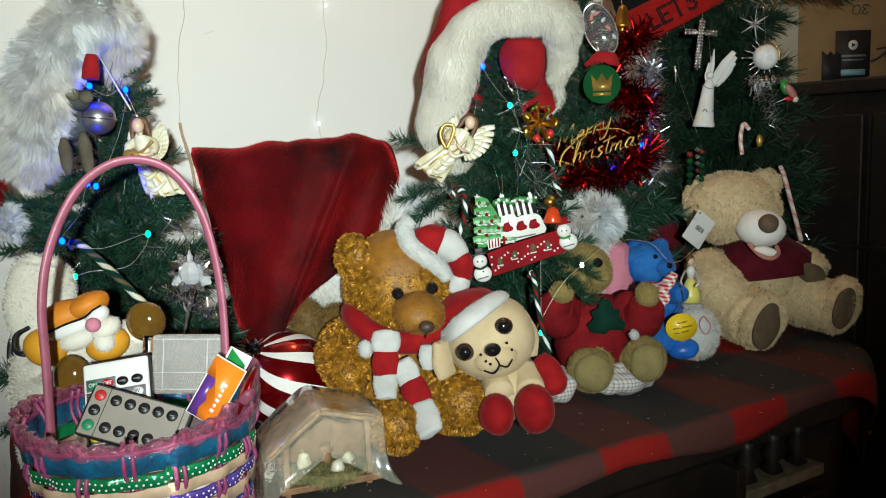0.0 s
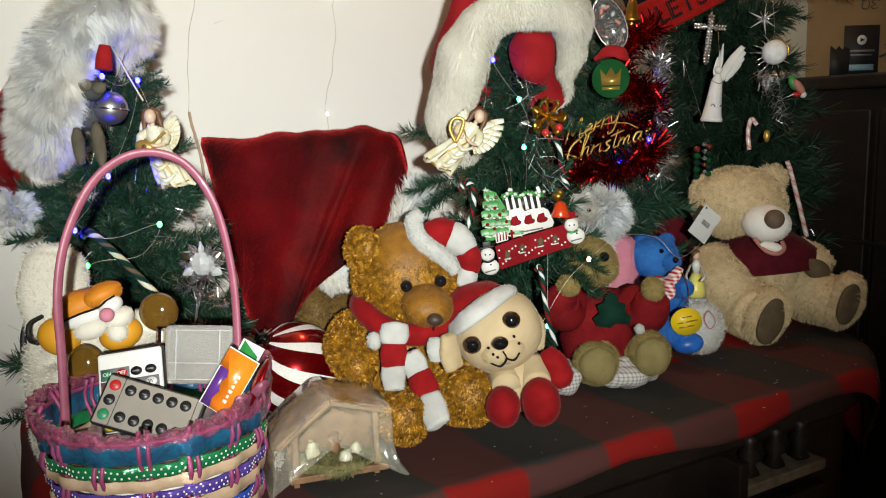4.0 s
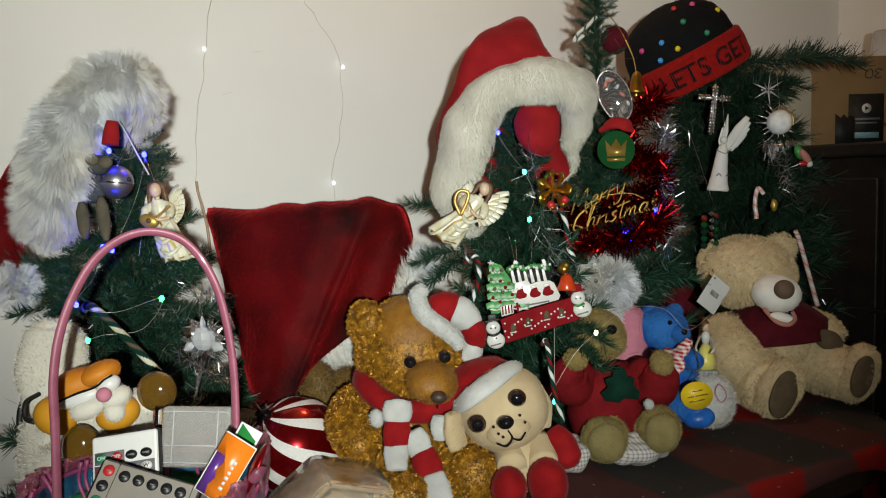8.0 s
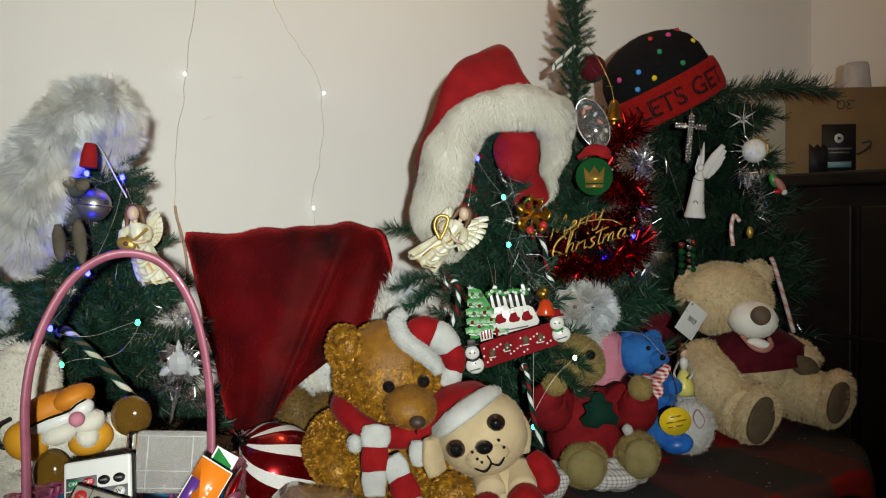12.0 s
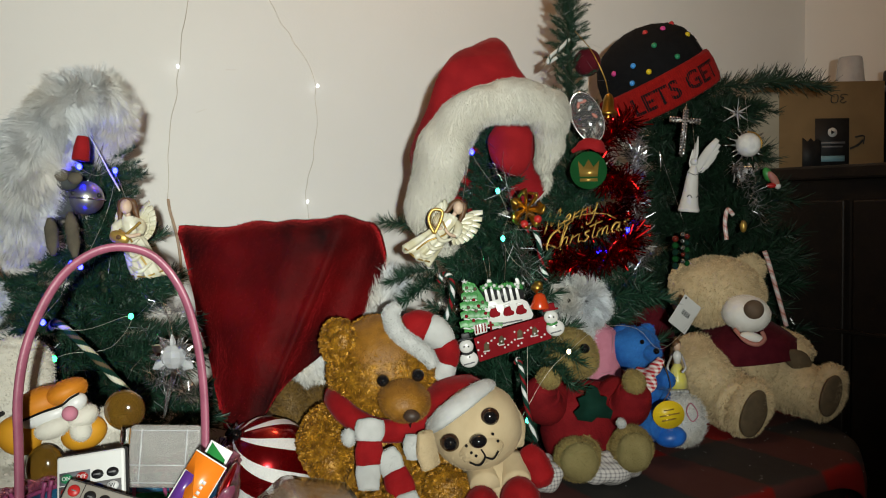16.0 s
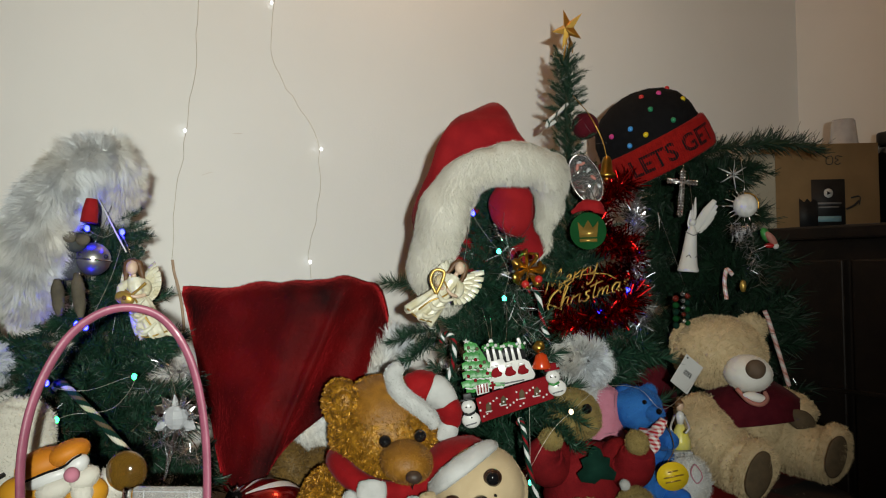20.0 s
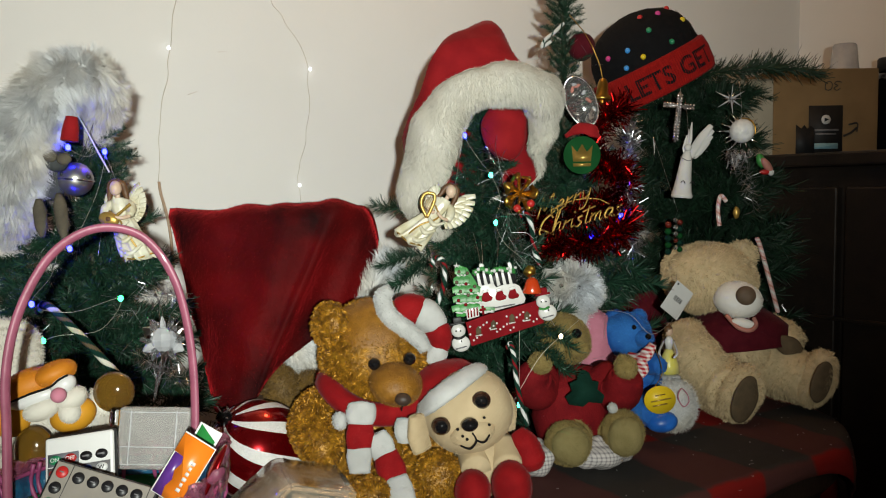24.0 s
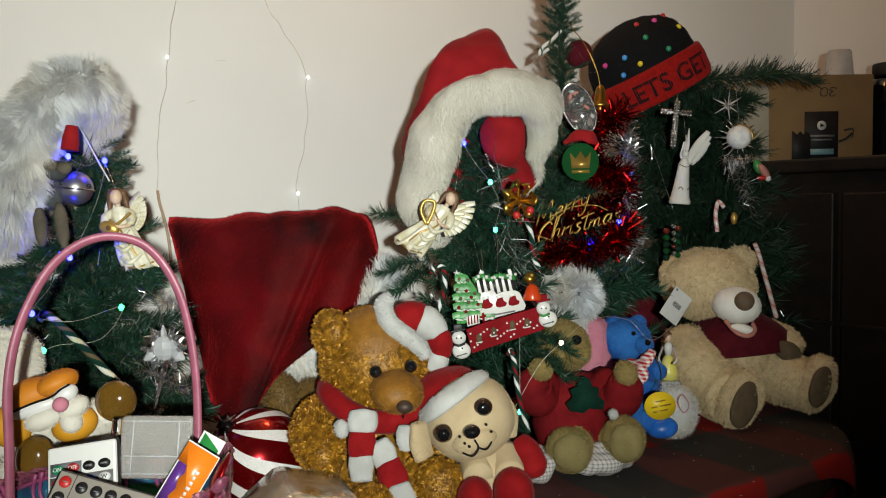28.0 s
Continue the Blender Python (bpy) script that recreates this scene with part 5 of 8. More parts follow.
part("lip", tube([(0.9661, 0.6791, 1.09), (0.9652, 0.6598, 1.076), (0.9743, 0.6478, 1.072), (0.9873, 0.6471, 1.078), (0.99, 0.6529, 1.087)], 0.003, seg=8), "lip", mz)
blob(mz, "tongue", (0.9772, 0.6591, 1.08), (0.01697, 0.008, 0.006942), "muzzle", (0, 14, FACE), lump=0)
blob(bg, "ear", (0.9866, 0.7821, 1.147), (0.02524, 0.016, 0.02693), "tan_plush", strands=short(3500, **TN))
blob(bg, "ear", (1.08, 0.7411, 1.163), (0.02272, 0.015, 0.02188), "tan_plush", strands=short(3500, **TN))
blob(bg, "eye", (0.9831, 0.7048, 1.129), (0.006, 0.003, 0.0015), "black_thread", lump=0, seg=12)
part("arm", tube([(0.9676, 0.7538, 1.05), (0.9418, 0.7058, 1.023), (0.9477, 0.6769, 1.011)], [0.03226, 0.03677, 0.02827], seg=18), "tan_plush", bg, strands=short(7000, **TN))
arm = part("arm", tube([(1.082, 0.7102, 1.051), (1.079, 0.6751, 1.043), (1.082, 0.654, 1.031)], [0.02979, 0.03118, 0.02603], seg=18), "tan_plush", bg, strands=short(5000, **TN))
blob(arm, "pad", (1.053, 0.6423, 1.042), (0.0215, 0.0060, 0.0140), "sole", (0, 30, FACE), label="flat brown felt pad")
lg = part("leg", tube([(0.9996, 0.7393, 1.006), (0.9627, 0.6888, 0.9947), (0.945, 0.6512, 0.988)], [0.04594, 0.0412, 0.03394], seg=20), "tan_plush", bg, strands=short(9000, **TN))
blob(lg, "foot", (0.9495, 0.6431, 0.9904), (0.02891, 0.022, 0.04108), "tan_plush", (0, 22, FACE + 10), strands=short(5000, **TN))
blob(lg, "sole", (0.9354, 0.6241, 0.9884), (0.01978, 0.005, 0.03195), "sole", (0, 22, FACE + 18), label="brown felt sole")
blob(bg, "knee", (1.021, 0.6894, 1.027), (0.03548, 0.03, 0.02419), "tan_plush", strands=short(4000, **TN))
lg = part("leg", tube([(1.066, 0.7123, 1.01), (1.068, 0.6571, 1.001), (1.071, 0.6193, 0.9947)], [0.03972, 0.03871, 0.03328], seg=20), "tan_plush", bg, strands=short(8000, **TN))
blob(lg, "foot", (1.069, 0.6097, 1.001), (0.0258, 0.022, 0.04066), "tan_plush", (0, 22, FACE + 10), strands=short(4500, **TN))
blob(lg, "sole", (1.054, 0.5926, 1.001), (0.01758, 0.005, 0.02904), "sole", (0, 22, FACE + 18), label="brown felt sole")
card_top, card_w, card_h = Vector((0.8938, 0.702, 1.142)), Vector((0.02919, -0.002353, -0.02089)), Vector((-0.02969, 0.002653, -0.03401))


def on_card(u, v, out=0.0):
    return card_top + card_w * u + card_h * v + card_h.cross(card_w).normalized() * out


def card_piece(u0, v0, u1, v1, out, thick):
    ring = ((u0, v0), (u1, v0), (u1, v1), (u0, v1))
    bm = loft([[on_card(u, v, out) for u, v in ring], [on_card(u, v, out + thick) for u, v in ring]], cap=True)
    bm.faces.new(list(bm.verts)[:4])
    bmesh.ops.recalc_face_normals(bm, faces=bm.faces)
    return bm


pc = part("price_card", card_piece(0, 0, 1, 1, -0.0006, 0.0008), "paper", bg, "white paper price card with a bar code", smooth=False)
for k in range(9):
    part("bar", card_piece(0.30 + k * 0.05, 0.40, 0.316 + k * 0.05 + 0.012 * (k % 2), 0.56, 0.0002, 0.0003), "ink", pc, smooth=False)
part("hole", ball(on_card(0.12, 0.08, 0.0002), (0.0016, 0.0006, 0.0016), seg=10, ring=6), "ink", pc)
part("loop", tube([on_card(0.12, 0.08), (0.902, 0.712, 1.146), (0.921, 0.728, 1.145), (0.938, 0.742, 1.137)], 0.0005, seg=5), "clear", pc)

# ---- cream plush with an orange cap behind the basket ----
gp = thing("orange_cap_toy", (0.09865, 0.6524, 1.028), "cream plush toy with an orange cap, arms folded, in the basket", "stuffed toy")
CRM = dict(length=0.004, width=0.0003, mess=0.8)
gz = (0.1002, 0.6801, 1.059)
part("body", tube([(gz[0], gz[1], T + 0.04), gz, (0.1062, 0.6796, 1.078)], [0.03719, 0.04005, 0.02384], seg=22), "ivory_plush", gp, strands=short(9000, **CRM))
part("ear", tube([(0.09482, 0.7115, 1.088), (0.09295, 0.7182, 1.122), (0.09803, 0.7315, 1.15), (0.1006, 0.732, 1.162)], [0.02454, 0.02945, 0.02454, 0.01178], seg=18, flat=0.6), "ivory_plush", gp, strands=short(7000, **CRM))
blob(gp, "head", (0.1149, 0.6606, 1.1), (0.03078, 0.03, 0.02425), "ivory_plush", (0, 8, FACE), strands=short(6000, **CRM))
for c, r, tilt in (((0.103, 0.6274, 1.126), (0.0205, 0.016, 0.0125), -20), ((0.1199, 0.6173, 1.135), (0.0155, 0.016, 0.0090), -24)):
    blob(gp, "cap", c, r, "orange_plastic", (0, tilt, FACE), lump=0.0006, label="smooth orange moulded cap", strands=short(1500, 0.001, 0.0002))
blob(gp, "brow", (0.1036, 0.6177, 1.118), (0.0182, 0.008, 0.0066), "white_plastic", (0, -18, FACE), lump=0, label="white moulded brow band")
blob(gp, "brow", (0.1239, 0.6055, 1.128), (0.0098, 0.008, 0.0068), "white_plastic", (0, -32, FACE), lump=0, label="white moulded brow band")
part("seam", tube([(0.0881, 0.6177, 1.117), (0.1012, 0.6069, 1.124), (0.1137, 0.5988, 1.129), (0.1195, 0.5959, 1.134), (0.1259, 0.5961, 1.137)], 0.0009, seg=6), "black_thread", gp)
blob(gp, "cheek", (0.0886, 0.6407, 1.101), (0.0172, 0.014, 0.0150), "yellow_vinyl", (0, 20, FACE), lump=0.0006)
blob(gp, "cheek", (0.1306, 0.6155, 1.102), (0.0172, 0.014, 0.0128), "yellow_vinyl", (0, -20, FACE), lump=0.0006)
blob(gp, "muzzle", (0.1092, 0.6144, 1.11), (0.0135, 0.010, 0.0082), "ivory_plush", (0, -20, FACE), strands=short(1500, 0.0012, 0.0002))
blob(gp, "muzzle", (0.1292, 0.6047, 1.117), (0.0118, 0.010, 0.0078), "ivory_plush", (0, -30, FACE), strands=short(1500, 0.0012, 0.0002))
blob(gp, "chin", (0.127, 0.6037, 1.107), (0.0075, 0.008, 0.0080), "ivory_plush", (0, -30, FACE), strands=short(900, 0.0012, 0.0002))
blob(gp, "nose", (0.1191, 0.5956, 1.123), 0.0056, "pink_plush", lump=0, seg=18)
for c, r in (((0.1026, 0.6113, 1.08), (0.0140, 0.011, 0.0190)), ((0.1564, 0.5907, 1.121), (0.0152, 0.011, 0.0155))):
    blob(gp, "paw_pad", c, r, "amber", (0, 0, FACE), lump=0, label="shiny brown plastic pad")
part("arm", tube([(0.0817, 0.6943, 1.079), (0.08341, 0.6605, 1.058), (0.09968, 0.6257, 1.068)], [0.01879, 0.01914, 0.01502], seg=16), "ivory_plush", gp, strands=short(4000, **CRM))
part("arm", tube([(0.139, 0.6601, 1.076), (0.1504, 0.6386, 1.094), (0.1573, 0.6198, 1.11)], [0.01597, 0.01574, 0.01185], seg=16), "ivory_plush", gp, strands=short(3000, **CRM))
part("strap", tube([(0.08061, 0.6996, 1.107), (0.07026, 0.6875, 1.104), (0.06882, 0.6807, 1.093), (0.07466, 0.6711, 1.091)], 0.0022, seg=6), "black_matte", gp)
part("piping", tube([(0.07741, 0.743, 1.11), (0.06622, 0.7334, 1.083), (0.06669, 0.7218, 1.05), (0.07111, 0.7155, 1.028)], 0.0028, seg=6), "black_matte", gp)

# ---- deep red velvet hat standing point down ----
vh = thing("velvet_hat", (0.3242, 0.8364, 1.03), "large deep red velvet hat with white fur, lying point down", "hat")
outline_top = [(0.2838, 0.9437, 1.251), (0.3268, 0.8891, 1.251), (0.3693, 0.8527, 1.253), (0.4015, 0.8282, 1.256), (0.4297, 0.8117, 1.256), (0.4595, 0.806, 1.257), (0.487, 0.8107, 1.242), (0.501, 0.8187, 1.198)]
tips = [(0.3022, 0.8371, 1.027), (0.3021, 0.8197, 1.028), (0.306, 0.8115, 1.027), (0.3134, 0.8018, 1.031), (0.3287, 0.7996, 1.036), (0.3705, 0.8053, 1.078), (0.4337, 0.8038, 1.117), (0.4956, 0.817, 1.169)]
rings = []
tops = smooth_line(outline_top, 5)
lows = smooth_line(tips, 5)
away = turn() @ Vector((0, 1, 0))
for i in range(26):
    s = i / 25
    row = []
    for k, (a, b) in enumerate(zip(tops, lows)):
        w = k / (len(tops) - 1)
        p = a.lerp(b, s)
        ridge = math.exp(-((w - 0.66 + 0.02 * s) / 0.045) ** 2) * 0.019 * (0.3 + s * (1 - s) * 2.4)
        crease = math.exp(-((w - 0.78) / 0.06) ** 2) * 0.019 * s * (1 - s) * 3
        puff = math.sin(math.pi * min(1, w * 1.02)) * 0.026 * (1 - s * 0.5)
        roll = 0.014 * max(0, 1 - s / 0.06) ** 2
        p = p - away * (ridge + puff - crease) + away * roll
        p.z += 0.007 * noise.noise(Vector((w * 9, 0.2, 0.7))) * max(0, 1 - s * 3)
        p += away * (0.013 * noise.noise(p * 17) + 0.0025 * noise.noise(p * 48))
        row.append(p)
    rings.append(row)
front = loft(rings, closed=False)
backs = [[p + away * (0.03 + 0.02 * math.sin(math.pi * k / (len(r) - 1))) for k, p in enumerate(r)] for r in rings]
shell = join(front, loft(backs, closed=False), loft([rings[0], backs[0]], closed=False), loft([[r[0] for r in rings], [r[0] for r in backs]], closed=False),
             loft([[r[-1] for r in rings], [r[-1] for r in backs]], closed=False), loft([rings[-1], backs[-1]], closed=False))
bmesh.ops.remove_doubles(shell, verts=shell.verts, dist=0.0004)
bmesh.ops.recalc_face_normals(shell, faces=shell.faces)
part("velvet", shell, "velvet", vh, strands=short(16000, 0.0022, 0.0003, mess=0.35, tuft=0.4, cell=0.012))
LONG = dict(length=0.021, width=0.00045, mess=0.35, curl=0.08, clump=0.7, cell=0.008)
part("fur_trim", tube([(0.5138, 0.8204, 1.183), (0.499, 0.8189, 1.157), (0.4793, 0.8197, 1.127), (0.4492, 0.8268, 1.099), (0.4162, 0.838, 1.084), (0.3919, 0.8492, 1.065)], [0.018, 0.02, 0.018, 0.016, 0.018, 0.015], seg=14), "hat_fur", vh, "long white fur trim", strands=short(9000, comb=(0.2, 0, 0.5), **LONG))
blob(vh, "fur_band", (0.4024, 0.8244, 1.094), (0.03064, 0.016, 0.02798), "hat_fur", (0, 25, FACE), strands=short(5000, 0.007, 0.0003, comb=(0.4, 0, -0.2)))

# ---- artificial pine trees ----
def needle_mesh(name, length, count, size, material, spread=0.9, seed=0, droop=0.15, tip=True, width=0.0006):
    """A wired branch along x with needles round it."""
    rng = np.random.default_rng(seed)
    t = np.sort(rng.uniform(0.04, 1.0, count))
    a = rng.uniform(0, 2 * np.pi, count)
    base = np.stack([t * length, 0.004 * np.sin(t * 7 + seed), -droop * length * t**2], 1)
    lean = spread * rng.uniform(0.7, 1.25, count) * np.where(t > 0.93, 0.45, 1.0)
    d = np.stack([np.cos(lean), np.sin(lean) * np.cos(a), np.sin(lean) * np.sin(a)], 1)
    ln = size * rng.uniform(0.65, 1.2, count)[:, None]
    side = np.cross(d, rng.normal(size=(count, 3)))
    side /= np.linalg.norm(side, axis=1, keepdims=True)
    end = base + d * ln + rng.normal(size=(count, 3)) * 0.08 * ln
    mid = (base + end) / 2 + np.array([0, 0, -0.05]) * ln
    v = np.stack([base - side * width, base + side * width, mid + side * width, mid - side * width, end + side * width * 0.5, end - side * width * 0.5], 1).reshape(-1, 3)
    k = np.arange(count)[:, None] * 6
    f = (k + np.array([0, 1, 2, 3])).tolist() + (k + np.array([3, 2, 4, 5])).tolist()
    me = bpy.data.meshes.new(name)
    me.from_pydata(v.tolist(), [], f)
    me.materials.append(material)
    return me


def stem_mesh(bm_pts, radii):
    return tube(bm_pts, radii, seg=8)


def branch_set(material, size, count, seed):
    return [needle_mesh("branch", 0.12, count, size, material, seed=seed + i, droop=0.1 + 0.1 * i) for i in range(4)]


def pine(name, base, top, radius, n, meshes, label, power=0.8, waist=0.25, up=18, seed=0, low=0.04, stub=0.35, clear=()):
    """A small artificial tree: tapered trunk, wired branches turned round it, shorter towards the top."""
    rng = random.Random(seed)
    tr = thing(name, base, label, "christmas tree", "artificial trees")
    b, t = Vector(base), Vector(top)
    part("trunk", tube([b, b.lerp(t, 0.5), t], [0.010, 0.006, 0.002], seg=10), "twig", tr)
    part("stand", lathe([(0.045, 0), (0.045, 0.006), (0.02, 0.014), (0.011, 0.03), (0, 0.03)], b), "darkwood", tr)
    for i in range(n):
        s = low + (1 - low) * ((i + 0.5) / n) ** 0.85
        r = radius * (waist + (1 - waist) * (1 - s) ** power) * rng.uniform(0.78, 1.12)
        if s > 0.93:
            r *= 0.8
        az = i * 137.5 + rng.uniform(-18, 18)
        pitch = up * (0.3 + s * 1.5) + rng.uniform(-12, 14)
        p = b.lerp(t, s)
        tipp = p + Vector((math.cos(radians(az)) * r, math.sin(radians(az)) * r, r * math.sin(radians(pitch))))
        if any((tipp - Vector(c)).length < d for c, d in clear):
            continue
        ob = new("branch", meshes[i % len(meshes)])
        ob.parent = tr
        k = max(r / 0.12, stub)
        ob.matrix_local = Matrix.Translation(p - b) @ Euler((rng.uniform(0, 6), -radians(pitch), radians(az))).to_matrix().to_4x4() @ Matrix.Scale(k, 4)
    tip = new("branch", meshes[0])
    tip.parent = tr
    tip.matrix_local = Matrix.Translation(b.lerp(t, 0.86) - b) @ (t - b).to_track_quat("X", "Z").to_matrix().to_4x4() @ Matrix.Scale(max(0.3, (t - b).length * 0.16 / 0.12), 4)
    return tr


def sprig(tr, root, end, meshes, k=0):
    """One more branch of a tree, from root to end."""
    r, e, o = Vector(root), Vector(end), ORIGIN[tr]
    ob = new("branch", meshes[k % len(meshes)])
    ob.parent = tr
    ob.matrix_local = Matrix.Translation(r - o) @ (e - r).to_track_quat("X", "Z").to_matrix().to_4x4() @ Matrix.Scale((e - r).length / 0.12, 4)
    return ob


pine_a = branch_set(M["needle"], 0.020, 330, 10)
pine_b = branch_set(M["needle"], 0.022, 330, 20)
pine_d = branch_set(M["needle_d"], 0.024, 380, 30)


def foot(top, dz=0.0, dx=0.0, dy=0.0):
    return (top[0] + dx, top[1] + dy, T)


ta = (0.192, 0.8805, 1.321)
tree_a = pine("christmas_tree", foot(ta, dx=-0.005), ta, 0.14, 170, pine_a, "small green artificial pine with a fur-trimmed hat on top", seed=1, waist=0.12)
for k, (p, q) in enumerate((((0.1949, 0.8752, 1.3), (0.227, 0.8351, 1.313)), ((0.1747, 0.8759, 1.232), (0.1004, 0.892, 1.207)), ((0.1146, 0.8661, 0.9592), (0.0559, 0.8365, 0.9962)), ((0.1596, 0.8315, 1.194), (0.09958, 0.7955, 1.187)), ((0.21, 0.829, 1.075), (0.2893, 0.8025, 1.055)), ((0.1504, 0.8573, 1.175), (0.0867, 0.849, 1.182)), ((0.1492, 0.8561, 1.164), (0.0853, 0.8462, 1.159)), ((0.1529, 0.8597, 1.198), (0.1062, 0.8439, 1.22)), ((0.1415, 0.8646, 1.187), (0.07446, 0.8621, 1.217)), ((0.145, 0.8601, 1.172), (0.06874, 0.8618, 1.195)), ((0.1435, 0.8586, 1.158), (0.07438, 0.8434, 1.175)), ((0.1261, 0.8443, 1.2002), (0.083, 0.8702, 1.2132)), ((0.1261, 0.8443, 1.1902), (0.0767, 0.8728, 1.195)), ((0.1300, 0.8443, 1.1802), (0.0851, 0.8677, 1.1777)), ((0.1300, 0.8443, 1.1702), (0.0974, 0.8603, 1.1608)), ((0.1300, 0.8443, 1.1602), (0.0993, 0.8574, 1.1424)), ((0.1261, 0.8443, 1.2152), (0.0899, 0.8631, 1.2342)))):
    sprig(tree_a, p, q, pine_a, k)
tb = (0.6236, 0.7721, 1.353)
tree_b = pine("christmas_tree", foot(tb, dx=0.0), tb, 0.13, 170, pine_b, "green artificial pine with a red felt hat on top", seed=2, waist=0.12, clear=(((0.6588, 0.6296, 1.043), 0.075), ((0.67, 0.6702, 1.116), 0.05)))
for k, (p, q) in enumerate((((0.5556, 0.7812, 1.237), (0.476, 0.7732, 1.259)), ((0.5509, 0.7767, 1.193), (0.4762, 0.763, 1.198)), ((0.5495, 0.7753, 1.179), (0.4778, 0.7364, 1.185)), ((0.6088, 0.7116, 1.077), (0.6262, 0.6237, 1.104)), ((0.6325, 0.737, 1.243), (0.6483, 0.6715, 1.258)), ((0.5801, 0.7058, 1.081), (0.5121, 0.6518, 1.079)), ((0.6009, 0.6884, 1.121), (0.6317, 0.6112, 1.118)), ((0.5957, 0.6768, 1.103), (0.6177, 0.6046, 1.099)))):
    sprig(tree_b, p, q, pine_b, k)
tc = (0.7841, 0.8067, 1.553)
tree_c = pine("christmas_tree", foot(tc), tc, 0.155, 230, pine_b, "tall slim green artificial pine with a gold star on top", seed=3, waist=0.08, power=1.25, stub=0.24, clear=(((0.6788, 0.6519, 1.036), 0.07), ((0.7164, 0.7025, 1.122), 0.06), ((0.7721, 0.6624, 1.077), 0.06)))
for k, (p, q) in enumerate((((0.7839, 0.7871, 1.147), (0.8455, 0.6929, 1.15)), ((0.7727, 0.796, 1.194), (0.8202, 0.6975, 1.178)))):
    sprig(tree_c, p, q, pine_b, k)
td = (1.076, 0.8838, 1.418)
tree_d = pine("christmas_tree", foot((1.133, 0.8467, 1.338)), (1.109, 0.877, 1.432), 0.15, 230, pine_d, "deep green bushy artificial pine with a knitted cap on top", seed=4, waist=0.62, up=8, power=0.9)
for k, (p, q) in enumerate((((1.105, 0.8449, 1.446), (1.234, 0.7934, 1.473)), ((1.186, 0.8213, 1.461), (1.3226, 0.7834, 1.4805)), ((1.12, 0.8352, 1.428), (1.155, 0.7568, 1.428)), ((1.112, 0.831, 1.246), (1.226, 0.7395, 1.224)), ((1.11, 0.83, 1.2), (1.209, 0.7476, 1.18)), ((1.018, 0.8866, 1.249), (0.9456, 0.8743, 1.312)), ((1.099, 0.8418, 1.31), (1.225, 0.7676, 1.306)), ((1.079, 0.8575, 1.392), (1.076, 0.7677, 1.418)))):
    sprig(tree_d, p, q, pine_d, k)


# ---- hats on the trees ----
def hat_shape(loop, spine, widths, dome=0.5):
    """Cloth from the rim loop along a bending spine to the tip."""
    ring0 = smooth_line(list(loop[-2:]) + list(loop) + list(loop[:2]), 4)[8:-8]
    c0 = sum(ring0, Vector()) / len(ring0)
    out = [ring0]
    for c, w in zip(spine, widths):
        out.append([Vector(c) + (p - c0) * w for p in ring0])
    rings = []
    for a, b in zip(out, out[1:]):
        rings += [[p.lerp(q, s / 4) for p, q in zip(a, b)] for s in range(4)]
    bm = loft(rings + [out[-1]])
    for _ in range(2):
        bmesh.ops.smooth_vert(bm, verts=[v for v in bm.verts if not v.is_boundary], factor=0.5)
    bmesh.ops.recalc_face_normals(bm, faces=bm.faces)
    return wobble(bm, 0.006, 22)


hb = thing("felt_hat", tb, "red felt hat with ivory plush brim pulled over the tree top", "hat", "hats on the trees")
loop_b = [(0.5188, 0.7589, 1.26), (0.5179, 0.7264, 1.303), (0.5363, 0.7007, 1.362), (0.573, 0.6771, 1.38), (0.619, 0.666, 1.383), (0.6507, 0.6865, 1.354), (0.6639, 0.711, 1.317), (0.6736, 0.7378, 1.275), (0.6136, 0.807, 1.245), (0.5574, 0.7911, 1.232)]
part("felt", hat_shape(loop_b, [(0.5855, 0.7469, 1.379), (0.5949, 0.7546, 1.411), (0.6065, 0.7608, 1.438), (0.6138, 0.7633, 1.46)], [0.88, 0.66, 0.38, 0.06]), "felt", hb, strands=short(9000, 0.0015, 0.0003))
part("brim", wobble(wobble(tube(loop_b, [0.0205, 0.0245, 0.0225, 0.0205, 0.0215, 0.0225, 0.0155, 0.0055, 0.005, 0.009, 0.0205], seg=28, steps=12, closed=True), 0.0095, 20), 0.0030, 62, 4.0), "ivory_plush", hb, "thick ivory plush brim", strands=short(80000, 0.0050, 0.00028, mess=0.12, comb=(0.1, 0, -0.75)))

blob(hb, "lining", (0.6118, 0.7112, 1.336), (0.0265, 0.016, 0.0350), "felt", (0, -6, FACE), lump=0.004, label="red felt lining inside the hat")
ha = thing("fur_hat", ta, "deep red hat with long white fur brim pulled over the tree", "hat", "hats on the trees")
loop_a = [(0.1062, 0.836, 1.250), (0.1115, 0.8048, 1.296), (0.1274, 0.7945, 1.34), (0.1578, 0.7917, 1.377), (0.1861, 0.8051, 1.385), (0.203, 0.8402, 1.367), (0.1934, 0.8891, 1.334), (0.1628, 0.9379, 1.293), (0.125, 0.9222, 1.262)]
part("cloth", hat_shape(loop_a, [(0.1209, 0.8938, 1.311), (0.09798, 0.9052, 1.291), (0.07516, 0.9041, 1.259), (0.06298, 0.8971, 1.227), (0.06509, 0.882, 1.196), (0.07415, 0.87, 1.182)], [0.98, 0.9, 0.72, 0.52, 0.36, 0.18]), "velvet", ha, strands=short(8000, 0.002, 0.0003))
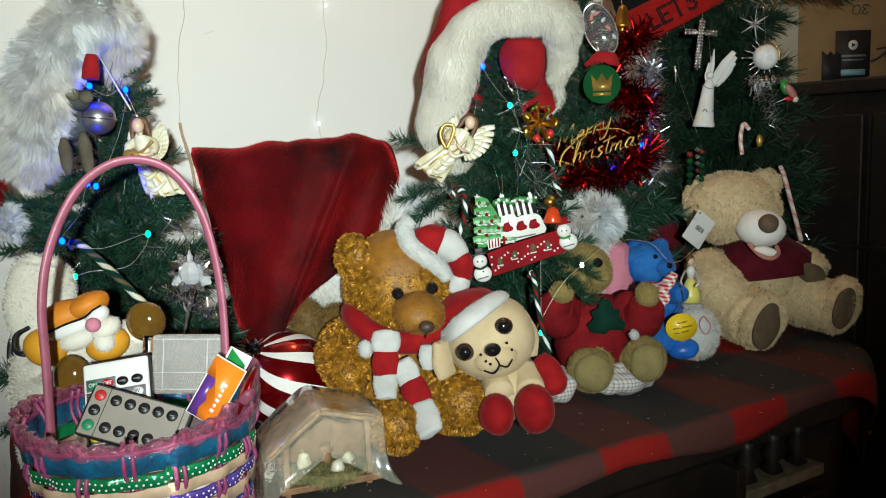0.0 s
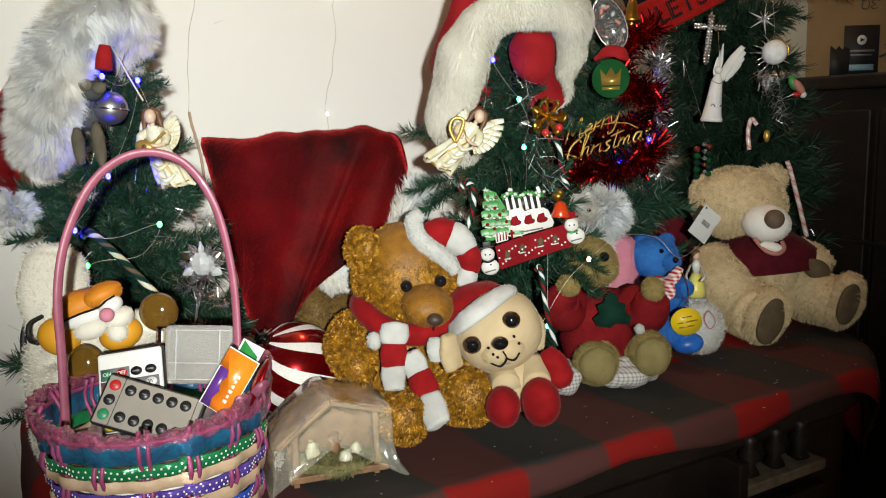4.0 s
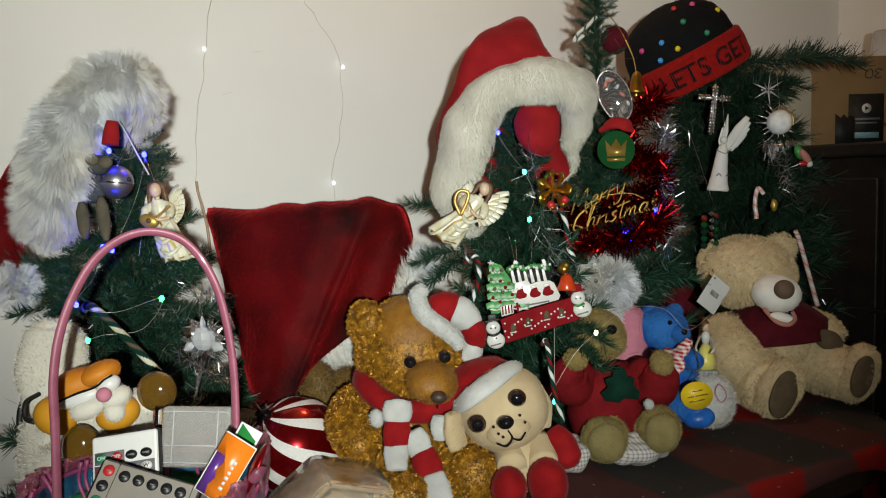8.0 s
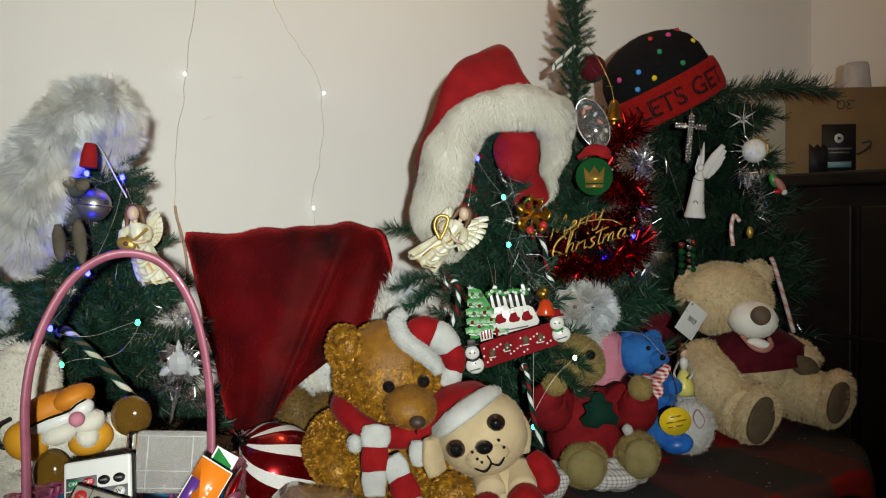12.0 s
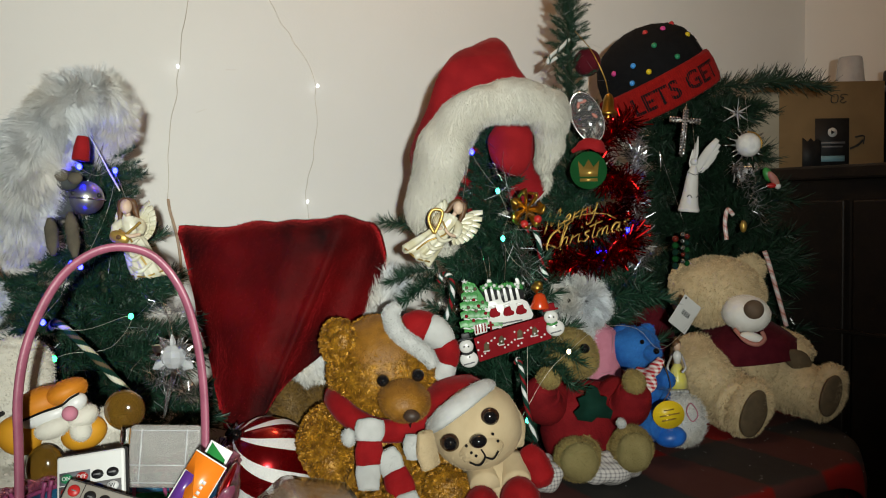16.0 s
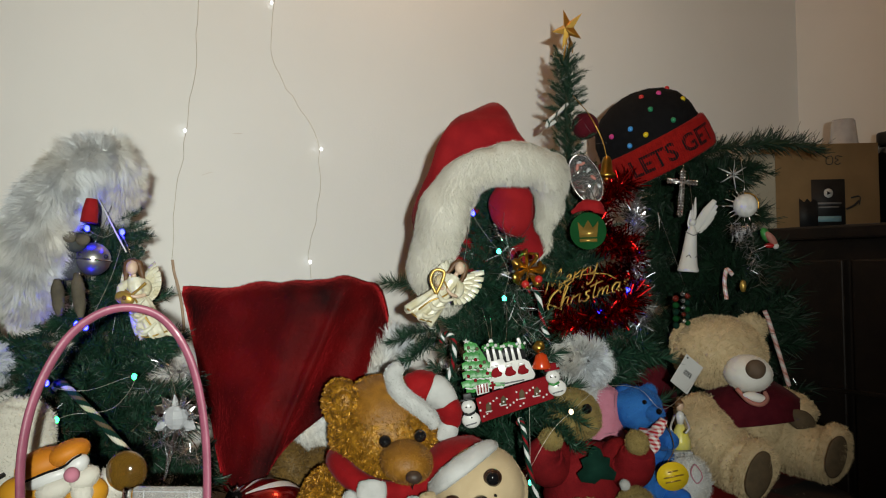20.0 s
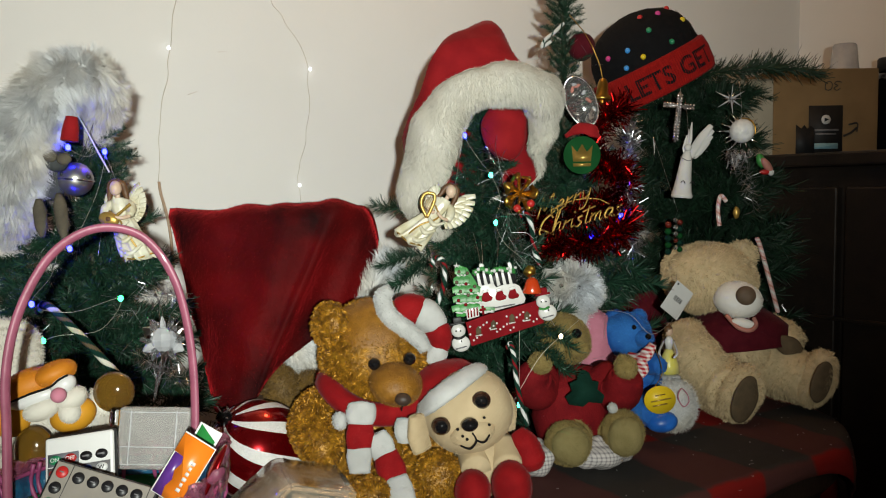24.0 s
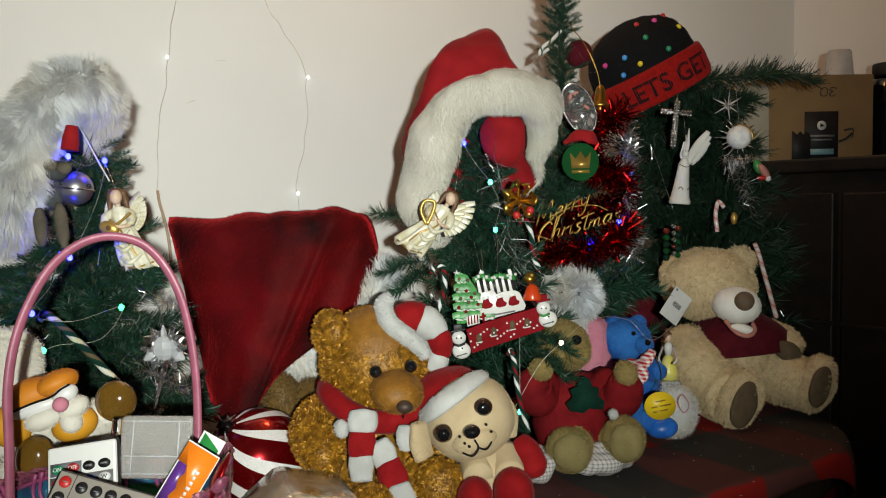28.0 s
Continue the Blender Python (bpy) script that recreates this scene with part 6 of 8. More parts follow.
part("brim", tube(loop_a, [0.015, 0.019, 0.019, 0.018, 0.014, 0.011, 0.008, 0.007, 0.007, 0.008], seg=16, closed=True), "grey_fur", ha, "long-haired white fur brim", strands=short(110000, 0.022, 0.00032, mess=0.26, curl=0.08, comb=(-0.2, 0, -0.35), tuft=0.3, cell=0.010, clump=0.45))
blob(ha, "pompom", (0.0749, 0.8637, 1.182), 0.017, "grey_fur", strands=short(9000, 0.013, 0.0005, mess=0.4, clump=0.65, cell=0.007), label="fluffy white pompom")

# knitted cap
bn_rot = (4, -27, FACE)
bc = (1.009, 0.8545, 1.438)
kb = thing("knit_cap", (1.053, 0.8744, 1.421), "black knitted cap with red turned-up brim and coloured bobbles", "hat", "hats on the trees")
RB = 0.08305
part("crown", lathe([(RB * 0.99, -0.005), (RB * 1.0, 0.03), (RB * 0.97, 0.052), (RB * 0.86, 0.073), (RB * 0.66, 0.089), (RB * 0.4, 0.099), (RB * 0.12, 0.104), (0, 0.104)], bc, bn_rot, seg=40), "knit_black", kb, strands=short(9000, 0.002, 0.0003))
band = part("brim", lathe([(RB * 0.98, -0.024), (RB * 1.05, -0.024), (RB * 1.08, -0.018), (RB * 1.09, 0.012), (RB * 1.07, 0.026), (RB * 0.99, 0.028)], bc, bn_rot, seg=48), "knit_red", kb, "red ribbed brim with black knitted letters", strands=short(9000, 0.0016, 0.0003))
part("letters", text("LETS GET", 0.037, 0.002, bc, (4, -27, FACE + 2), bend=RB * 1.093, bold=0.0007), "knit_black", band)
mcap = turn(*bn_rot)
rib_v, rib_f = [], []
for k in range(150):
    a = 2 * math.pi * k / 150
    for z, r in ((-0.022, 1.060), (-0.014, 1.092), (0.010, 1.100), (0.024, 1.078)):
        for da, out in ((-0.014, 0.0), (0.0, 0.0010), (0.014, 0.0)):
            rib_v.append(Vector(bc) + mcap @ Vector(((RB * r + out) * math.cos(a + da), (RB * r + out) * math.sin(a + da), z)) - ORIGIN[band])
    b = len(rib_v) - 12
    rib_f += [(b + 3 * j + i, b + 3 * j + i + 1, b + 3 * j + i + 4, b + 3 * j + i + 3) for j in range(3) for i in range(2)]
ribs = new("ribbing", finish("ribbing", rib_v, rib_f, M["knit_red"]))
ribs.parent = band
ORIGIN[ribs] = ORIGIN[band]
for a, h, m in ((-120, 0.058, "k_sky"), (-60, 0.085, "k_pink"), (-40, 0.06, "k_yellow"), (-75, 0.04, "k_green"), (-108, 0.04, "k_yellow"), (-25, 0.085, "k_red"), (-128, 0.036, "k_sky"), (-90, 0.07, "k_green"), (-145, 0.06, "k_pink"), (-85, 0.092, "k_red")):
    prof = np.interp(h, [0.03, 0.052, 0.073, 0.089, 0.099], [1.0, 0.97, 0.86, 0.66, 0.4]) * RB
    q = Vector(bc) + mcap @ Vector((prof * math.cos(radians(a)), prof * math.sin(radians(a)), h))
    blob(kb, "bobble", q, 0.0042, m, lump=0, seg=12)

# gold star on the tall tree
def star(r1, r2, n=5, rot=90):
    return [((r1 if k % 2 == 0 else r2) * math.cos(radians(rot + k * 180 / n)), (r1 if k % 2 == 0 else r2) * math.sin(radians(rot + k * 180 / n))) for k in range(2 * n)]


st = thing("star_topper", tc, "crumpled gold foil star topper on the tall tree", "ornament")
sm_ = turn(0, -14, FACE - 48)
s_mid = Vector((0.7868, 0.8045, 1.5965))
star_bm = bmesh.new()
s_rim = [star_bm.verts.new(s_mid + sm_ @ Vector((x, 0, z))) for x, z in star(0.030, 0.0105)]
s_hubs = [star_bm.verts.new(s_mid + sm_ @ Vector((0, y, 0))) for y in (-0.007, 0.007)]
for k in range(10):
    star_bm.faces.new((s_rim[k], s_rim[(k + 1) % 10], s_hubs[0]))
    star_bm.faces.new((s_rim[(k + 1) % 10], s_rim[k], s_hubs[1]))
part("star", star_bm, "gold", st, "creased gold foil star", smooth=False)
for k, (a, b, c) in enumerate((((0.7790, 0.8095, 1.544), (0.7812, 0.8060, 1.562), (0.7850, 0.8035, 1.584)), ((0.7862, 0.8062, 1.552), (0.7885, 0.8040, 1.570), (0.7872, 0.8030, 1.590)), ((0.7935, 0.8035, 1.562), (0.7925, 0.8030, 1.574), (0.7880, 0.8040, 1.588)))):
    part("foil_strip", wobble(tube([a, b, c], [0.0022, 0.0042, 0.0030], seg=8, flat=0.25, steps=8), 0.0016, 260, k * 2.1), "gold", st, smooth=False)

# ---- the basket and what is in it ----
BC = Vector((0.1358, 0.5164, 1.082))
basket = thing("easter_basket", (BC.x, BC.y, T), "woven basket with pink handle and coloured spotted ribbons", "basket")
RT, RBOT = 0.07607, 0.06181
HB = BC.z - T


def ring_r(z):
    return RBOT + (RT - RBOT) * (z - T) / HB


def band_ring(z0, z1, wave, phase, out, n=120, lobes=16):
    rings = []
    for z, o in ((z0, 0), (z0 + 0.001, 0.0012), (z1 - 0.001, 0.0012), (z1, 0)):
        rings.append([Vector((BC.x, BC.y, z)) + Vector((math.cos(a), math.sin(a), 0)) * (ring_r(z) + out + o + wave * math.sin(lobes * a + phase)) for a in [2 * math.pi * k / n for k in range(n)]])
    return loft(rings)


part("base", lathe([(RBOT, 0), (RBOT, 0.004), (0, 0.004)], (BC.x, BC.y, T + 0.001), seg=40), "cane", basket)
LAY = ((0.017, "teal", "wide teal ribbon"), (0.0092, "green_ribbon", "green ribbon with white dots"), (0.0085, "cane", "natural cane strip"), (0.0092, "purple_ribbon", "purple ribbon with white dots"),
       (0.010, "cane", "natural cane strip"), (0.0092, "blue_ribbon", "blue ribbon with white dots"), (0.010, "cane", "natural cane strip"), (0.012, "green_ribbon", "green ribbon with white dots"), (0.010, "cane", "natural cane strip"))
z = T + HB - 0.0065
for i, (h, m, lab) in enumerate(LAY):
    z -= h + 0.0006
    if z < T + 0.002:
        break
    top_z = z + h
    w = part("woven_band", band_ring(z, top_z, 0.0015, math.pi * (i % 2), 0.0), m, basket, lab)
    if "dots" in lab:
        v, f = [], []
        for row in range(2):
            for k in range(110):
                a = 2 * math.pi * (k + 0.5 * row) / 110
                zz = z + h * (0.3 + 0.4 * row)
                rr = ring_r(zz) + 0.0014 + 0.0015 * math.sin(16 * a + math.pi * (i % 2))
                c = Vector((BC.x + rr * math.cos(a), BC.y + rr * math.sin(a), zz)) - ORIGIN[basket]
                o, u, r_ = Vector((math.cos(a), math.sin(a), 0)), Vector((0, 0, 1)), Vector((-math.sin(a), math.cos(a), 0))
                b = len(v)
                v += [c + o * 0.0005] + [c + (r_ * math.cos(q) + u * math.sin(q)) * 0.0008 for q in [2 * math.pi * s / 6 for s in range(6)]]
                f += [(b, b + 1 + s, b + 1 + (s + 1) % 6) for s in range(6)]
        me = bpy.data.meshes.new("dots")
        me.from_pydata(v, [], f)
        me.materials.append(M["white_plastic"])
        dots = new("dots", me)
        dots.parent = w
        ORIGIN[dots] = ORIGIN[basket]
for k in range(16):
    a = 2 * math.pi * (k + 0.25) / 16
    for da in (-0.035, 0.035):
        line = []
        for s in range(9):
            zz = T + 0.002 + (HB - 0.004) * s / 8
            rr = ring_r(zz) + 0.0030 * math.sin(math.pi * (s + 0.5) + k * math.pi)
            line.append((BC.x + rr * math.cos(a + da), BC.y + rr * math.sin(a + da), zz))
        part("stake", tube(line, 0.0016, seg=6, steps=3), "magenta_stake", basket)
def rim_lift(a):
    return (0.014 + 0.007 * math.cos(a)) * math.cos(a + 0.15) ** 2 - 0.003


rim = [(BC.x + RT * math.cos(a), BC.y + RT * math.sin(a), T + HB - 0.0085) for a in [2 * math.pi * k / 48 for k in range(48)]]
part("rim", tube(rim, 0.0016, seg=8, steps=2, closed=True), "magenta_stake", basket)
part("handle", tube([(0.07961, 0.5496, 1.047), (0.0821, 0.5522, 1.107), (0.08358, 0.5526, 1.151), (0.09226, 0.5538, 1.189), (0.1104, 0.5525, 1.224), (0.1312, 0.5478, 1.242), (0.153, 0.5427, 1.246), (0.174, 0.537, 1.236), (0.19, 0.531, 1.207), (0.198, 0.5283, 1.163), (0.1987, 0.5255, 1.113), (0.1926, 0.5196, 1.056)],
                    0.003338, seg=12, flat=0.7, steps=8), "pink_plastic", basket, "pink bent cane handle")
ruff = []
for s, flare in ((0.0, 0.0022), (0.2, 0.0034), (0.45, 0.0038), (0.7, 0.0034), (0.88, 0.0044), (0.97, 0.0030), (1.0, 0.0008), (0.93, -0.0012)):
    ring = []
    for k in range(420):
        a = 2 * math.pi * k / 420
        low, high = T + HB - 0.0115, T + HB + rim_lift(a)
        crinkle = 0.0009 * math.sin(47 * a + 9 * s) + 0.0007 * math.sin(83 * a - 14 * s) + 0.0012 * noise.noise(Vector((a * 9, s * 3, 0.4)))
        rr = RT + flare + crinkle * (0.4 + s)
        ring.append(Vector((BC.x + rr * math.cos(a), BC.y + rr * math.sin(a), low + (high - low) * s + 0.0012 * math.sin(29 * a + 5 * s) + 0.0016 * noise.noise(Vector((a * 6, 1.7, s))))))
    ruff.append(ring)
ruffle = part("ruffle", loft(ruff), "pink_wrap", basket, "crinkled translucent pink ribbon ruffle")
ruffle.visible_shadow = False
tape = []
for s in range(9):
    zz = T + HB - 0.004 - 0.0105 * s
    rr = ring_r(zz) + 0.0042 + 0.0010 * math.sin(s * 1.7)
    tape.append([Vector((BC.x + rr * math.cos(a), BC.y + rr * math.sin(a), zz)) for a in (-1.62 + 0.012 * s, -1.57 + 0.008 * s, -1.52 + 0.004 * s)])
strip = part("tape", loft(tape, closed=False), "clear", basket, "clear sticky tape holding the wrap")
strip.visible_shadow = False
# tissue filling under the things in the basket
fill = thing("paper_filling", (BC.x, BC.y, T + 0.006), "crumpled white paper filling the basket", "paper")
part("paper", wobble(lathe([(RBOT - 0.004, 0.0), (RT - 0.010, HB * 0.62), (RT * 0.7, HB * 0.72), (RT * 0.3, HB * 0.70), (0, HB * 0.72)], (BC.x, BC.y, T + 0.006), seg=40), 0.006, 60), "paper", fill)

# ---- the things in the basket ----
def slab_frame(c, rot):
    """Places on a flat thing: right, up along it, and out of its face."""
    m = turn(*rot)
    return lambda x, z, out=0.0: Vector(c) + m @ Vector((x, -out, z))


rw_rot = (-22, -8, FACE)
rw = thing("remote_control", (0.1316, 0.5149, 1.059), "slim white light remote with coloured rubber buttons", "remote control", "remote controls")
on_rw = slab_frame((0.1225, 0.5268, 1.0625), rw_rot)
on = lambda x, z, out=0.0: on_rw(x * 1.14, z * 1.14, out)
part("body", rbox(on(0, 0), (0.0467, 0.007, 0.0935), rw_rot, bevel=0.0018), "white_plastic", rw, smooth=False)
part("rim", rbox(on(0, 0, -0.0006), (0.0483, 0.0052, 0.0951), rw_rot, bevel=0.0015), "black_matte", rw, smooth=False)
keys = (("k_green", "k_red", "k_black", "k_black"), ("k_red", "k_green", "k_blue", "k_white"), ("k_red", "k_green", "k_sky", "k_grey"), ("k_red", "k_sky", "k_blue", "k_grey"), ("k_yellow", "k_sky", "k_pink", "k_grey"), ("k_yellow", "k_sky", "k_pink", "k_grey"))
marks = (("ON", "OFF", "", ""), ("", "", "", "W"))
for r, row in enumerate(keys):
    for c, m in enumerate(row):
        p = on(-0.0138 + c * 0.0092, 0.0275 - r * 0.0079, 0.0042)
        part("button", plate(disc(0.0040, 0.0031, 14), 0.0016, p, rw_rot), m, rw)
        word = marks[r][c] if r < 2 else ""
        if word:
            part("button_print", text(word, 0.0038, 0.0003, on(-0.0138 + c * 0.0092, 0.0275 - r * 0.0079, 0.0053), rw_rot), "ink" if m == "k_white" else "paper", rw)
        elif m == "k_black":
            part("button_print", plate([(-0.0024, -0.0006), (0.0024, -0.0006), (0.0024, 0.0006), (-0.0024, 0.0006)], 0.0003, on(-0.0138 + c * 0.0092, 0.0275 - r * 0.0079, 0.0053), rw_rot), "grey_ink", rw)
for r in range(6):
    w = 0.0212 if r else 0.0105
    part("button_well", plate([(-w, -0.0042), (w, -0.0042), (w, 0.0042), (-w, 0.0042)], 0.0004, on(-0.0138 + 0.0138 if r else -0.0092, 0.0275 - r * 0.0079, 0.0037), rw_rot) if r < 5 else rbox(on(0, -0.0120, 0.0037), (0.041, 0.0004, 0.0084), rw_rot, bevel=0), "grey_ink" if r else "k_grey", rw)

rb_rot = (-34, 18, FACE)
rb = thing("remote_control", (0.1254, 0.4896, 1.06), "bronze-grey light remote with round black buttons", "remote control", "remote controls")
oB = slab_frame((0.1278, 0.4963, 1.074), rb_rot)
ob2 = lambda x, z, out=0.0: oB(x * 0.88, z * 0.88, out)
part("body", rbox(ob2(0, 0), (0.069, 0.008, 0.0352), rb_rot, bevel=0.003), "black_matte", rb, smooth=False)
part("panel", rbox(ob2(0, 0, 0.0038), (0.065, 0.0016, 0.0326), rb_rot, bevel=0.0007), "grey_plastic", rb, smooth=False)
for x, z, m in ((-0.0305, 0.0115, "k_red"), (-0.0305, 0.0, "k_black"), (-0.0305, -0.0115, "k_green"), *[(-0.018 + k * 0.0108, zz, "k_black") for k in range(5) for zz in (0.0105, -0.0105)]):
    b = part("button", lathe([(0.0036, 0), (0.0038, 0.001), (0.0034, 0.0016), (0, 0.0018)], ob2(x, z, 0.0044), (rb_rot[0] + 90, rb_rot[1], rb_rot[2]), seg=18), m, rb)
    part("button_print", plate([(-0.0014, -0.0004), (0.0014, -0.0004), (0.0014, 0.0004), (-0.0014, 0.0004)], 0.0002, ob2(x, z, 0.0064), rb_rot), "grey_ink", rb)
for x in (-0.0245, 0.0325):
    part("panel_line", plate([(-0.0002, -0.017), (0.0002, -0.017), (0.0002, 0.017), (-0.0002, 0.017)], 0.0002, ob2(x, 0, 0.0047), rb_rot), "ink", rb)

bc_rot = (-14, 2, FACE)
bcx = thing("battery_case", (0.1728, 0.5433, 1.058), "clear plastic battery case with three slots", "battery case")
oc = slab_frame((0.1752, 0.5422, 1.095), bc_rot)
part("shell", rbox(oc(0, 0), (0.0509, 0.016, 0.04339), bc_rot, bevel=0.003), "case", bcx, smooth=False)
for k in (0, 1, 3):
    part("rib", rbox(oc(0, -0.018 + k * 0.012, 0.0084), (0.04673, 0.002, 0.0007), bc_rot, bevel=0.0002), "frost", bcx)
for k in (0, 2):
    part("rib", rbox(oc(-0.016 + k * 0.016, 0, 0.0084), (0.0007, 0.002, 0.03838), bc_rot, bevel=0.0002), "frost", bcx)
for zz in (0.014, -0.006):
    part("hinge", tube([oc(-0.0295, zz + 0.006, 0.002), oc(-0.0295, zz - 0.006, 0.002)], 0.004, seg=10), "clear", bcx)

gc = thing("gift_card", (0.178, 0.4668, 1.075), "orange and purple gift card propped in the basket", "card", "gift cards")
gr = (-10, 31, FACE - 8)
oG = slab_frame((0.1733, 0.4671, 1.095), gr)
CARD = 0.72
og = lambda x, z, out=0.0: oG(x * CARD * 0.66 + 0.002, z * CARD, out)
part("card", plate([(x * CARD * 0.66, z * CARD) for x, z in ((-0.024, -0.03), (0.024, -0.03), (0.024, 0.03), (-0.024, 0.03))], 0.0008, og(0, 0), gr, bevel=0.0002), "paper", gc)
part("purple_field", plate([(x * CARD * 0.66, z * CARD) for x, z in ((-0.022, -0.029), (-0.006, -0.029), (-0.005, 0.010), (-0.022, 0.010))], 0.0003, og(0, 0, 0.0007), gr), "purple_card", gc)
part("orange_field", plate([(x * CARD * 0.66, z * CARD) for x, z in ((-0.007, -0.029), (0.023, -0.029), (0.023, 0.029), (-0.0235, 0.029), (-0.0235, 0.0105), (-0.009, 0.010), (-0.006, 0.004), (-0.010, -0.004), (-0.006, -0.012), (-0.010, -0.02))], 0.0004, og(0, 0, 0.0009), gr), "orange_card", gc)
for k, h in enumerate((0.006, 0.004, 0.006, 0.005, 0.004, 0.006)):
    part("print_bar", plate([(x * CARD * 0.66, z * CARD) for x, z in ((-h / 2, -0.0016), (h / 2, -0.0016), (h / 2, 0.0016), (-h / 2, 0.0016))], 0.0003, og(0.008, -0.017 + k * 0.0052, 0.0013), gr), "paper", gc)
gc2 = thing("gift_card", (0.1925, 0.4762, 1.077), "green and white card behind the gift card", "card", "gift cards")
gr2 = (-8, 30, FACE - 5)
oG2 = slab_frame((0.1873, 0.4846, 1.095), gr2)
og2 = lambda x, z, out=0.0: oG2(x * CARD * 0.52, z * CARD, out)
part("card", plate([(x * CARD * 0.52, z * CARD) for x, z in ((-0.022, -0.03), (0.022, -0.03), (0.022, 0.03), (-0.022, 0.03))], 0.0008, og2(0, 0), gr2, bevel=0.0002), "paper", gc2)
part("green_field", plate([(x * CARD * 0.52, z * CARD) for x, z in ((-0.018, -0.029), (0.018, -0.029), (0.018, 0.02), (-0.018, 0.029))], 0.0003, og2(0, 0, 0.0007), gr2), "green_card", gc2)
gc3 = thing("gift_bow", (0.1917, 0.4599, 1.082), "red and white ribbon scrap in the basket", "ribbon")
part("ribbon", tube([(0.1843, 0.4578, 1.078), (0.189, 0.4549, 1.091), (0.1945, 0.4557, 1.101), (0.1999, 0.4593, 1.107)], [0.003, 0.006, 0.005, 0.002], seg=10, flat=0.4), "red_gloss", gc3)
part("ribbon", tube([(0.1955, 0.4482, 1.095), (0.1905, 0.4472, 1.093), (0.1861, 0.4489, 1.088)], [0.002, 0.004, 0.003], seg=10, flat=0.4), "pink_wrap", gc3)

# ---- glossy striped ball ----
cb = Vector((0.3175, 0.7420, 1.005))
RBALL = 0.0503
cb.z = T + RBALL + 0.001
bl = thing("striped_bauble", (cb.x, cb.y, T), "large red and white striped glass bauble lying on the throw", "bauble")
axis = (Vector((0.2783, 0.738, 1.051)) - cb).normalized()
qa = axis.to_track_quat("Z", "Y").to_matrix()
part("glass", lathe([(RBALL * math.sin(math.pi * k / 28), -RBALL * math.cos(math.pi * k / 28)) for k in range(1, 28)], cb, seg=40), "red_gloss", bl)
for s in range(8):
    rings = []
    for k in range(2, 27):
        phi = math.pi * k / 28
        wid = 0.31 * (0.55 + 0.45 * math.sin(phi))
        ring = []
        for q in range(5):
            th = 2 * math.pi * s / 8 + 0.55 * (phi - math.pi / 2) + wid * (q / 4 - 0.5)
            ring.append(cb + qa @ Vector((math.sin(phi) * math.cos(th), math.sin(phi) * math.sin(th), math.cos(phi))) * (RBALL + 0.0008))
        rings.append(ring)
    part("stripe", loft(rings, closed=False), "glitter", bl, "white glitter stripe" if s == 0 else "")
part("cap", tube([cb + axis * RBALL * 0.97, cb + axis * (RBALL + 0.008)], [0.008, 0.007], seg=14), "black_gloss", bl)
for k in range(9):
    a = 2 * math.pi * k / 9
    part("tinsel", tube([cb + axis * (RBALL + 0.003), cb + axis * (RBALL + 0.006) + qa @ Vector((math.cos(a), math.sin(a), 0.5 * math.sin(k * 2.1))) * 0.012], 0.0008, seg=4, steps=2), "silver_foil", bl)

# ---- wooden stable in clear wrapping ----
sb_rot = (0, 0, FACE + 20)
sc = (0.2895, 0.57, 0.956)
nb = thing("wrapped_stable", sc, "small wooden stable with moss and figures in crinkled clear wrap", "nativity stable")
on2 = lambda x, y, z: Vector(sc) + turn(*sb_rot) @ Vector((x, y, z * 0.78))
part("floor", rbox(on2(0.004, 0.03, 0.003), (0.088, 0.056, 0.006), sb_rot, bevel=0.001), "roofwood", nb, smooth=False)
part("back_board", plate([(-0.040, 0), (0.038, 0), (0.0355, 0.0436), (-0.0071, 0.0596), (-0.0432, 0.0301)], 0.003, on2(0.004, 0.055, 0.006), sb_rot), "roofwood", nb, smooth=False)
for a, b in (((-0.0492, 0.002, 0.0436), (-0.0031, 0.002, 0.0891)), ((-0.0031, 0.002, 0.0891), (0.0455, 0.002, 0.0712))):
    p, q = on2(*a), on2(*b)
    mid = (p + q) / 2
    d = q - p
    tilt = math.degrees(math.atan2(d.z, math.hypot(d.x, d.y)))
    part("roof_board", rbox(mid + turn(*sb_rot) @ Vector((0, 0.026, 0)), (d.length, 0.056, 0.004), (0, -tilt, sb_rot[2]), bevel=0.001), "roofwood", nb, smooth=False)
for x, h in ((-0.034, 0.05), (0.038, 0.068)):
    part("post", rbox(on2(x, 0.008, h / 2), (0.005, 0.005, h), sb_rot, bevel=0.0006), "roofwood", nb, smooth=False)
part("moss", wobble(ball(on2(0.004, 0.026, 0.006), (0.042, 0.026, 0.008), sb_rot), 0.006, 130), "moss", nb, strands=short(2500, 0.006, 0.0003, mess=0.9))
for x, y, h, m in ((-0.016, 0.03, 0.03, "resin"), (0.004, 0.034, 0.034, "roofwood"), (0.022, 0.028, 0.022, "resin"), (-0.028, 0.02, 0.02, "moss"), (0.012, 0.016, 0.016, "resin")):
    part("figure", join(lathe([(0.006, 0), (0.0065, h * 0.3), (0.0045, h * 0.65), (0.002, h * 0.74), (0, h * 0.75)], on2(x, y, 0.008), seg=12), ball(on2(x, y, 0.008 + h * 0.82), h * 0.11, seg=10, ring=8)), m, nb)
film = []
gable = ((-0.060, 0.001), (-0.056, 0.018), (-0.054, 0.040), (-0.052, 0.050), (-0.028, 0.076), (-0.004, 0.096), (0.020, 0.088), (0.047, 0.079), (0.050, 0.070), (0.051, 0.036), (0.055, 0.012), (0.061, 0.001))
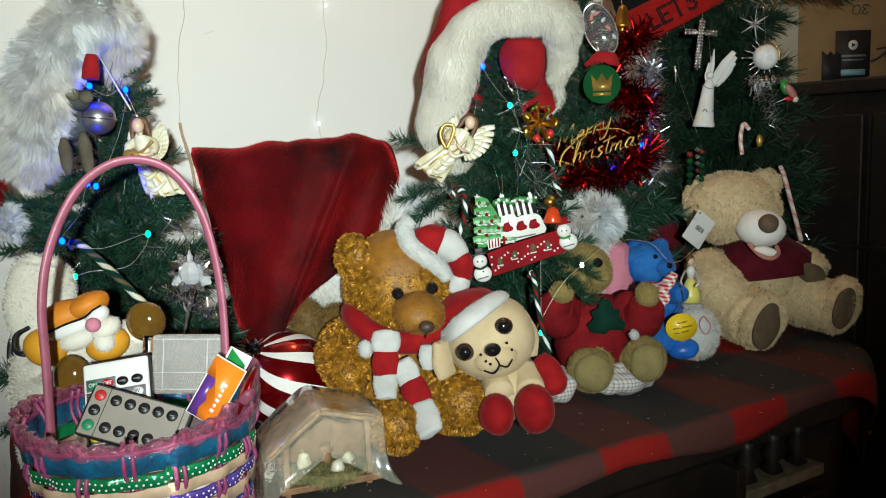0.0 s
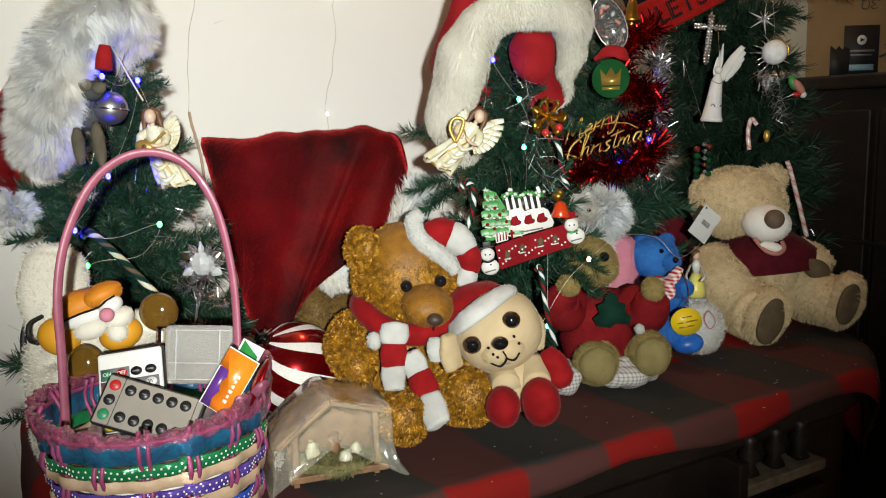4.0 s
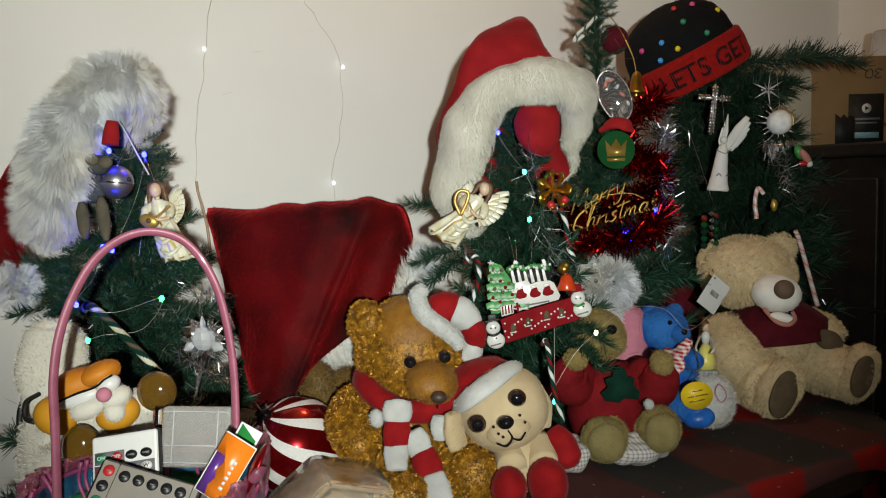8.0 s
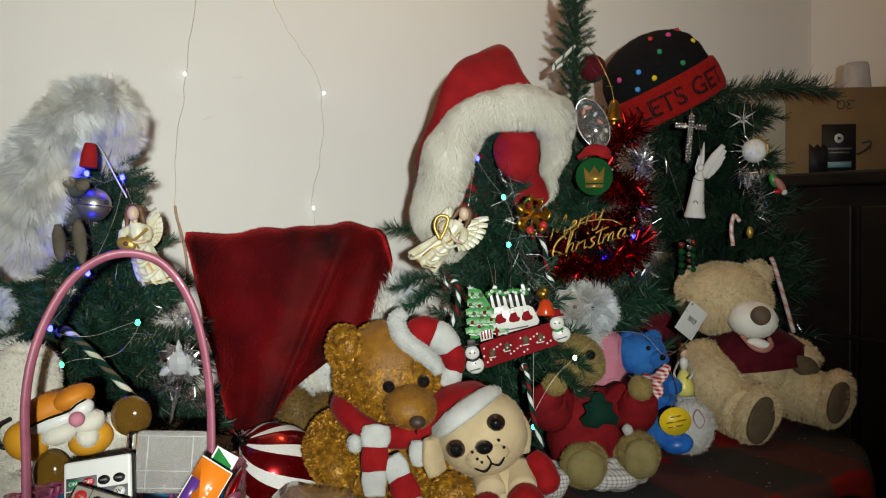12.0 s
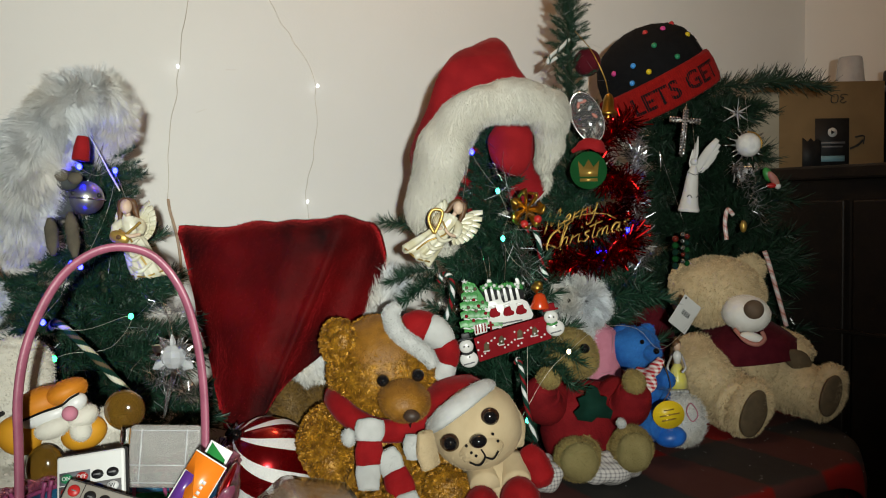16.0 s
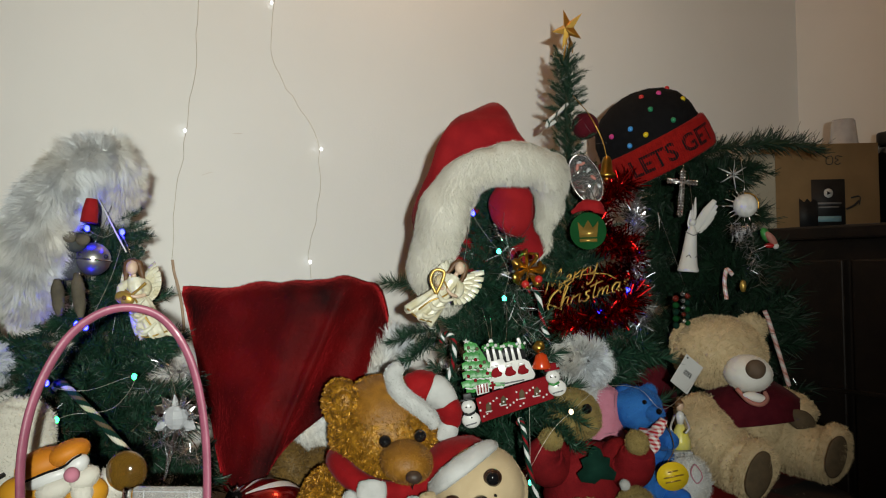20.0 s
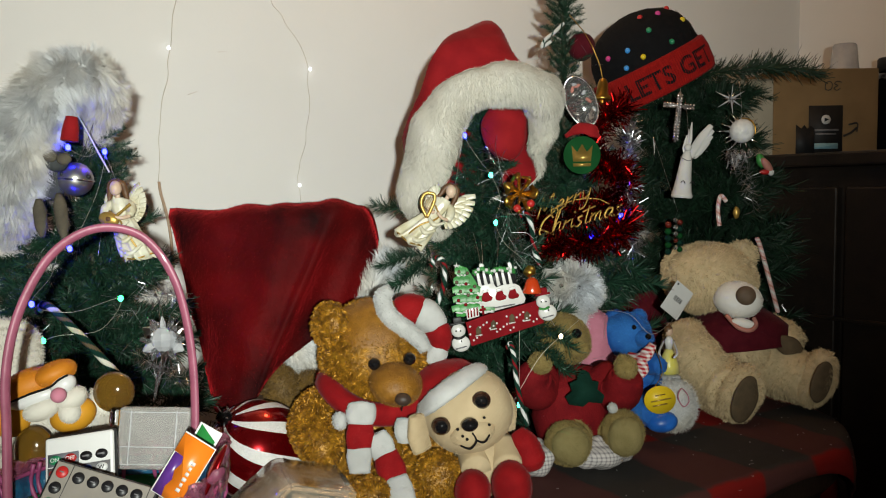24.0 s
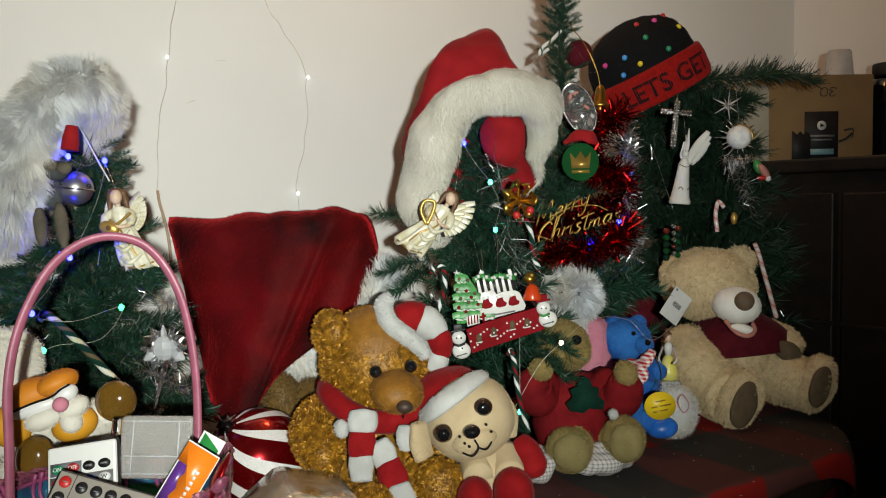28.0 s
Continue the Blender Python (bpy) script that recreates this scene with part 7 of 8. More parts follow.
for y, k in ((-0.004, 0.90), (-0.010, 0.97), (-0.008, 1.0), (0.028, 1.0), (0.062, 1.0), (0.066, 0.95)):
    film.append([on2(p.x * k, y + p.y, 0.001 + (p.z - 0.001) * (0.5 + 0.5 * k)) for p in smooth_line([(x, -0.010 * max(0.0, 1 - z / 0.03) * (1 if y < 0.02 else -1), z) for x, z in gable], 5)])
for y, end in ((-0.006, 0), (0.066, -1)):
    hub = on2(0.0, y, 0.042)
    for k in (0.72, 0.4, 0.06):
        film.insert(0 if end == 0 else len(film), [hub.lerp(p, k) for p in (film[0] if end == 0 else film[-1])])
    if end == 0:
        film[0], film[1], film[2] = [hub.lerp(p, 0.06) for p in film[3]], [hub.lerp(p, 0.4) for p in film[3]], [hub.lerp(p, 0.72) for p in film[3]]
    else:
        film[-3], film[-2], film[-1] = [hub.lerp(p, 0.72) for p in film[-4]], [hub.lerp(p, 0.4) for p in film[-4]], [hub.lerp(p, 0.06) for p in film[-4]]
film_bm = loft(film, closed=False)
bmesh.ops.recalc_face_normals(film_bm, faces=film_bm.faces)
wrap = part("wrap", wobble(wobble(film_bm, 0.0022, 60), 0.0012, 190, 3.0), "film", nb, "crinkled clear plastic wrap")
wrap.visible_shadow = False
cbl = thing("white_cable", (0.2557, 0.6625, 0.955), "coiled white cable beside the basket", "cable")
part("cable", tube([(0.2578, 0.6949, 0.956), (0.2685, 0.6755, 0.957), (0.2592, 0.6447, 0.957), (0.2447, 0.6443, 0.957), (0.2478, 0.666, 0.958), (0.2609, 0.6604, 0.96), (0.2526, 0.6311, 0.957), (0.2426, 0.6263, 0.956)], 0.0017, seg=8), "white_plastic", cbl)


# ---- ornaments ----
def hang(parent, p, q, m="silver", r=0.0004):
    part("string", tube([p, (Vector(p) + Vector(q)) / 2 + Vector((0.001, 0, -0.001)), q], r, seg=5, steps=3), m, parent)


def candy_cane(pts, r, colours, label, turns=9):
    """A bent stick with spiral stripes."""
    cc = thing("candy_cane", pts[-1], label, "candy cane", "candy canes")
    bm = tube(pts, r, seg=16, steps=48)
    line = len(smooth_line(pts, 48))
    me = bpy.data.meshes.new("stick")
    bmesh.ops.translate(bm, verts=bm.verts, vec=-Vector(pts[-1]))
    bm.to_mesh(me)
    bm.free()
    for m in colours:
        me.materials.append(M[m])
    n = (line - 1) * 16
    pattern = [0, 0, 0, 0, 0, 1, 1, 1, 0, 0, 0, 0, 2, 2, 2, 2]
    me.polygons.foreach_set("material_index", [pattern[(f % 16 + round(f // 16 * 16 * turns / line)) % 16] if f < n else 0 for f in range(len(me.polygons))])
    me.polygons.foreach_set("use_smooth", [True] * len(me.polygons))
    ob = new("stick", me)
    ob.parent = cc
    return cc


GREEN = ("green_cloth", "sole", "resin")
DARK = ("green_cloth", "sign_red", "paper")
PINK = ("pale_pink", "lip", "porcelain")
candy_cane([(0.127, 0.7925, 1.16), (0.1317, 0.7792, 1.168), (0.1425, 0.7654, 1.158), (0.1599, 0.7456, 1.136), (0.1818, 0.7219, 1.106)], 0.0036, GREEN, "striped plastic candy cane lying across the tree branches", 4)
candy_cane([(0.4923, 0.6813, 1.187), (0.4963, 0.6803, 1.196), (0.5041, 0.6749, 1.191), (0.5042, 0.6767, 1.166), (0.497, 0.6828, 1.142)], 0.002895, DARK, "striped plastic candy cane hooked on a branch", 4)
candy_cane([(0.6153, 0.6872, 1.236), (0.6201, 0.6858, 1.244), (0.6253, 0.6804, 1.23), (0.6263, 0.6745, 1.198), (0.6302, 0.6695, 1.182)], 0.003097, DARK, "striped plastic candy cane hooked on a branch", 3)
candy_cane([(0.5475, 0.6231, 1.103), (0.5503, 0.6198, 1.107), (0.5499, 0.614, 1.092), (0.5504, 0.6089, 1.063), (0.558, 0.6036, 1.023)], 0.002623, DARK, "striped plastic candy cane hooked on a branch", 4)
candy_cane([(0.7546, 0.7972, 1.463), (0.7448, 0.8031, 1.456), (0.7475, 0.8015, 1.465), (0.7587, 0.7948, 1.475), (0.7692, 0.7885, 1.487)], 0.0024, ("porcelain", "green_cloth", "porcelain"), "thin white striped candy cane near the tree top", 4)
candy_cane([(1.037, 0.7374, 1.245), (1.03, 0.7421, 1.253), (1.026, 0.7436, 1.234), (1.027, 0.7414, 1.209)], 0.003171, PINK, "thin pink striped candy cane on the tree", 5)
candy_cane([(1.09, 0.7239, 1.19), (1.095, 0.7201, 1.173), (1.104, 0.7112, 1.126), (1.113, 0.7021, 1.077)], 0.003394, PINK, "thin pink striped candy cane hanging from the tree", 7)

# jingle bell
jb = thing("jingle_bell", (0.1672, 0.8069, 1.285), "large brushed silver jingle bell", "ornament", "tree ornaments")
part("shell", ball((0.1667, 0.8071, 1.284), 0.01662 * 0.98, (0, 6, FACE), seg=32, ring=20), "satin_silver", jb)
part("seam", lathe([(0.01662, -0.0008), (0.01773, -0.0005), (0.01773, 0.0005), (0.01662, 0.0008)], (0.1666, 0.807, 1.283), (0, 6, 0), seg=36), "silver", jb)
for p in ((0.1539, 0.7991, 1.289), (0.1752, 0.7861, 1.286)):
    part("hole", ball(p, 0.0022, seg=10, ring=8), "ink", jb)
hang(jb, (0.1684, 0.8088, 1.3), (0.1901, 0.838, 1.341))

# mouse in a red hat
mo = thing("mouse_ornament", (0.1473, 0.7865, 1.289), "grey felt mouse ornament with a red hat", "ornament", "tree ornaments")
part("body", tube([(0.1513, 0.819, 1.301), (0.1464, 0.8187, 1.282), (0.1446, 0.817, 1.265)], [0.008549, 0.01389, 0.01069], seg=16), "grey_cloth", mo, strands=short(1500, 0.002, 0.0002))
part("hat", tube([(0.1569, 0.7623, 1.318), (0.1585, 0.7632, 1.329), (0.1601, 0.764, 1.34)], [0.007805, 0.007284, 0.005203], seg=14), "felt", mo)
for p in ((0.142, 0.7771, 1.305), (0.1526, 0.7704, 1.302)):
    blob(mo, "ear", p, (0.006855, 0.004, 0.0058), "tan_cloth", lump=0, seg=14)
blob(mo, "head", (0.1483, 0.7855, 1.3), (0.01069, 0.009, 0.009618), "grey_cloth", lump=0, seg=16)
for a, b in (((0.1314, 0.7861, 1.265), (0.1318, 0.7744, 1.231)), ((0.1475, 0.7774, 1.27), (0.1482, 0.7586, 1.229))):
    part("leg", tube([a, (Vector(a) + Vector(b)) / 2, b], [0.002637, 0.0058, 0.0058, 0.005273, 0.002109], seg=12), "tan_cloth", mo, strands=short(500, 0.0015, 0.0002))


def angel(at, k, lean, rot, label, harp=False, spread=1.0):
    """A robed winged figurine k metres high, one mesh: draped robe, puffed sleeves, feathered wings and an instrument."""
    g = thing("angel_ornament", at, label, "figurine", "tree ornaments")
    m = turn(*rot)
    P = lambda x, y, z: Vector(at) + m @ Vector((x * k, y * k, z * k))
    pieces = []
    # robe: rings with deep folds that open towards the hem
    rings = []
    for s in range(15):
        u = s / 14
        z = 0.24 - 0.74 * u
        r = 0.07 + 0.13 * u ** 0.8 - 0.03 * math.exp(-((u - 0.28) / 0.1) ** 2)
        shift = 0.22 * lean * u ** 1.6
        ring = []
        for q in range(48):
            a = 2 * math.pi * q / 48
            fold = 1 + 0.16 * u * math.sin(9 * a + 3.0 * u) + 0.09 * u * math.sin(5 * a - 4 * u)
            ring.append(P(shift + r * fold * math.cos(a), -0.02 + 0.8 * r * fold * math.sin(a), z + 0.035 * u * math.sin(6 * a)))
        rings.append(ring)
    pieces.append((loft(rings, cap=True), "resin"))
    for q in range(3):
        z = -0.06 - 0.15 * q
        pieces.append((tube([P(-0.12 + 0.06 * lean * q, -0.10, z), P(0.02 + 0.06 * lean * q, -0.20, z - 0.07), P(0.14 + 0.07 * lean * q, -0.15, z + 0.02)], [0.018 * k, 0.034 * k, 0.016 * k], seg=8), "resin"))
    pieces.append((tube([P(-0.09, -0.10, 0.10), P(0.03, -0.15, -0.02), P(0.16 * lean, -0.19, -0.22), P(0.26 * lean, -0.16, -0.40)], 0.012 * k, seg=8), "gold_paint"))
    pieces.append((tube([P(0.20 * lean - 0.19, -0.08, -0.47), P(0.20 * lean, -0.19, -0.50), P(0.20 * lean + 0.19, -0.08, -0.46)], 0.011 * k, seg=6), "gold_paint"))
    # head, hair, face
    pieces.append((ball(P(0, -0.03, 0.36), (0.070 * k, 0.075 * k, 0.090 * k), seg=18, ring=14), "doll_face"))
    pieces.append((tube([P(0, 0, 0.22), P(0, -0.01, 0.30)], 0.032 * k, seg=10, steps=2), "doll_face"))
    for s in (-1, 1):
        pieces.append((wobble(tube([P(0, 0.0, 0.455), P(s * 0.075, 0.01, 0.40), P(s * 0.095, 0.01, 0.29), P(s * 0.12, -0.01, 0.18)], [0.030 * k, 0.042 * k, 0.040 * k, 0.018 * k], seg=10), 0.014 * k, 14 / k, s * 2.0), "hair"))
    pieces.append((ball(P(0, 0.03, 0.39), (0.080 * k, 0.07 * k, 0.085 * k), seg=16, ring=12), "hair"))
    # sleeves and arms
    for s in (-1, 1):
        pieces.append((wobble(tube([P(s * 0.07, 0.0, 0.20), P(s * 0.15, -0.05, 0.12), P(s * 0.15, -0.12, 0.01)], [0.040 * k, 0.062 * k, 0.048 * k], seg=14), 0.016 * k, 12 / k, s), "resin"))
        pieces.append((tube([P(s * 0.15, -0.12, 0.01), P(s * 0.07, -0.19, 0.00), P(s * 0.02 - 0.04, -0.21, 0.03)], [0.026 * k, 0.022 * k, 0.016 * k], seg=8), "doll_face"))
    if harp:
        pieces.append((tube([P(-0.10, -0.20, -0.10), P(-0.26, -0.20, 0.02), P(-0.28, -0.20, 0.16), P(-0.17, -0.20, 0.21), P(-0.12, -0.20, 0.10), P(-0.10, -0.20, -0.10)], 0.022 * k, seg=8), "gold_paint"))
        for q in range(5):
            pieces.append((tube([P(-0.14 - 0.024 * q, -0.20, -0.06 + 0.02 * q), P(-0.15 - 0.024 * q, -0.20, 0.18)], 0.004 * k, seg=4, steps=1), "gold_paint"))
    else:
        pieces.append((ball(P(-0.07, -0.20, 0.00), (0.12 * k, 0.045 * k, 0.085 * k), (rot[0], rot[1] + 25, rot[2]), seg=18, ring=12), "gold_paint"))
        pieces.append((tube([P(0.02, -0.20, 0.03), P(0.10, -0.20, 0.08), P(0.20, -0.19, 0.15)], [0.018 * k, 0.014 * k, 0.020 * k], seg=8), "gold_paint"))
        pieces.append((ball(P(-0.06, -0.245, 0.005), (0.03 * k, 0.01 * k, 0.03 * k), seg=10, ring=6), "hair"))
    # wings: two rows of overlapping feathers fanned from the shoulder
    for s, reach in ((1, 1.0), (-1, 0.62)):
        for row, (n, size) in enumerate(((9, 1.0), (7, 0.68))):
            for q in range(n):
                u = q / (n - 1)
                ang = radians(52 - 95 * u)
                ln = spread * reach * size * (0.42 - 0.20 * u)
                c0 = P(s * 0.06, 0.08 - 0.014 * row, 0.15 - 0.10 * u)
                c1 = P(s * (0.06 + ln * 0.55 * math.cos(ang)), 0.10 - 0.014 * row, 0.17 - 0.10 * u + ln * 0.62 * math.sin(ang))
                c2 = P(s * (0.06 + ln * math.cos(ang)), 0.09 - 0.014 * row, 0.15 - 0.10 * u + ln * math.sin(ang))
                pieces.append((tube([c0, c1, c2], [0.020 * k, 0.050 * k, 0.034 * k], seg=8, flat=0.3, steps=4), "resin"))
    multi("figure", pieces, g)
    hang(g, P(0, 0, 0.47), P(-0.2, 0.2, 0.92))
    return g


angel((0.2008, 0.7748, 1.246), 0.080, 0.8, (0, -6, FACE), "ivory and gold winged figurine playing a lute", spread=0.72)
angel((0.5048, 0.6886, 1.242), 0.080, -0.75, (0, 32, FACE), "ivory and gold winged figurine with a harp", harp=True)

# crystal flower and icicle
cf = thing("crystal_ornament", (0.2206, 0.7044, 1.138), "clear faceted crystal flower ornament with silver spikes", "ornament", "tree ornaments")
cc_ = Vector((0.2193, 0.6992, 1.138))
for q in range(12):
    a = 2 * math.pi * q / 12
    m = turn()
    tipv = cc_ + m @ Vector((math.cos(a), -0.2, math.sin(a))) * 0.0209
    part("petal", tube([cc_ + m @ Vector((math.cos(a), 0, math.sin(a))) * 0.006, cc_ + m @ Vector((math.cos(a), -0.25, math.sin(a))) * 0.014, tipv], [0.003, 0.0045 + 0.001 * (q % 3), 0.001], seg=6, flat=0.5, steps=3), "silver" if q % 4 == 1 else "frost" if q % 2 else "crystal", cf, smooth=False)
part("gem", ball(cc_ - turn() @ Vector((0, 0.004, 0)), (0.0115, 0.006, 0.0115), seg=8, ring=6), "frost", cf, "faceted clear gem", smooth=False)
for q in range(16):
    a = 2 * math.pi * q / 16 + 0.2
    part("spike", tube([cc_ + Vector((0, 0.004, 0)), cc_ + turn() @ Vector((math.cos(a) * 0.030, 0.006, math.sin(a) * 0.030 - 0.006))], [0.0010, 0.0003], seg=5, steps=2), "silver", cf)
hang(cf, (0.2213, 0.7065, 1.154), (0.2198, 0.7353, 1.181))
ic = thing("icicle_ornament", (0.2169, 0.7237, 1.101), "twisted clear icicle ornament", "ornament", "tree ornaments")
part("twist", wobble(tube([(0.2252, 0.717, 1.125), (0.2184, 0.7176, 1.104), (0.2113, 0.7172, 1.077)], [0.0032, 0.0028, 0.0012], seg=6), 0.0012, 260), "crystal", ic)

# family house plaque: painted resin, its pieces set on one board in units of a fifth of a millimetre
fs = thing("house_plaque", (0.5559, 0.6423, 1.1448), "red dotted house plaque with a tree, stockings and snowmen", "ornament", "tree ornaments")
oh = slab_frame((0.5559, 0.6423, 1.1448), (0, -1.2, FACE))
U_ = 0.0002


def h(x, z, out=0.0):
    return oh((x - 330) * U_, (300 - z) * U_, out)


def flat(outline, out, thick=0.0012, bevel=0.0):
    bm = plate([((x - 330) * U_, (300 - z) * U_) for x, z in outline], thick, oh(0, 0, out), (0, -1.2, FACE), bevel=bevel)
    bmesh.ops.recalc_face_normals(bm, faces=bm.faces)
    return bm


def box_at(x, z, w, hh):
    return [(x - w, z + hh), (x + w, z + hh), (x + w, z - hh), (x - w, z - hh)]


part("house", flat([(132, 385), (235, 350), (450, 298), (518, 280), (552, 402), (160, 514)], 0.0, 0.004, 0.0005), "sign_red", fs)
for k in range(26):
    u, v = ((k * 0.381) % 1.0), ((k * 0.737 + 0.1) % 1.0)
    x = 155 + u * 375
    part("dot", ball(h(x, 382 - u * 82 + (0.14 + v * 0.76) * 115, 0.0021), (0.0012, 0.0009, 0.0012), seg=10, ring=6), "paper", fs)
for x, z in ((200, 432), (280, 402), (380, 372), (460, 362)):
    part("window", flat([(x - 14, z + 24), (x + 14, z + 20), (x + 14, z - 14), (x, z - 28), (x - 14, z - 12)], 0.0021, 0.0008), "sole", fs)
    part("window_sill", flat([(x - 18, z + 29), (x + 18, z + 23), (x + 18, z + 17), (x - 18, z + 23)], 0.0026, 0.0012), "porcelain", fs)
part("dark_back", flat([(165, 130), (400, 112), (412, 200), (200, 205)], 0.0010, 0.002), "ink", fs)
part("banner", flat([(190, 196), (285, 176), (300, 200), (330, 190), (400, 184), (425, 198), (456, 268), (446, 290), (275, 330), (232, 342), (212, 300)], 0.0026, 0.003, 0.0006), "porcelain", fs)
for k in range(6):
    x = 203 + k * 33
    part("picket", flat([(x - 7, 122), (x + 7, 120), (x + 22, 190), (x + 4, 194)], 0.0030, 0.0018, 0.0003), "porcelain", fs)
part("lamp_post", flat([(362, 72), (378, 68), (386, 84), (392, 128), (372, 130), (366, 90)], 0.0032, 0.003, 0.0006), "porcelain", fs)
part("garland", tube([h(182, 122, 0.004), h(225, 100, 0.005), h(270, 118, 0.005), h(320, 100, 0.005), h(400, 122, 0.004)], 0.0018, seg=8), "sign_green", fs, strands=short(700, 0.002, 0.0004))
for k in range(17):
    part("snow_tuft", ball(h(180 + k * 14, 106 + 9 * math.sin(k * 1.9), 0.0058), 0.0011 + 0.0005 * (k % 3), seg=8, ring=6), "paper" if k % 3 else "sign_green", fs)
for k, (x, z) in enumerate(((250, 248), (324, 244), (392, 238))):
    part("stocking", flat([(x - 20, z - 20), (x + 8, z - 28), (x + 14, z - 6), (x + 30, z + 4), (x + 24, z + 20), (x - 8, z + 28), (x - 28, z + 22), (x - 30, z + 6)], 0.0048, 0.0024, 0.0007), "sign_red", fs)
    part("cuff", flat([(x - 24, z - 18), (x + 10, z - 28), (x + 7, z - 42), (x - 28, z - 32)], 0.0050, 0.0026, 0.0006), "porcelain", fs)
part("print_bar", flat([(265, 309), (395, 290), (396, 298), (266, 317)], 0.0043, 0.0003), "grey_ink", fs)
# the little tree: five tiers of pointed boughs, each with a snowy edge
tr_ = part("little_tree", flat([(92, 70), (150, 92), (196, 170), (220, 262), (128, 352), (84, 352)], 0.0014, 0.003, 0.0005), "sign_green", fs)
for k in range(5):
    z, w = 112 + k * 50, 24 + k * 11
    x = 112 + k * 6
    for j in range(-1, 2 + k // 2):
        cx = x + j * w * (0.75 if k < 3 else 0.6)
        part("bough", plate([(sx * U_, sz * U_) for sx, sz in ((-w * 0.55, 18), (0, 30), (w * 0.55, 18), (w * 0.42, -14), (w * 0.18, -6), (0, -24), (-w * 0.2, -8), (-w * 0.45, -16))], 0.0022, h(cx, z, 0.0034 + 0.0004 * (4 - k)), (-12, 0, FACE), bevel=0.0004), "sign_green", tr_)
        part("snow", ball(h(cx + 4, z + 16, 0.0050), (w * 0.36 * U_, 0.0010, 5 * U_), (0, 8, FACE), seg=10, ring=6), "paper", tr_)
for x, z in ((105, 110), (150, 118), (92, 165), (140, 175), (186, 190), (110, 215), (150, 235), (200, 250), (98, 262), (135, 285), (165, 210)):
    part("tree_ball", ball(h(x, z, 0.0058), 0.0019, seg=10, ring=8), "nose" if (x + z) % 3 else "sign_red", tr_)
part("tree_star", plate(star(0.0040, 0.0017), 0.0012, h(94, 80, 0.0036), (0, 0, FACE)), "porcelain", tr_)
part("gift", flat([(132, 312), (202, 298), (206, 350), (140, 366)], 0.0046, 0.004, 0.0006), "porcelain", fs)
for k in range(4):
    x = 142 + k * 16
    part("gift_stripe", flat([(x, 312 - k * 3), (x + 7, 310 - k * 3), (x + 9, 354 - k * 3), (x + 2, 356 - k * 3)], 0.0068, 0.0005), "sign_red", fs)
part("gift_bow", join(flat([(208, 312), (240, 306), (242, 318), (209, 325)], 0.0052, 0.002, 0.0004), flat([(218, 296), (230, 294), (233, 342), (221, 344)], 0.0054, 0.002, 0.0004)), "sign_red", fs)
for sx, sz, bx_, bz, cap in ((92, 425, 104, 495, "ink"), (548, 286, 570, 346, "sign_red")):
    sn = part("snowman", join(ball(h(bx_, bz, 0.003), (50 * U_, 0.0042, 45 * U_), (0, 0, FACE), seg=20, ring=12), ball(h(sx, sz, 0.0036), (39 * U_, 0.0042, 38 * U_), (0, 0, FACE), seg=20, ring=12)), "porcelain", fs)
    part("hat", join(flat([(sx - 44, sz - 30), (sx + 36, sz - 42), (sx + 36, sz - 52), (sx - 44, sz - 40)], 0.0058, 0.0040, 0.0006), flat([(sx - 26, sz - 38), (sx + 22, sz - 46), (sx + 16, sz - 78), (sx - 28, sz - 72)], 0.0054, 0.0046, 0.0008)), cap, sn)
    for q in (-13, 11):
        part("eye", ball(h(sx + q, sz - 2, 0.0078), 0.0009, seg=8, ring=6), "ink", sn)
    part("scarf", tube([h(sx - 24, sz + 34, 0.006), h(sx + 2, sz + 38, 0.0082), h(sx + 30, sz + 28, 0.006)], 0.0013, seg=6, steps=3), "ink" if cap == "ink" else "sign_green", sn)
    part("button", ball(h(bx_ + 2, bz - 16, 0.0072), 0.0010, seg=8, ring=6), "ink", sn)
    part("name_bar", flat([(bx_ - 30, bz + 22), (bx_ + 28, bz + 8), (bx_ + 29, bz + 15), (bx_ - 29, bz + 29)], 0.0074, 0.0003), "grey_ink", sn)
hang(fs, h(222, 78), (0.5447, 0.6790, 1.222))
hang(fs, h(232, 78), (0.5520, 0.6751, 1.215))
hang(fs, h(308, 82), (0.5684, 0.6659, 1.223))
part("hook", lathe([(0.0012, -0.001), (0.0026, -0.001), (0.0026, 0.001), (0.0012, 0.001)], h(226, 84, 0.002), (90, 0, FACE), seg=14), "porcelain", fs)

# gold bow with berries, red bell beside the plaque
gb = thing("gold_bow", (0.5998, 0.6661, 1.265), "crinkled gold foil bow with red berries", "ornament", "tree ornaments")
for k in range(7):
    a = k * 0.9
    part("loop", wobble(tube([(0.5996, 0.6659, 1.264), Vector((0.5965, 0.6618, 1.263)) + turn() @ Vector((0.015 * math.cos(a), -0.006, 0.020 * math.sin(a))), Vector((0.5934, 0.6578, 1.263)) + turn() @ Vector((0.014 * math.cos(a + 0.5), 0.004, 0.018 * math.sin(a + 0.5)))], [0.002, 0.006, 0.003], seg=8, flat=0.35), 0.002, 200), "gold", gb)
for p in ((0.589, 0.6577, 1.247), (0.6023, 0.6507, 1.252)):
    part("berry", ball(p, 0.0045, seg=14, ring=10), "k_red", gb)
part("beaded_cord", join(*[ball(Vector((0.5717, 0.6908, 1.315)).lerp(Vector((0.5777, 0.6841, 1.296)), k / 9) + Vector((0, 0, 0.002 * math.sin(k))), 0.0016, seg=8, ring=6) for k in range(10)]), "silver", gb)
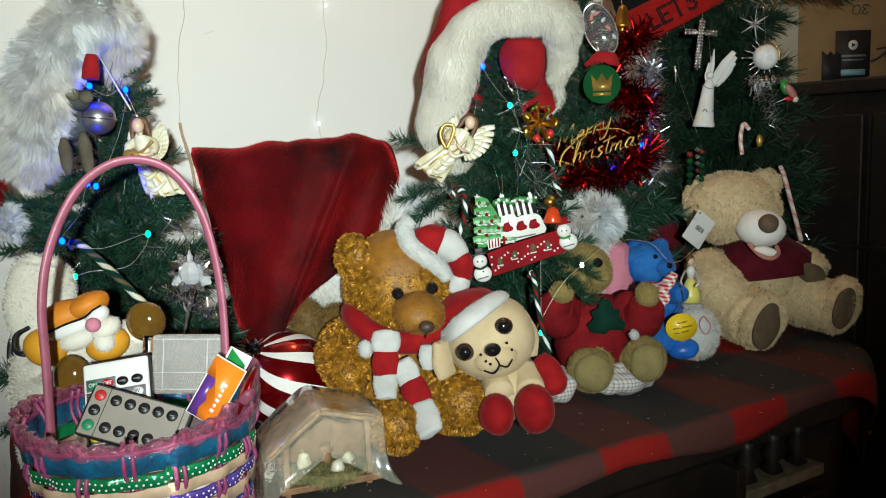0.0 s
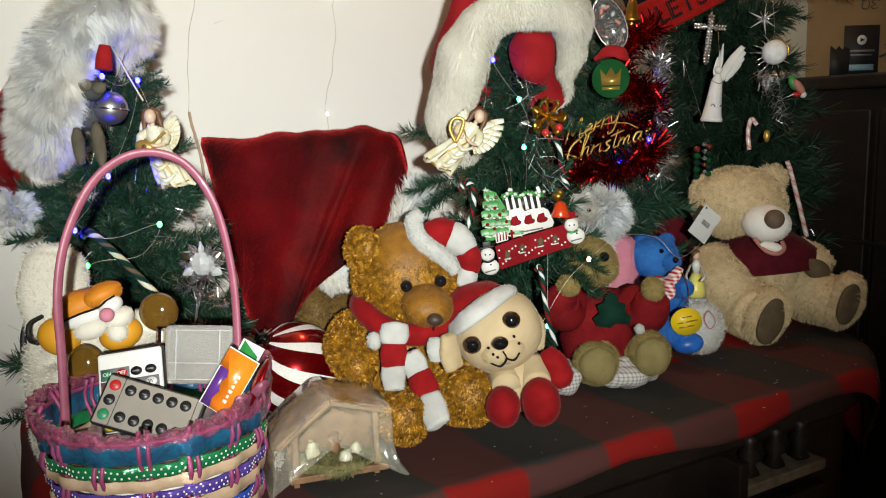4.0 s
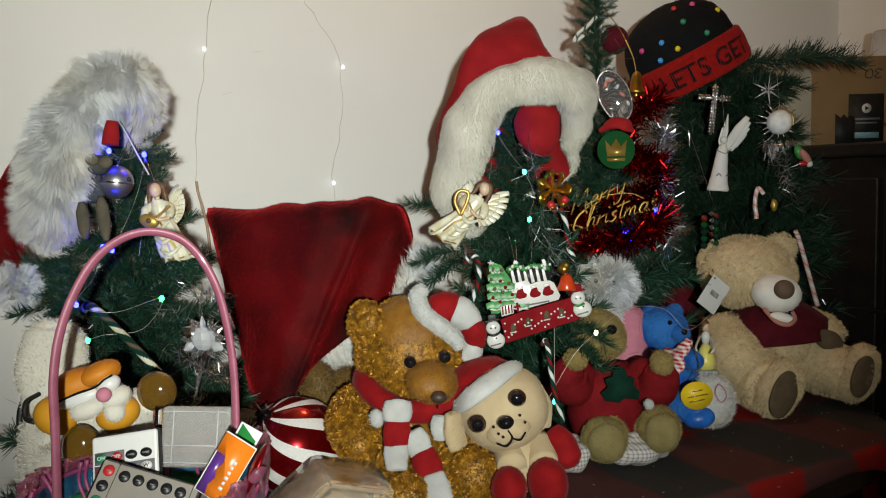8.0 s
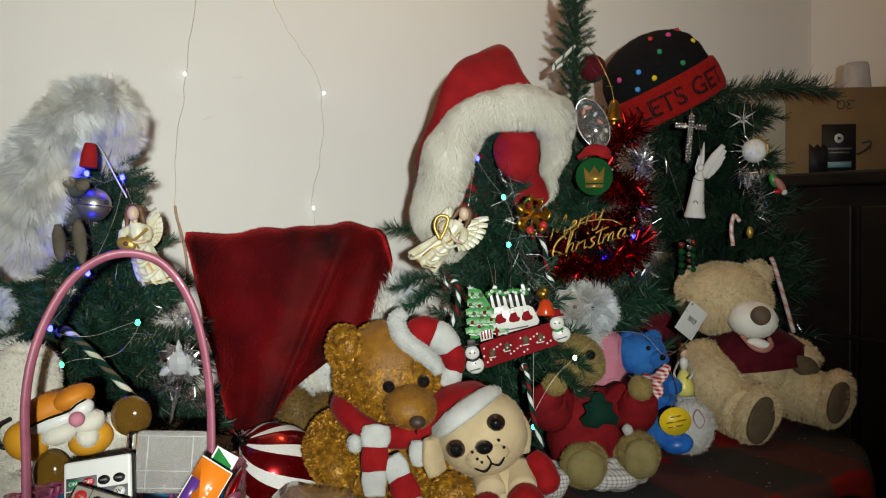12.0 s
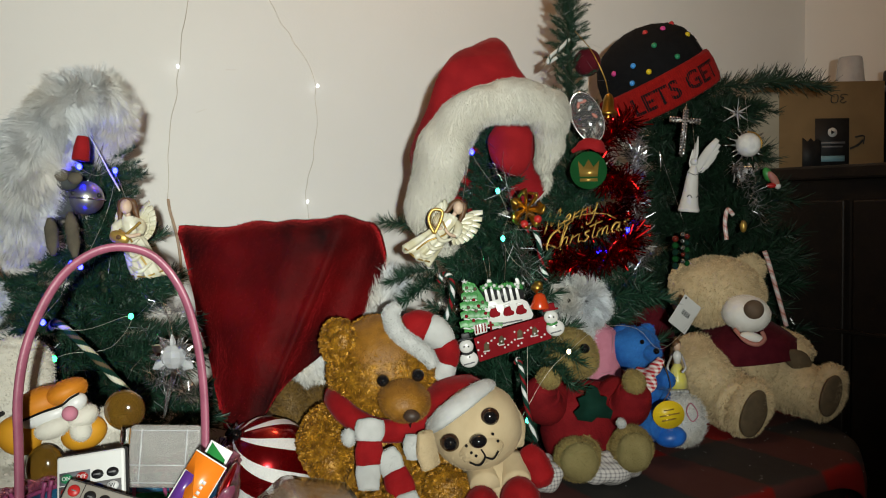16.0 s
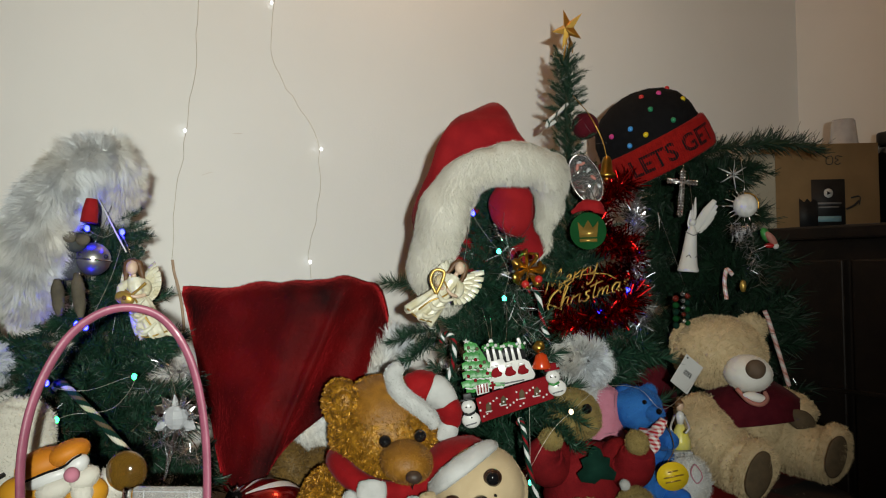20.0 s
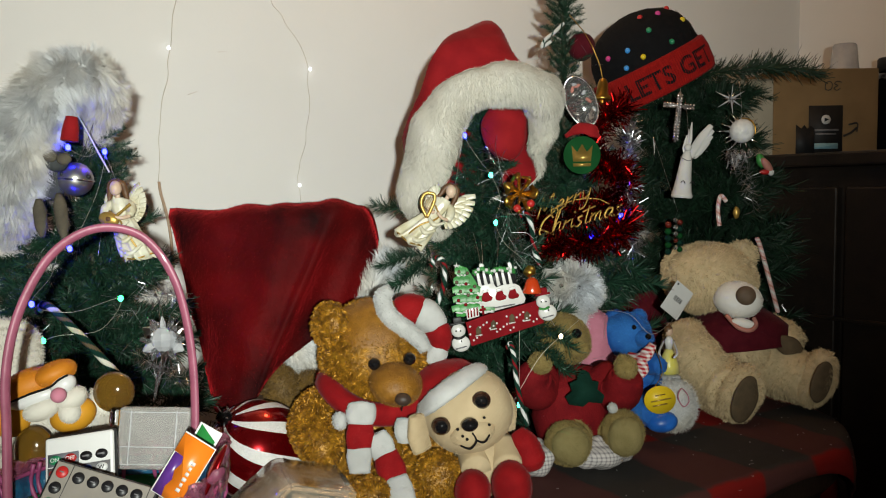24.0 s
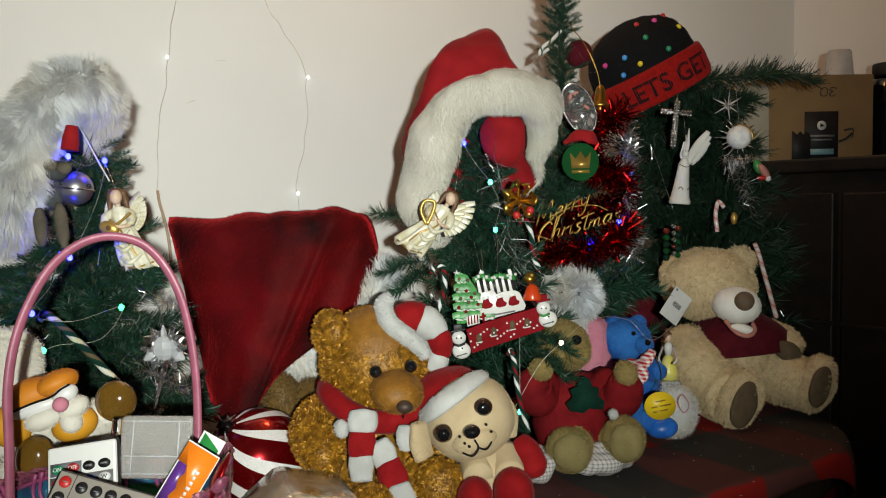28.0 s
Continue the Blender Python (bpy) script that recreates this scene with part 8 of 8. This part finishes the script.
rbell = thing("red_bell", (0.6048, 0.6457, 1.16), "small orange-red bell with a gold bow", "ornament", "tree ornaments")
part("bell", lathe([(0.010, -0.009), (0.0105, -0.0075), (0.008, -0.001), (0.006, 0.005), (0.002, 0.008), (0, 0.008)], (0.5802, 0.6216, 1.167)), mat("orange_red_enamel", (0.55, 0.05, 0.01), rough=0.25, coat=0.4, bump=0.02), rbell)
part("bow", wobble(ball((0.5783, 0.6227, 1.181), (0.0065, 0.004, 0.006), seg=16, ring=10), 0.003, 220), "gold", rbell)

# ornaments on the tall tree
gd = thing("green_disc", (0.7392, 0.7201, 1.309), "round green enamel disc with a gold crown mark", "ornament", "tree ornaments")
og3 = slab_frame((0.7392, 0.7201, 1.309), (0, 0, FACE - 6))
part("disc", plate(disc(0.02314, 0.02384, 36), 0.004, og3(0, 0), (0, 0, FACE - 6), bevel=0.0008), "disc_green", gd)
part("crown_mark", plate([(-0.011, -0.008), (0.011, -0.008), (0.013, 0.012), (0.006, 0.004), (0.0, 0.014), (-0.006, 0.004), (-0.013, 0.012)], 0.0008, og3(0, 0.0, 0.0024), (0, 0, FACE - 6)), "gold_paint", gd)
part("crown_base", plate([(-0.011, -0.014), (0.011, -0.014), (0.011, -0.010), (-0.011, -0.010)], 0.0008, og3(0, 0.0, 0.0024), (0, 0, FACE - 6)), "gold_paint", gd)
part("ribbon", wobble(tube([og3(-0.02, 0.024, 0.0), og3(-0.004, 0.033, 0.004), og3(0.012, 0.030, 0.004), og3(0.022, 0.022, 0.002)], [0.003, 0.008, 0.009, 0.003], seg=10, flat=0.5), 0.002, 120), "felt", gd)
cd = thing("glass_disc", (0.7706, 0.76, 1.381), "tilted clear glass disc ornament with etched marks", "ornament", "tree ornaments")
part("disc", plate(disc(0.01933, 0.03419, 32), 0.006, (0.7451, 0.7283, 1.377), (0, -22, FACE - 10), bevel=0.002), "crystal", cd)
for k in range(9):
    q = Vector((0.7451, 0.7283, 1.377)) + turn(0, -22, FACE - 10) @ Vector((0.012 * math.sin(k * 2.3), -0.004, 0.022 * math.cos(k * 1.7)))
    part("etched_mark", plate(disc(0.0035 + 0.0012 * (k % 3), 0.0022, 10), 0.0006, q, (0, 40 * k, FACE - 10)), ("frost", "lip", "satin_silver")[k % 3], cd)
part("rim", tube([Vector((0.7424, 0.7253, 1.376)) + turn(0, -22, FACE - 10) @ Vector((x, 0, zz)) for x, zz in disc(0.0186, 0.0329, 16)], 0.0012, seg=6, steps=2, closed=True), "silver", cd)
gbell = thing("gold_bell", (0.8119, 0.76, 1.402), "small shiny gold bell on a ribbon", "ornament", "tree ornaments")
part("bell", lathe([(0.01287, -0.014), (0.01287, -0.010), (0.00833, -0.006), (0.006816, 0.008), (0.004544, 0.014), (0.001, 0.016), (0, 0.016)], (0.8117, 0.7599, 1.398), (0, 4, 0)), "gold", gbell)
part("clapper", ball((0.811, 0.7595, 1.382), 0.004, seg=10, ring=8), "gold", gbell)
part("ribbon", tube([(0.8123, 0.7602, 1.412), (0.8082, 0.7638, 1.436), (0.7947, 0.7735, 1.471), (0.7831, 0.7933, 1.5)], 0.0006, seg=6), "gold", gbell)
dr = thing("dark_red_bauble", (0.8032, 0.7911, 1.459), "dark red matte bauble", "ornament", "tree ornaments")
part("ball", ball((0.8032, 0.7911, 1.459), 0.01851, lump=0.001), "maroon", dr)

mc = thing("merry_christmas_sign", (0.7553, 0.7445, 1.23), "gold glitter script greeting sign", "sign")
STROKES = dict(
    M=((0, 0), (0.2, 1.9), (0.6, 0.5), (1.2, 2.0), (1.4, 0.1), (1.8, 0.2)),
    e=((0, 0.4), (0.6, 0.7), (0.4, 1.0), (0.05, 0.5), (0.3, 0), (0.8, 0.2)),
    r=((0, 0.1), (0.15, 1.0), (0.2, 0.7), (0.7, 0.95)))
STROKES.update(
    y=((0.1, 1.0), (0.3, 0.2), (0.8, 0.4), (0.85, 1.0), (0.7, -0.5), (0.2, -0.8), (0.1, -0.5)),
    C=((1.3, 1.6), (0.9, 2.0), (0.3, 1.5), (0.1, 0.6), (0.5, 0), (1.2, 0.2)),
    h=((0, 0.3), (0.35, 2.0), (0.1, 2.0), (0.1, 0), (0.3, 0.8), (0.7, 0.95), (0.7, 0.1), (1.0, 0.15)),
    i=((0.05, 1.0), (0.1, 0.1), (0.4, 0.2)))
STROKES.update(
    s=((0.6, 1.0), (0.2, 0.9), (0.3, 0.6), (0.6, 0.35), (0.3, 0), (0, 0.1)),
    t=((0.3, 1.9), (0.25, 0.2), (0.6, 0.15)),
    m=((0, 0), (0.1, 1.0), (0.15, 0.6), (0.5, 0.95), (0.55, 0.1), (0.65, 0.7), (1.0, 0.95), (1.05, 0.1), (1.4, 0.2)),
    a=((0.8, 0.9), (0.3, 1.0), (0.05, 0.4), (0.4, 0), (0.75, 0.6), (0.8, 1.0), (0.85, 0.1), (1.1, 0.2)))
ADVANCE = dict(M=1.9, e=0.9, r=0.8, y=1.1, C=1.5, h=1.1, i=0.5, s=0.8, t=0.7, m=1.5, a=1.1)


def script_word(word, start, end, parent):
    """A word bent from thin gold strip in a running hand, on the line from start to end."""
    a, b = Vector(start), Vector(end)
    unit = (b - a).length / sum(ADVANCE[c] for c in word)
    along = (b - a).normalized()
    up = Vector((0, 0, 1)) + along * 0.28
    pen, bms = 0.0, []
    for c in word:
        bms.append(tube([a + along * (pen + x) * unit + up * z * unit * 0.92 for x, z in STROKES[c]], 0.00155, seg=8, steps=5, flat=0.6))
        if c == "t":
            bms.append(tube([a + along * (pen + x) * unit + up * z * unit for x, z in ((-0.3, 1.25), (0.3, 1.4), (1.0, 1.5))], 0.0012, seg=6, steps=4))
        if c == "i":
            bms.append(ball(a + along * (pen + 0.15) * unit + up * 1.45 * unit, 0.0017, seg=8, ring=6))
        pen += ADVANCE[c]
    return part("word", join(*bms), "gold_glitter", parent)


script_word("Merry", (0.6991, 0.7596, 1.229), (0.7606, 0.7276, 1.256), mc)
script_word("Christmas", (0.6975, 0.7585, 1.206), (0.7958, 0.7085, 1.234), mc)
part("flourish", tube([(0.6929, 0.7655, 1.206), (0.7002, 0.7629, 1.216), (0.7211, 0.7491, 1.207), (0.7089, 0.7548, 1.198)], 0.0012, seg=6), "gold_glitter", mc)
part("flourish", tube([(0.7184, 0.7562, 1.24), (0.7445, 0.7428, 1.252), (0.7696, 0.7283, 1.254), (0.7845, 0.7184, 1.247)], 0.0010, seg=6), "gold_glitter", mc)


def tinsel(name, pts, radius, count, material, label, width=0.0007):
    """A garland: foil strands set all round a wire."""
    g = thing(name, pts[0], label, "tinsel", kind="stuff")
    line = np.array([p[:] for p in smooth_line(pts, 12)])
    s = RNG.uniform(0, len(line) - 1.001, count)
    i = s.astype(int)
    base = line[i] + (line[i + 1] - line[i]) * (s - i)[:, None]
    d = RNG.normal(size=(count, 3))
    d /= np.linalg.norm(d, axis=1, keepdims=True)
    end = base + d * radius * RNG.uniform(0.6, 1.1, (count, 1))
    side = np.cross(d, RNG.normal(size=(count, 3)))
    side /= np.linalg.norm(side, axis=1, keepdims=True)
    mid = (base + end) / 2 + RNG.normal(size=(count, 3)) * radius * 0.08
    v = np.stack([base - side * width, base + side * width, mid + side * width, mid - side * width, end + side * width, end - side * width], 1).reshape(-1, 3) - np.array(pts[0])
    k = np.arange(count)[:, None] * 6
    me = bpy.data.meshes.new("strands")
    me.from_pydata(v.tolist(), [], (k + np.array([0, 1, 2, 3])).tolist() + (k + np.array([3, 2, 4, 5])).tolist())
    me.materials.append(M[material])
    ob = new("strands", me)
    ob.parent = g
    ORIGIN[ob] = ORIGIN[g]
    return g


tinsel("red_tinsel", [(0.8542, 0.7572, 1.38), (0.8158, 0.7555, 1.359), (0.7811, 0.7513, 1.33), (0.7785, 0.7281, 1.299), (0.7972, 0.7169, 1.295), (0.8129, 0.7181, 1.273), (0.7927, 0.7288, 1.248), (0.754, 0.7509, 1.234), (0.7157, 0.7732, 1.228), (0.6926, 0.7741, 1.207), (0.7137, 0.7493, 1.192), (0.7444, 0.7198, 1.196), (0.7756, 0.7019, 1.205), (0.8035, 0.7097, 1.225), (0.8123, 0.7285, 1.24)], 0.027, 3900, "red_foil", "shiny red foil tinsel garland wound round the tree")
tinsel("silver_tinsel", [(0.8534, 0.7567, 1.361), (0.8439, 0.7375, 1.329), (0.8356, 0.7405, 1.292), (0.8514, 0.7413, 1.261)], 0.020, 420, "silver_foil", "loose silver tinsel tuft on the tree", 0.0005)
tinsel("silver_tinsel", [(0.2121, 0.7409, 1.187), (0.2176, 0.7237, 1.174), (0.2294, 0.7172, 1.176), (0.2434, 0.719, 1.167)], 0.016, 130, "silver_foil", "loose silver tinsel tuft on the tree", 0.0002)
tinsel("silver_tinsel", [(0.2069, 0.7205, 1.116), (0.2218, 0.7098, 1.105), (0.2466, 0.7275, 1.087)], 0.018, 130, "silver_foil", "loose silver tinsel tuft on the tree", 0.0002)

tinsel("silver_tinsel", [(0.6032, 0.7214, 1.328), (0.5908, 0.6848, 1.276), (0.5808, 0.658, 1.22), (0.5895, 0.6457, 1.177), (0.6092, 0.6374, 1.125)], 0.030, 260, "silver_foil", "loose silver tinsel strands on the tree", 0.00016)
tinsel("silver_tinsel", [(0.8109, 0.7278, 1.289), (0.8144, 0.7113, 1.252), (0.822, 0.7041, 1.215), (0.8109, 0.7085, 1.179)], 0.026, 320, "silver_foil", "loose silver tinsel tuft on the tree", 0.0003)
tinsel("silver_tinsel", [(1.049, 0.7469, 1.322), (1.062, 0.7371, 1.296), (1.075, 0.7272, 1.271), (1.08, 0.7212, 1.229)], 0.022, 160, "silver_foil", "loose silver tinsel tuft on the tree", 0.00025)


def lametta(name, centre, radius, height, count, label):
    """Single foil strips caught all over a tree."""
    g = thing(name, centre, label, "tinsel", kind="stuff")
    v, f = [], []
    for k in range(count):
        a, s = RNG.uniform(0, 2 * math.pi), RNG.uniform(0, 1)
        r = radius * (1 - 0.92 * s) * RNG.uniform(0.8, 1.1)
        p = Vector((r * math.cos(a), r * math.sin(a), height * s))
        d = Vector(RNG.normal(size=3) * 0.7 + np.array([0, 0, -0.5])).normalized() * RNG.uniform(0.006, 0.03)
        n = d.cross(Vector(RNG.normal(size=3))).normalized() * 0.00014
        b = len(v)
        v += [p - n, p + n, p + d + n, p + d - n]
        f.append((b, b + 1, b + 2, b + 3))
    me = bpy.data.meshes.new("strips")
    me.from_pydata(v, [], f)
    me.materials.append(M["silver_foil"])
    ob = new("strips", me)
    ob.parent = g
    ORIGIN[ob] = ORIGIN[g]


lametta("foil_strips", foot(ta), 0.135, ta[2] - T, 1300, "thin silver foil strips caught in the tree")
lametta("foil_strips", foot(tb), 0.12, tb[2] - T, 700, "thin silver foil strips caught in the tree")
lametta("foil_strips", foot(tc), 0.135, tc[2] - T, 700, "thin silver foil strips caught in the tree")
lametta("foil_strips", foot((1.133, 0.8467, 1.338)), 0.16, td[2] - T + 0.03, 800, "thin silver foil strips caught in the tree")

# silver ribbon across the first tree, clear loops
rs = thing("silver_ribbon", (0.1715, 0.828, 1.356), "narrow silver foil ribbon hanging on the tree", "ribbon")
# pale resin colour stands for the bright reflection of the foil
part("ribbon", tube([(0.1704, 0.8285, 1.355), (0.1774, 0.8093, 1.335), (0.1858, 0.7943, 1.31), (0.1941, 0.7861, 1.29)], 0.0009, seg=6, flat=0.3), "resin", rs)

# ornaments on the bushy tree
cx = thing("beaded_cross", (0.9673, 0.7661, 1.378), "cross of clear silver-set beads", "ornament", "tree ornaments")
ox = slab_frame((0.9666, 0.7665, 1.378), (0, 6, FACE))
for x, zz in [(s_ * 0.0024, k * 0.0042) for k in range(-10, 6) for s_ in (-1, 1)] + [(k * 0.0042, s_ * 0.0024 + 0.006) for k in (-5, -4, -3, -2, 2, 3, 4, 5) for s_ in (-1, 1)]:
    part("bead", ball(ox(x, zz), 0.0023, seg=8, ring=6), "crystal" if (round(x * 1e4) + round(zz * 1e4)) % 3 else "silver", cx)
part("frame", join(tube([ox(0, -0.046, -0.002), ox(0, 0.026, -0.002)], 0.002, seg=6, steps=2), tube([ox(-0.022, 0.006, -0.002), ox(0.022, 0.006, -0.002)], 0.002, seg=6, steps=2)), "satin_silver", cx)
hang(cx, ox(0, 0.026), (0.9902, 0.7915, 1.441))
wa = thing("white_angel", (0.98, 0.764, 1.289), "white porcelain winged figurine in a long robe", "figurine", "tree ornaments")
KW = 1.18 / 1426.0
ow = slab_frame((0.9795, 0.7646, 1.293), (0, 5, FACE))
P2 = lambda x, zz, y=0.0: ow(x * KW, zz * KW, y)
pieces = [(tube([P2(-2, -51), P2(-2, -47), P2(-2, -36), P2(-1, -10), P2(0, 18), P2(1, 30)], [17.5 * KW, 19 * KW, 16 * KW, 12.5 * KW, 9.5 * KW, 5 * KW], seg=24), "porcelain"), (ball(P2(1, 38), 6.5 * KW, seg=16, ring=12), "porcelain")]
# a fan of rounded feathers, the lower ones shorter, and the narrow second wing behind
for q, (tx, tz) in enumerate(((42, 81), (45, 73), (44, 63), (40, 53), (33, 44), (24, 35))):
    pieces.append((tube([P2(5, 18 + q, -0.004), P2(5 + tx * 0.30, 24 + tz * 0.22, -0.008), P2(tx * 0.72 - 1, tz * 0.66 + 8 - q, -0.009 + 0.0004 * q), P2(tx, tz, -0.008)], [4 * KW, 8 * KW, 8 * KW, 4.5 * KW], seg=10, flat=0.35), "porcelain"))
for q, (tx, tz) in enumerate(((7, 84), (3, 72), (0, 60))):
    pieces.append((tube([P2(1, 22, -0.006), P2(tx - 1, tz * 0.62, -0.008), P2(tx, tz, -0.008)], [4 * KW, 6.5 * KW, 1.5 * KW], seg=8, flat=0.4), "porcelain"))
for q in (-8, 8):
    pieces.append((tube([P2(q - 4, -25, 0.0155), P2(q, -21, 0.016), P2(q + 4, -26, 0.0155)], 0.0006, seg=5, steps=3), "ink"))
pieces.append((tube([P2(-14, 20, 0.008), P2(0, 14, 0.0125), P2(12, 22, 0.008)], 0.0006, seg=5, steps=3), "grey_ink"))
multi("figure", pieces, wa)
hang(wa, P2(0, 60), (0.9989, 0.7832, 1.399))
sm = thing("crystal_ball", (1.085, 0.7499, 1.35), "pearly glass ball with silver spikes and drops", "ornament", "tree ornaments")
sp = Vector((1.086, 0.7494, 1.35))
part("ball", ball(sp, 0.0185, seg=28, ring=18), "pearl", sm)
part("band", tube([sp + turn() @ Vector((0.0192 * math.cos(a), -0.004, 0.0192 * math.sin(a))) for a in (1.7, 1.2, 0.7, 0.2, -0.3)], 0.0011, seg=6), "gold", sm, "thin gold band")
for q in range(16):
    a = 2 * math.pi * q / 16
    part("spike", tube([sp + turn() @ Vector((0.015 * math.cos(a), 0.003, 0.015 * math.sin(a))), sp + turn() @ Vector((math.cos(a) * (0.025 + 0.006 * (q % 3)) - 0.003, -0.002 + 0.004 * (q % 2), math.sin(a) * (0.025 + 0.005 * (q % 2))))], [0.0030, 0.0003], seg=5, steps=2, flat=0.4), "silver", sm)
# frosted white mixed among the silver drops paints in their sparkle
for q in range(15):
    p = Vector((1.061, 0.7566, 1.320)) + turn() @ Vector((0.0036 * (q % 10), -0.005 * (q % 3), -0.010 * (q // 10) - 0.004 * math.sin(q * 2)))
    part("drop", wobble(tube([p, p + Vector((0.003 * math.sin(q * 1.7), -0.002, -0.006)), p + Vector((0.005 * math.sin(q * 2.9), 0, -0.013))], [0.0012, 0.0042, 0.0018], seg=8, flat=0.3, steps=4), 0.0012, 300, q), ("silver", "frost", "crystal")[q % 3], sm, smooth=False)
hang(sm, sp + Vector((0, 0, 0.018)), (1.085, 0.755, 1.425))
sx = thing("silver_starburst", (1.057, 0.7466, 1.396), "small silver foil starburst", "ornament", "tree ornaments")
# every second ray is frosted white in place of glints on the foil
for q in range(12):
    a = 2 * math.pi * q / 12
    part("ray", tube([(1.057, 0.7466, 1.396), Vector((1.057, 0.7466, 1.396)) + turn() @ Vector((math.cos(a), -0.3 + 0.3 * (q % 3), math.sin(a))) * (0.013 + 0.011 * (q % 2))], [0.0022, 0.0002], seg=4, steps=2, flat=0.5), ("silver", "frost")[q % 2], sx)
ef = thing("elf_ornament", (1.131, 0.7413, 1.301), "small green and red elf figurine", "ornament", "tree ornaments")
multi("figure", [(ball((1.126, 0.7451, 1.305), (0.007, 0.006, 0.012), (0, -20, FACE), seg=12, ring=8), "sign_green"), (ball((1.129, 0.7366, 1.298), (0.006, 0.006, 0.014), (0, -35, FACE), seg=12, ring=8), "lip"), (ball((1.134, 0.733, 1.287), 0.005, seg=10, ring=8), "porcelain"), (ball((1.126, 0.7381, 1.288), (0.008, 0.005, 0.004), seg=10, ring=8), "k_red")], ef)
bd = thing("bead_drop", (0.9631, 0.7685, 1.199), "drop of green and red glass beads", "ornament", "tree ornaments")
for q in range(15):
    p = Vector((0.9624, 0.7689, 1.199)) + turn() @ Vector((0.010 * math.sin(q * 2.1), -0.004 * math.cos(q * 2.1), 0.020 - 0.0033 * q))
    part("bead", ball(p, 0.0034 + 0.0008 * (q % 3), seg=10, ring=8), ("green_cloth", "disc_green", "crystal", "brown_red")[3 if q in (1, 2, 9) else 2 if q % 3 == 0 else q % 2], bd)
hang(bd, (0.9674, 0.768, 1.232), (0.9568, 0.8055, 1.341))
hang(bd, (0.9568, 0.8055, 1.341), (0.9571, 0.8037, 1.316), r=0.0012)
pcn = thing("little_cone", (1.057, 0.7354, 1.228), "tiny gold cone ornament", "ornament", "tree ornaments")
part("cone", wobble(ball((1.057, 0.7354, 1.228), (0.005, 0.005, 0.009), seg=14, ring=10), 0.0015, 400), "gold_paint", pcn)

# fairy lights on the trees: bulbs on a thin wire
def tree_lights(pts, label, order):
    g = thing("fairy_lights", pts[0], label, "fairy lights", "fairy lights")
    part("wire", tube(pts, 0.00022, seg=5, steps=5), "wire", g)
    for k, m in order:
        part("bulb", ball(pts[k], (0.0024, 0.0024, 0.0030), seg=12, ring=8), m, g)


tree_lights([(0.1613, 0.8294, 1.329), (0.1598, 0.7951, 1.314), (0.1782, 0.8157, 1.306), (0.1914, 0.7909, 1.31), (0.1889, 0.8381, 1.267), (0.1542, 0.7744, 1.219), (0.1471, 0.779, 1.222), (0.1418, 0.818, 1.19), (0.1191, 0.7636, 1.171), (0.1519, 0.7603, 1.161), (0.1889, 0.7289, 1.174), (0.1748, 0.7555, 1.143), (0.1406, 0.7636, 1.14), (0.126, 0.7542, 1.138)],
            "string of small blue and green lights on the tree", ((1, "led_blue"), (3, "led_blue"), (5, "led_blue"), (6, "led_blue"), (8, "led_blue"), (10, "led_green"), (13, "led_green")))
tree_lights([(0.5915, 0.7435, 1.35), (0.5612, 0.717, 1.329), (0.5807, 0.7187, 1.303), (0.5703, 0.6806, 1.284), (0.5921, 0.6927, 1.257), (0.5642, 0.6639, 1.232), (0.5862, 0.6761, 1.207), (0.5906, 0.64, 1.182), (0.588, 0.6521, 1.139), (0.5649, 0.6256, 1.039)],
            "string of small green lights on the tree", ((1, "led_blue"), (3, "led_cyan"), (5, "led_cyan"), (7, "led_cyan"), (9, "led_cyan")))
tree_lights([(0.807, 0.7569, 1.348), (0.805, 0.7271, 1.302), (0.8311, 0.7303, 1.273), (0.7959, 0.7091, 1.232), (0.7649, 0.7342, 1.202)],
            "string of small blue lights on the tree", ((1, "led_blue"), (2, "led_blue"), (3, "led_blue"), (4, "led_blue")))
tree_lights([(0.5523, 0.6219, 1.042), (0.5806, 0.6129, 1.088), (0.6103, 0.6106, 1.11), (0.6829, 0.6408, 1.125), (0.7553, 0.6551, 1.115), (0.7764, 0.6385, 1.09), (0.8403, 0.6609, 1.099), (0.9404, 0.7107, 1.119)],
            "thin copper wire of lights trailing over the toys", ((2, "led_warm"),))
mr2 = thing("maroon_cloth", (0.9766, 0.8577, 1.073), "folded maroon cloth behind the beige bear", "cloth")
part("cloth", wobble(tube([((0.9757, 0.8568, 1.064)[0], (0.9757, 0.8568, 1.064)[1], T + 0.03), (0.9757, 0.8568, 1.064), (0.9756, 0.8627, 1.1)], [0.04, 0.045, 0.03], seg=18), 0.008, 30), "maroon", mr2)
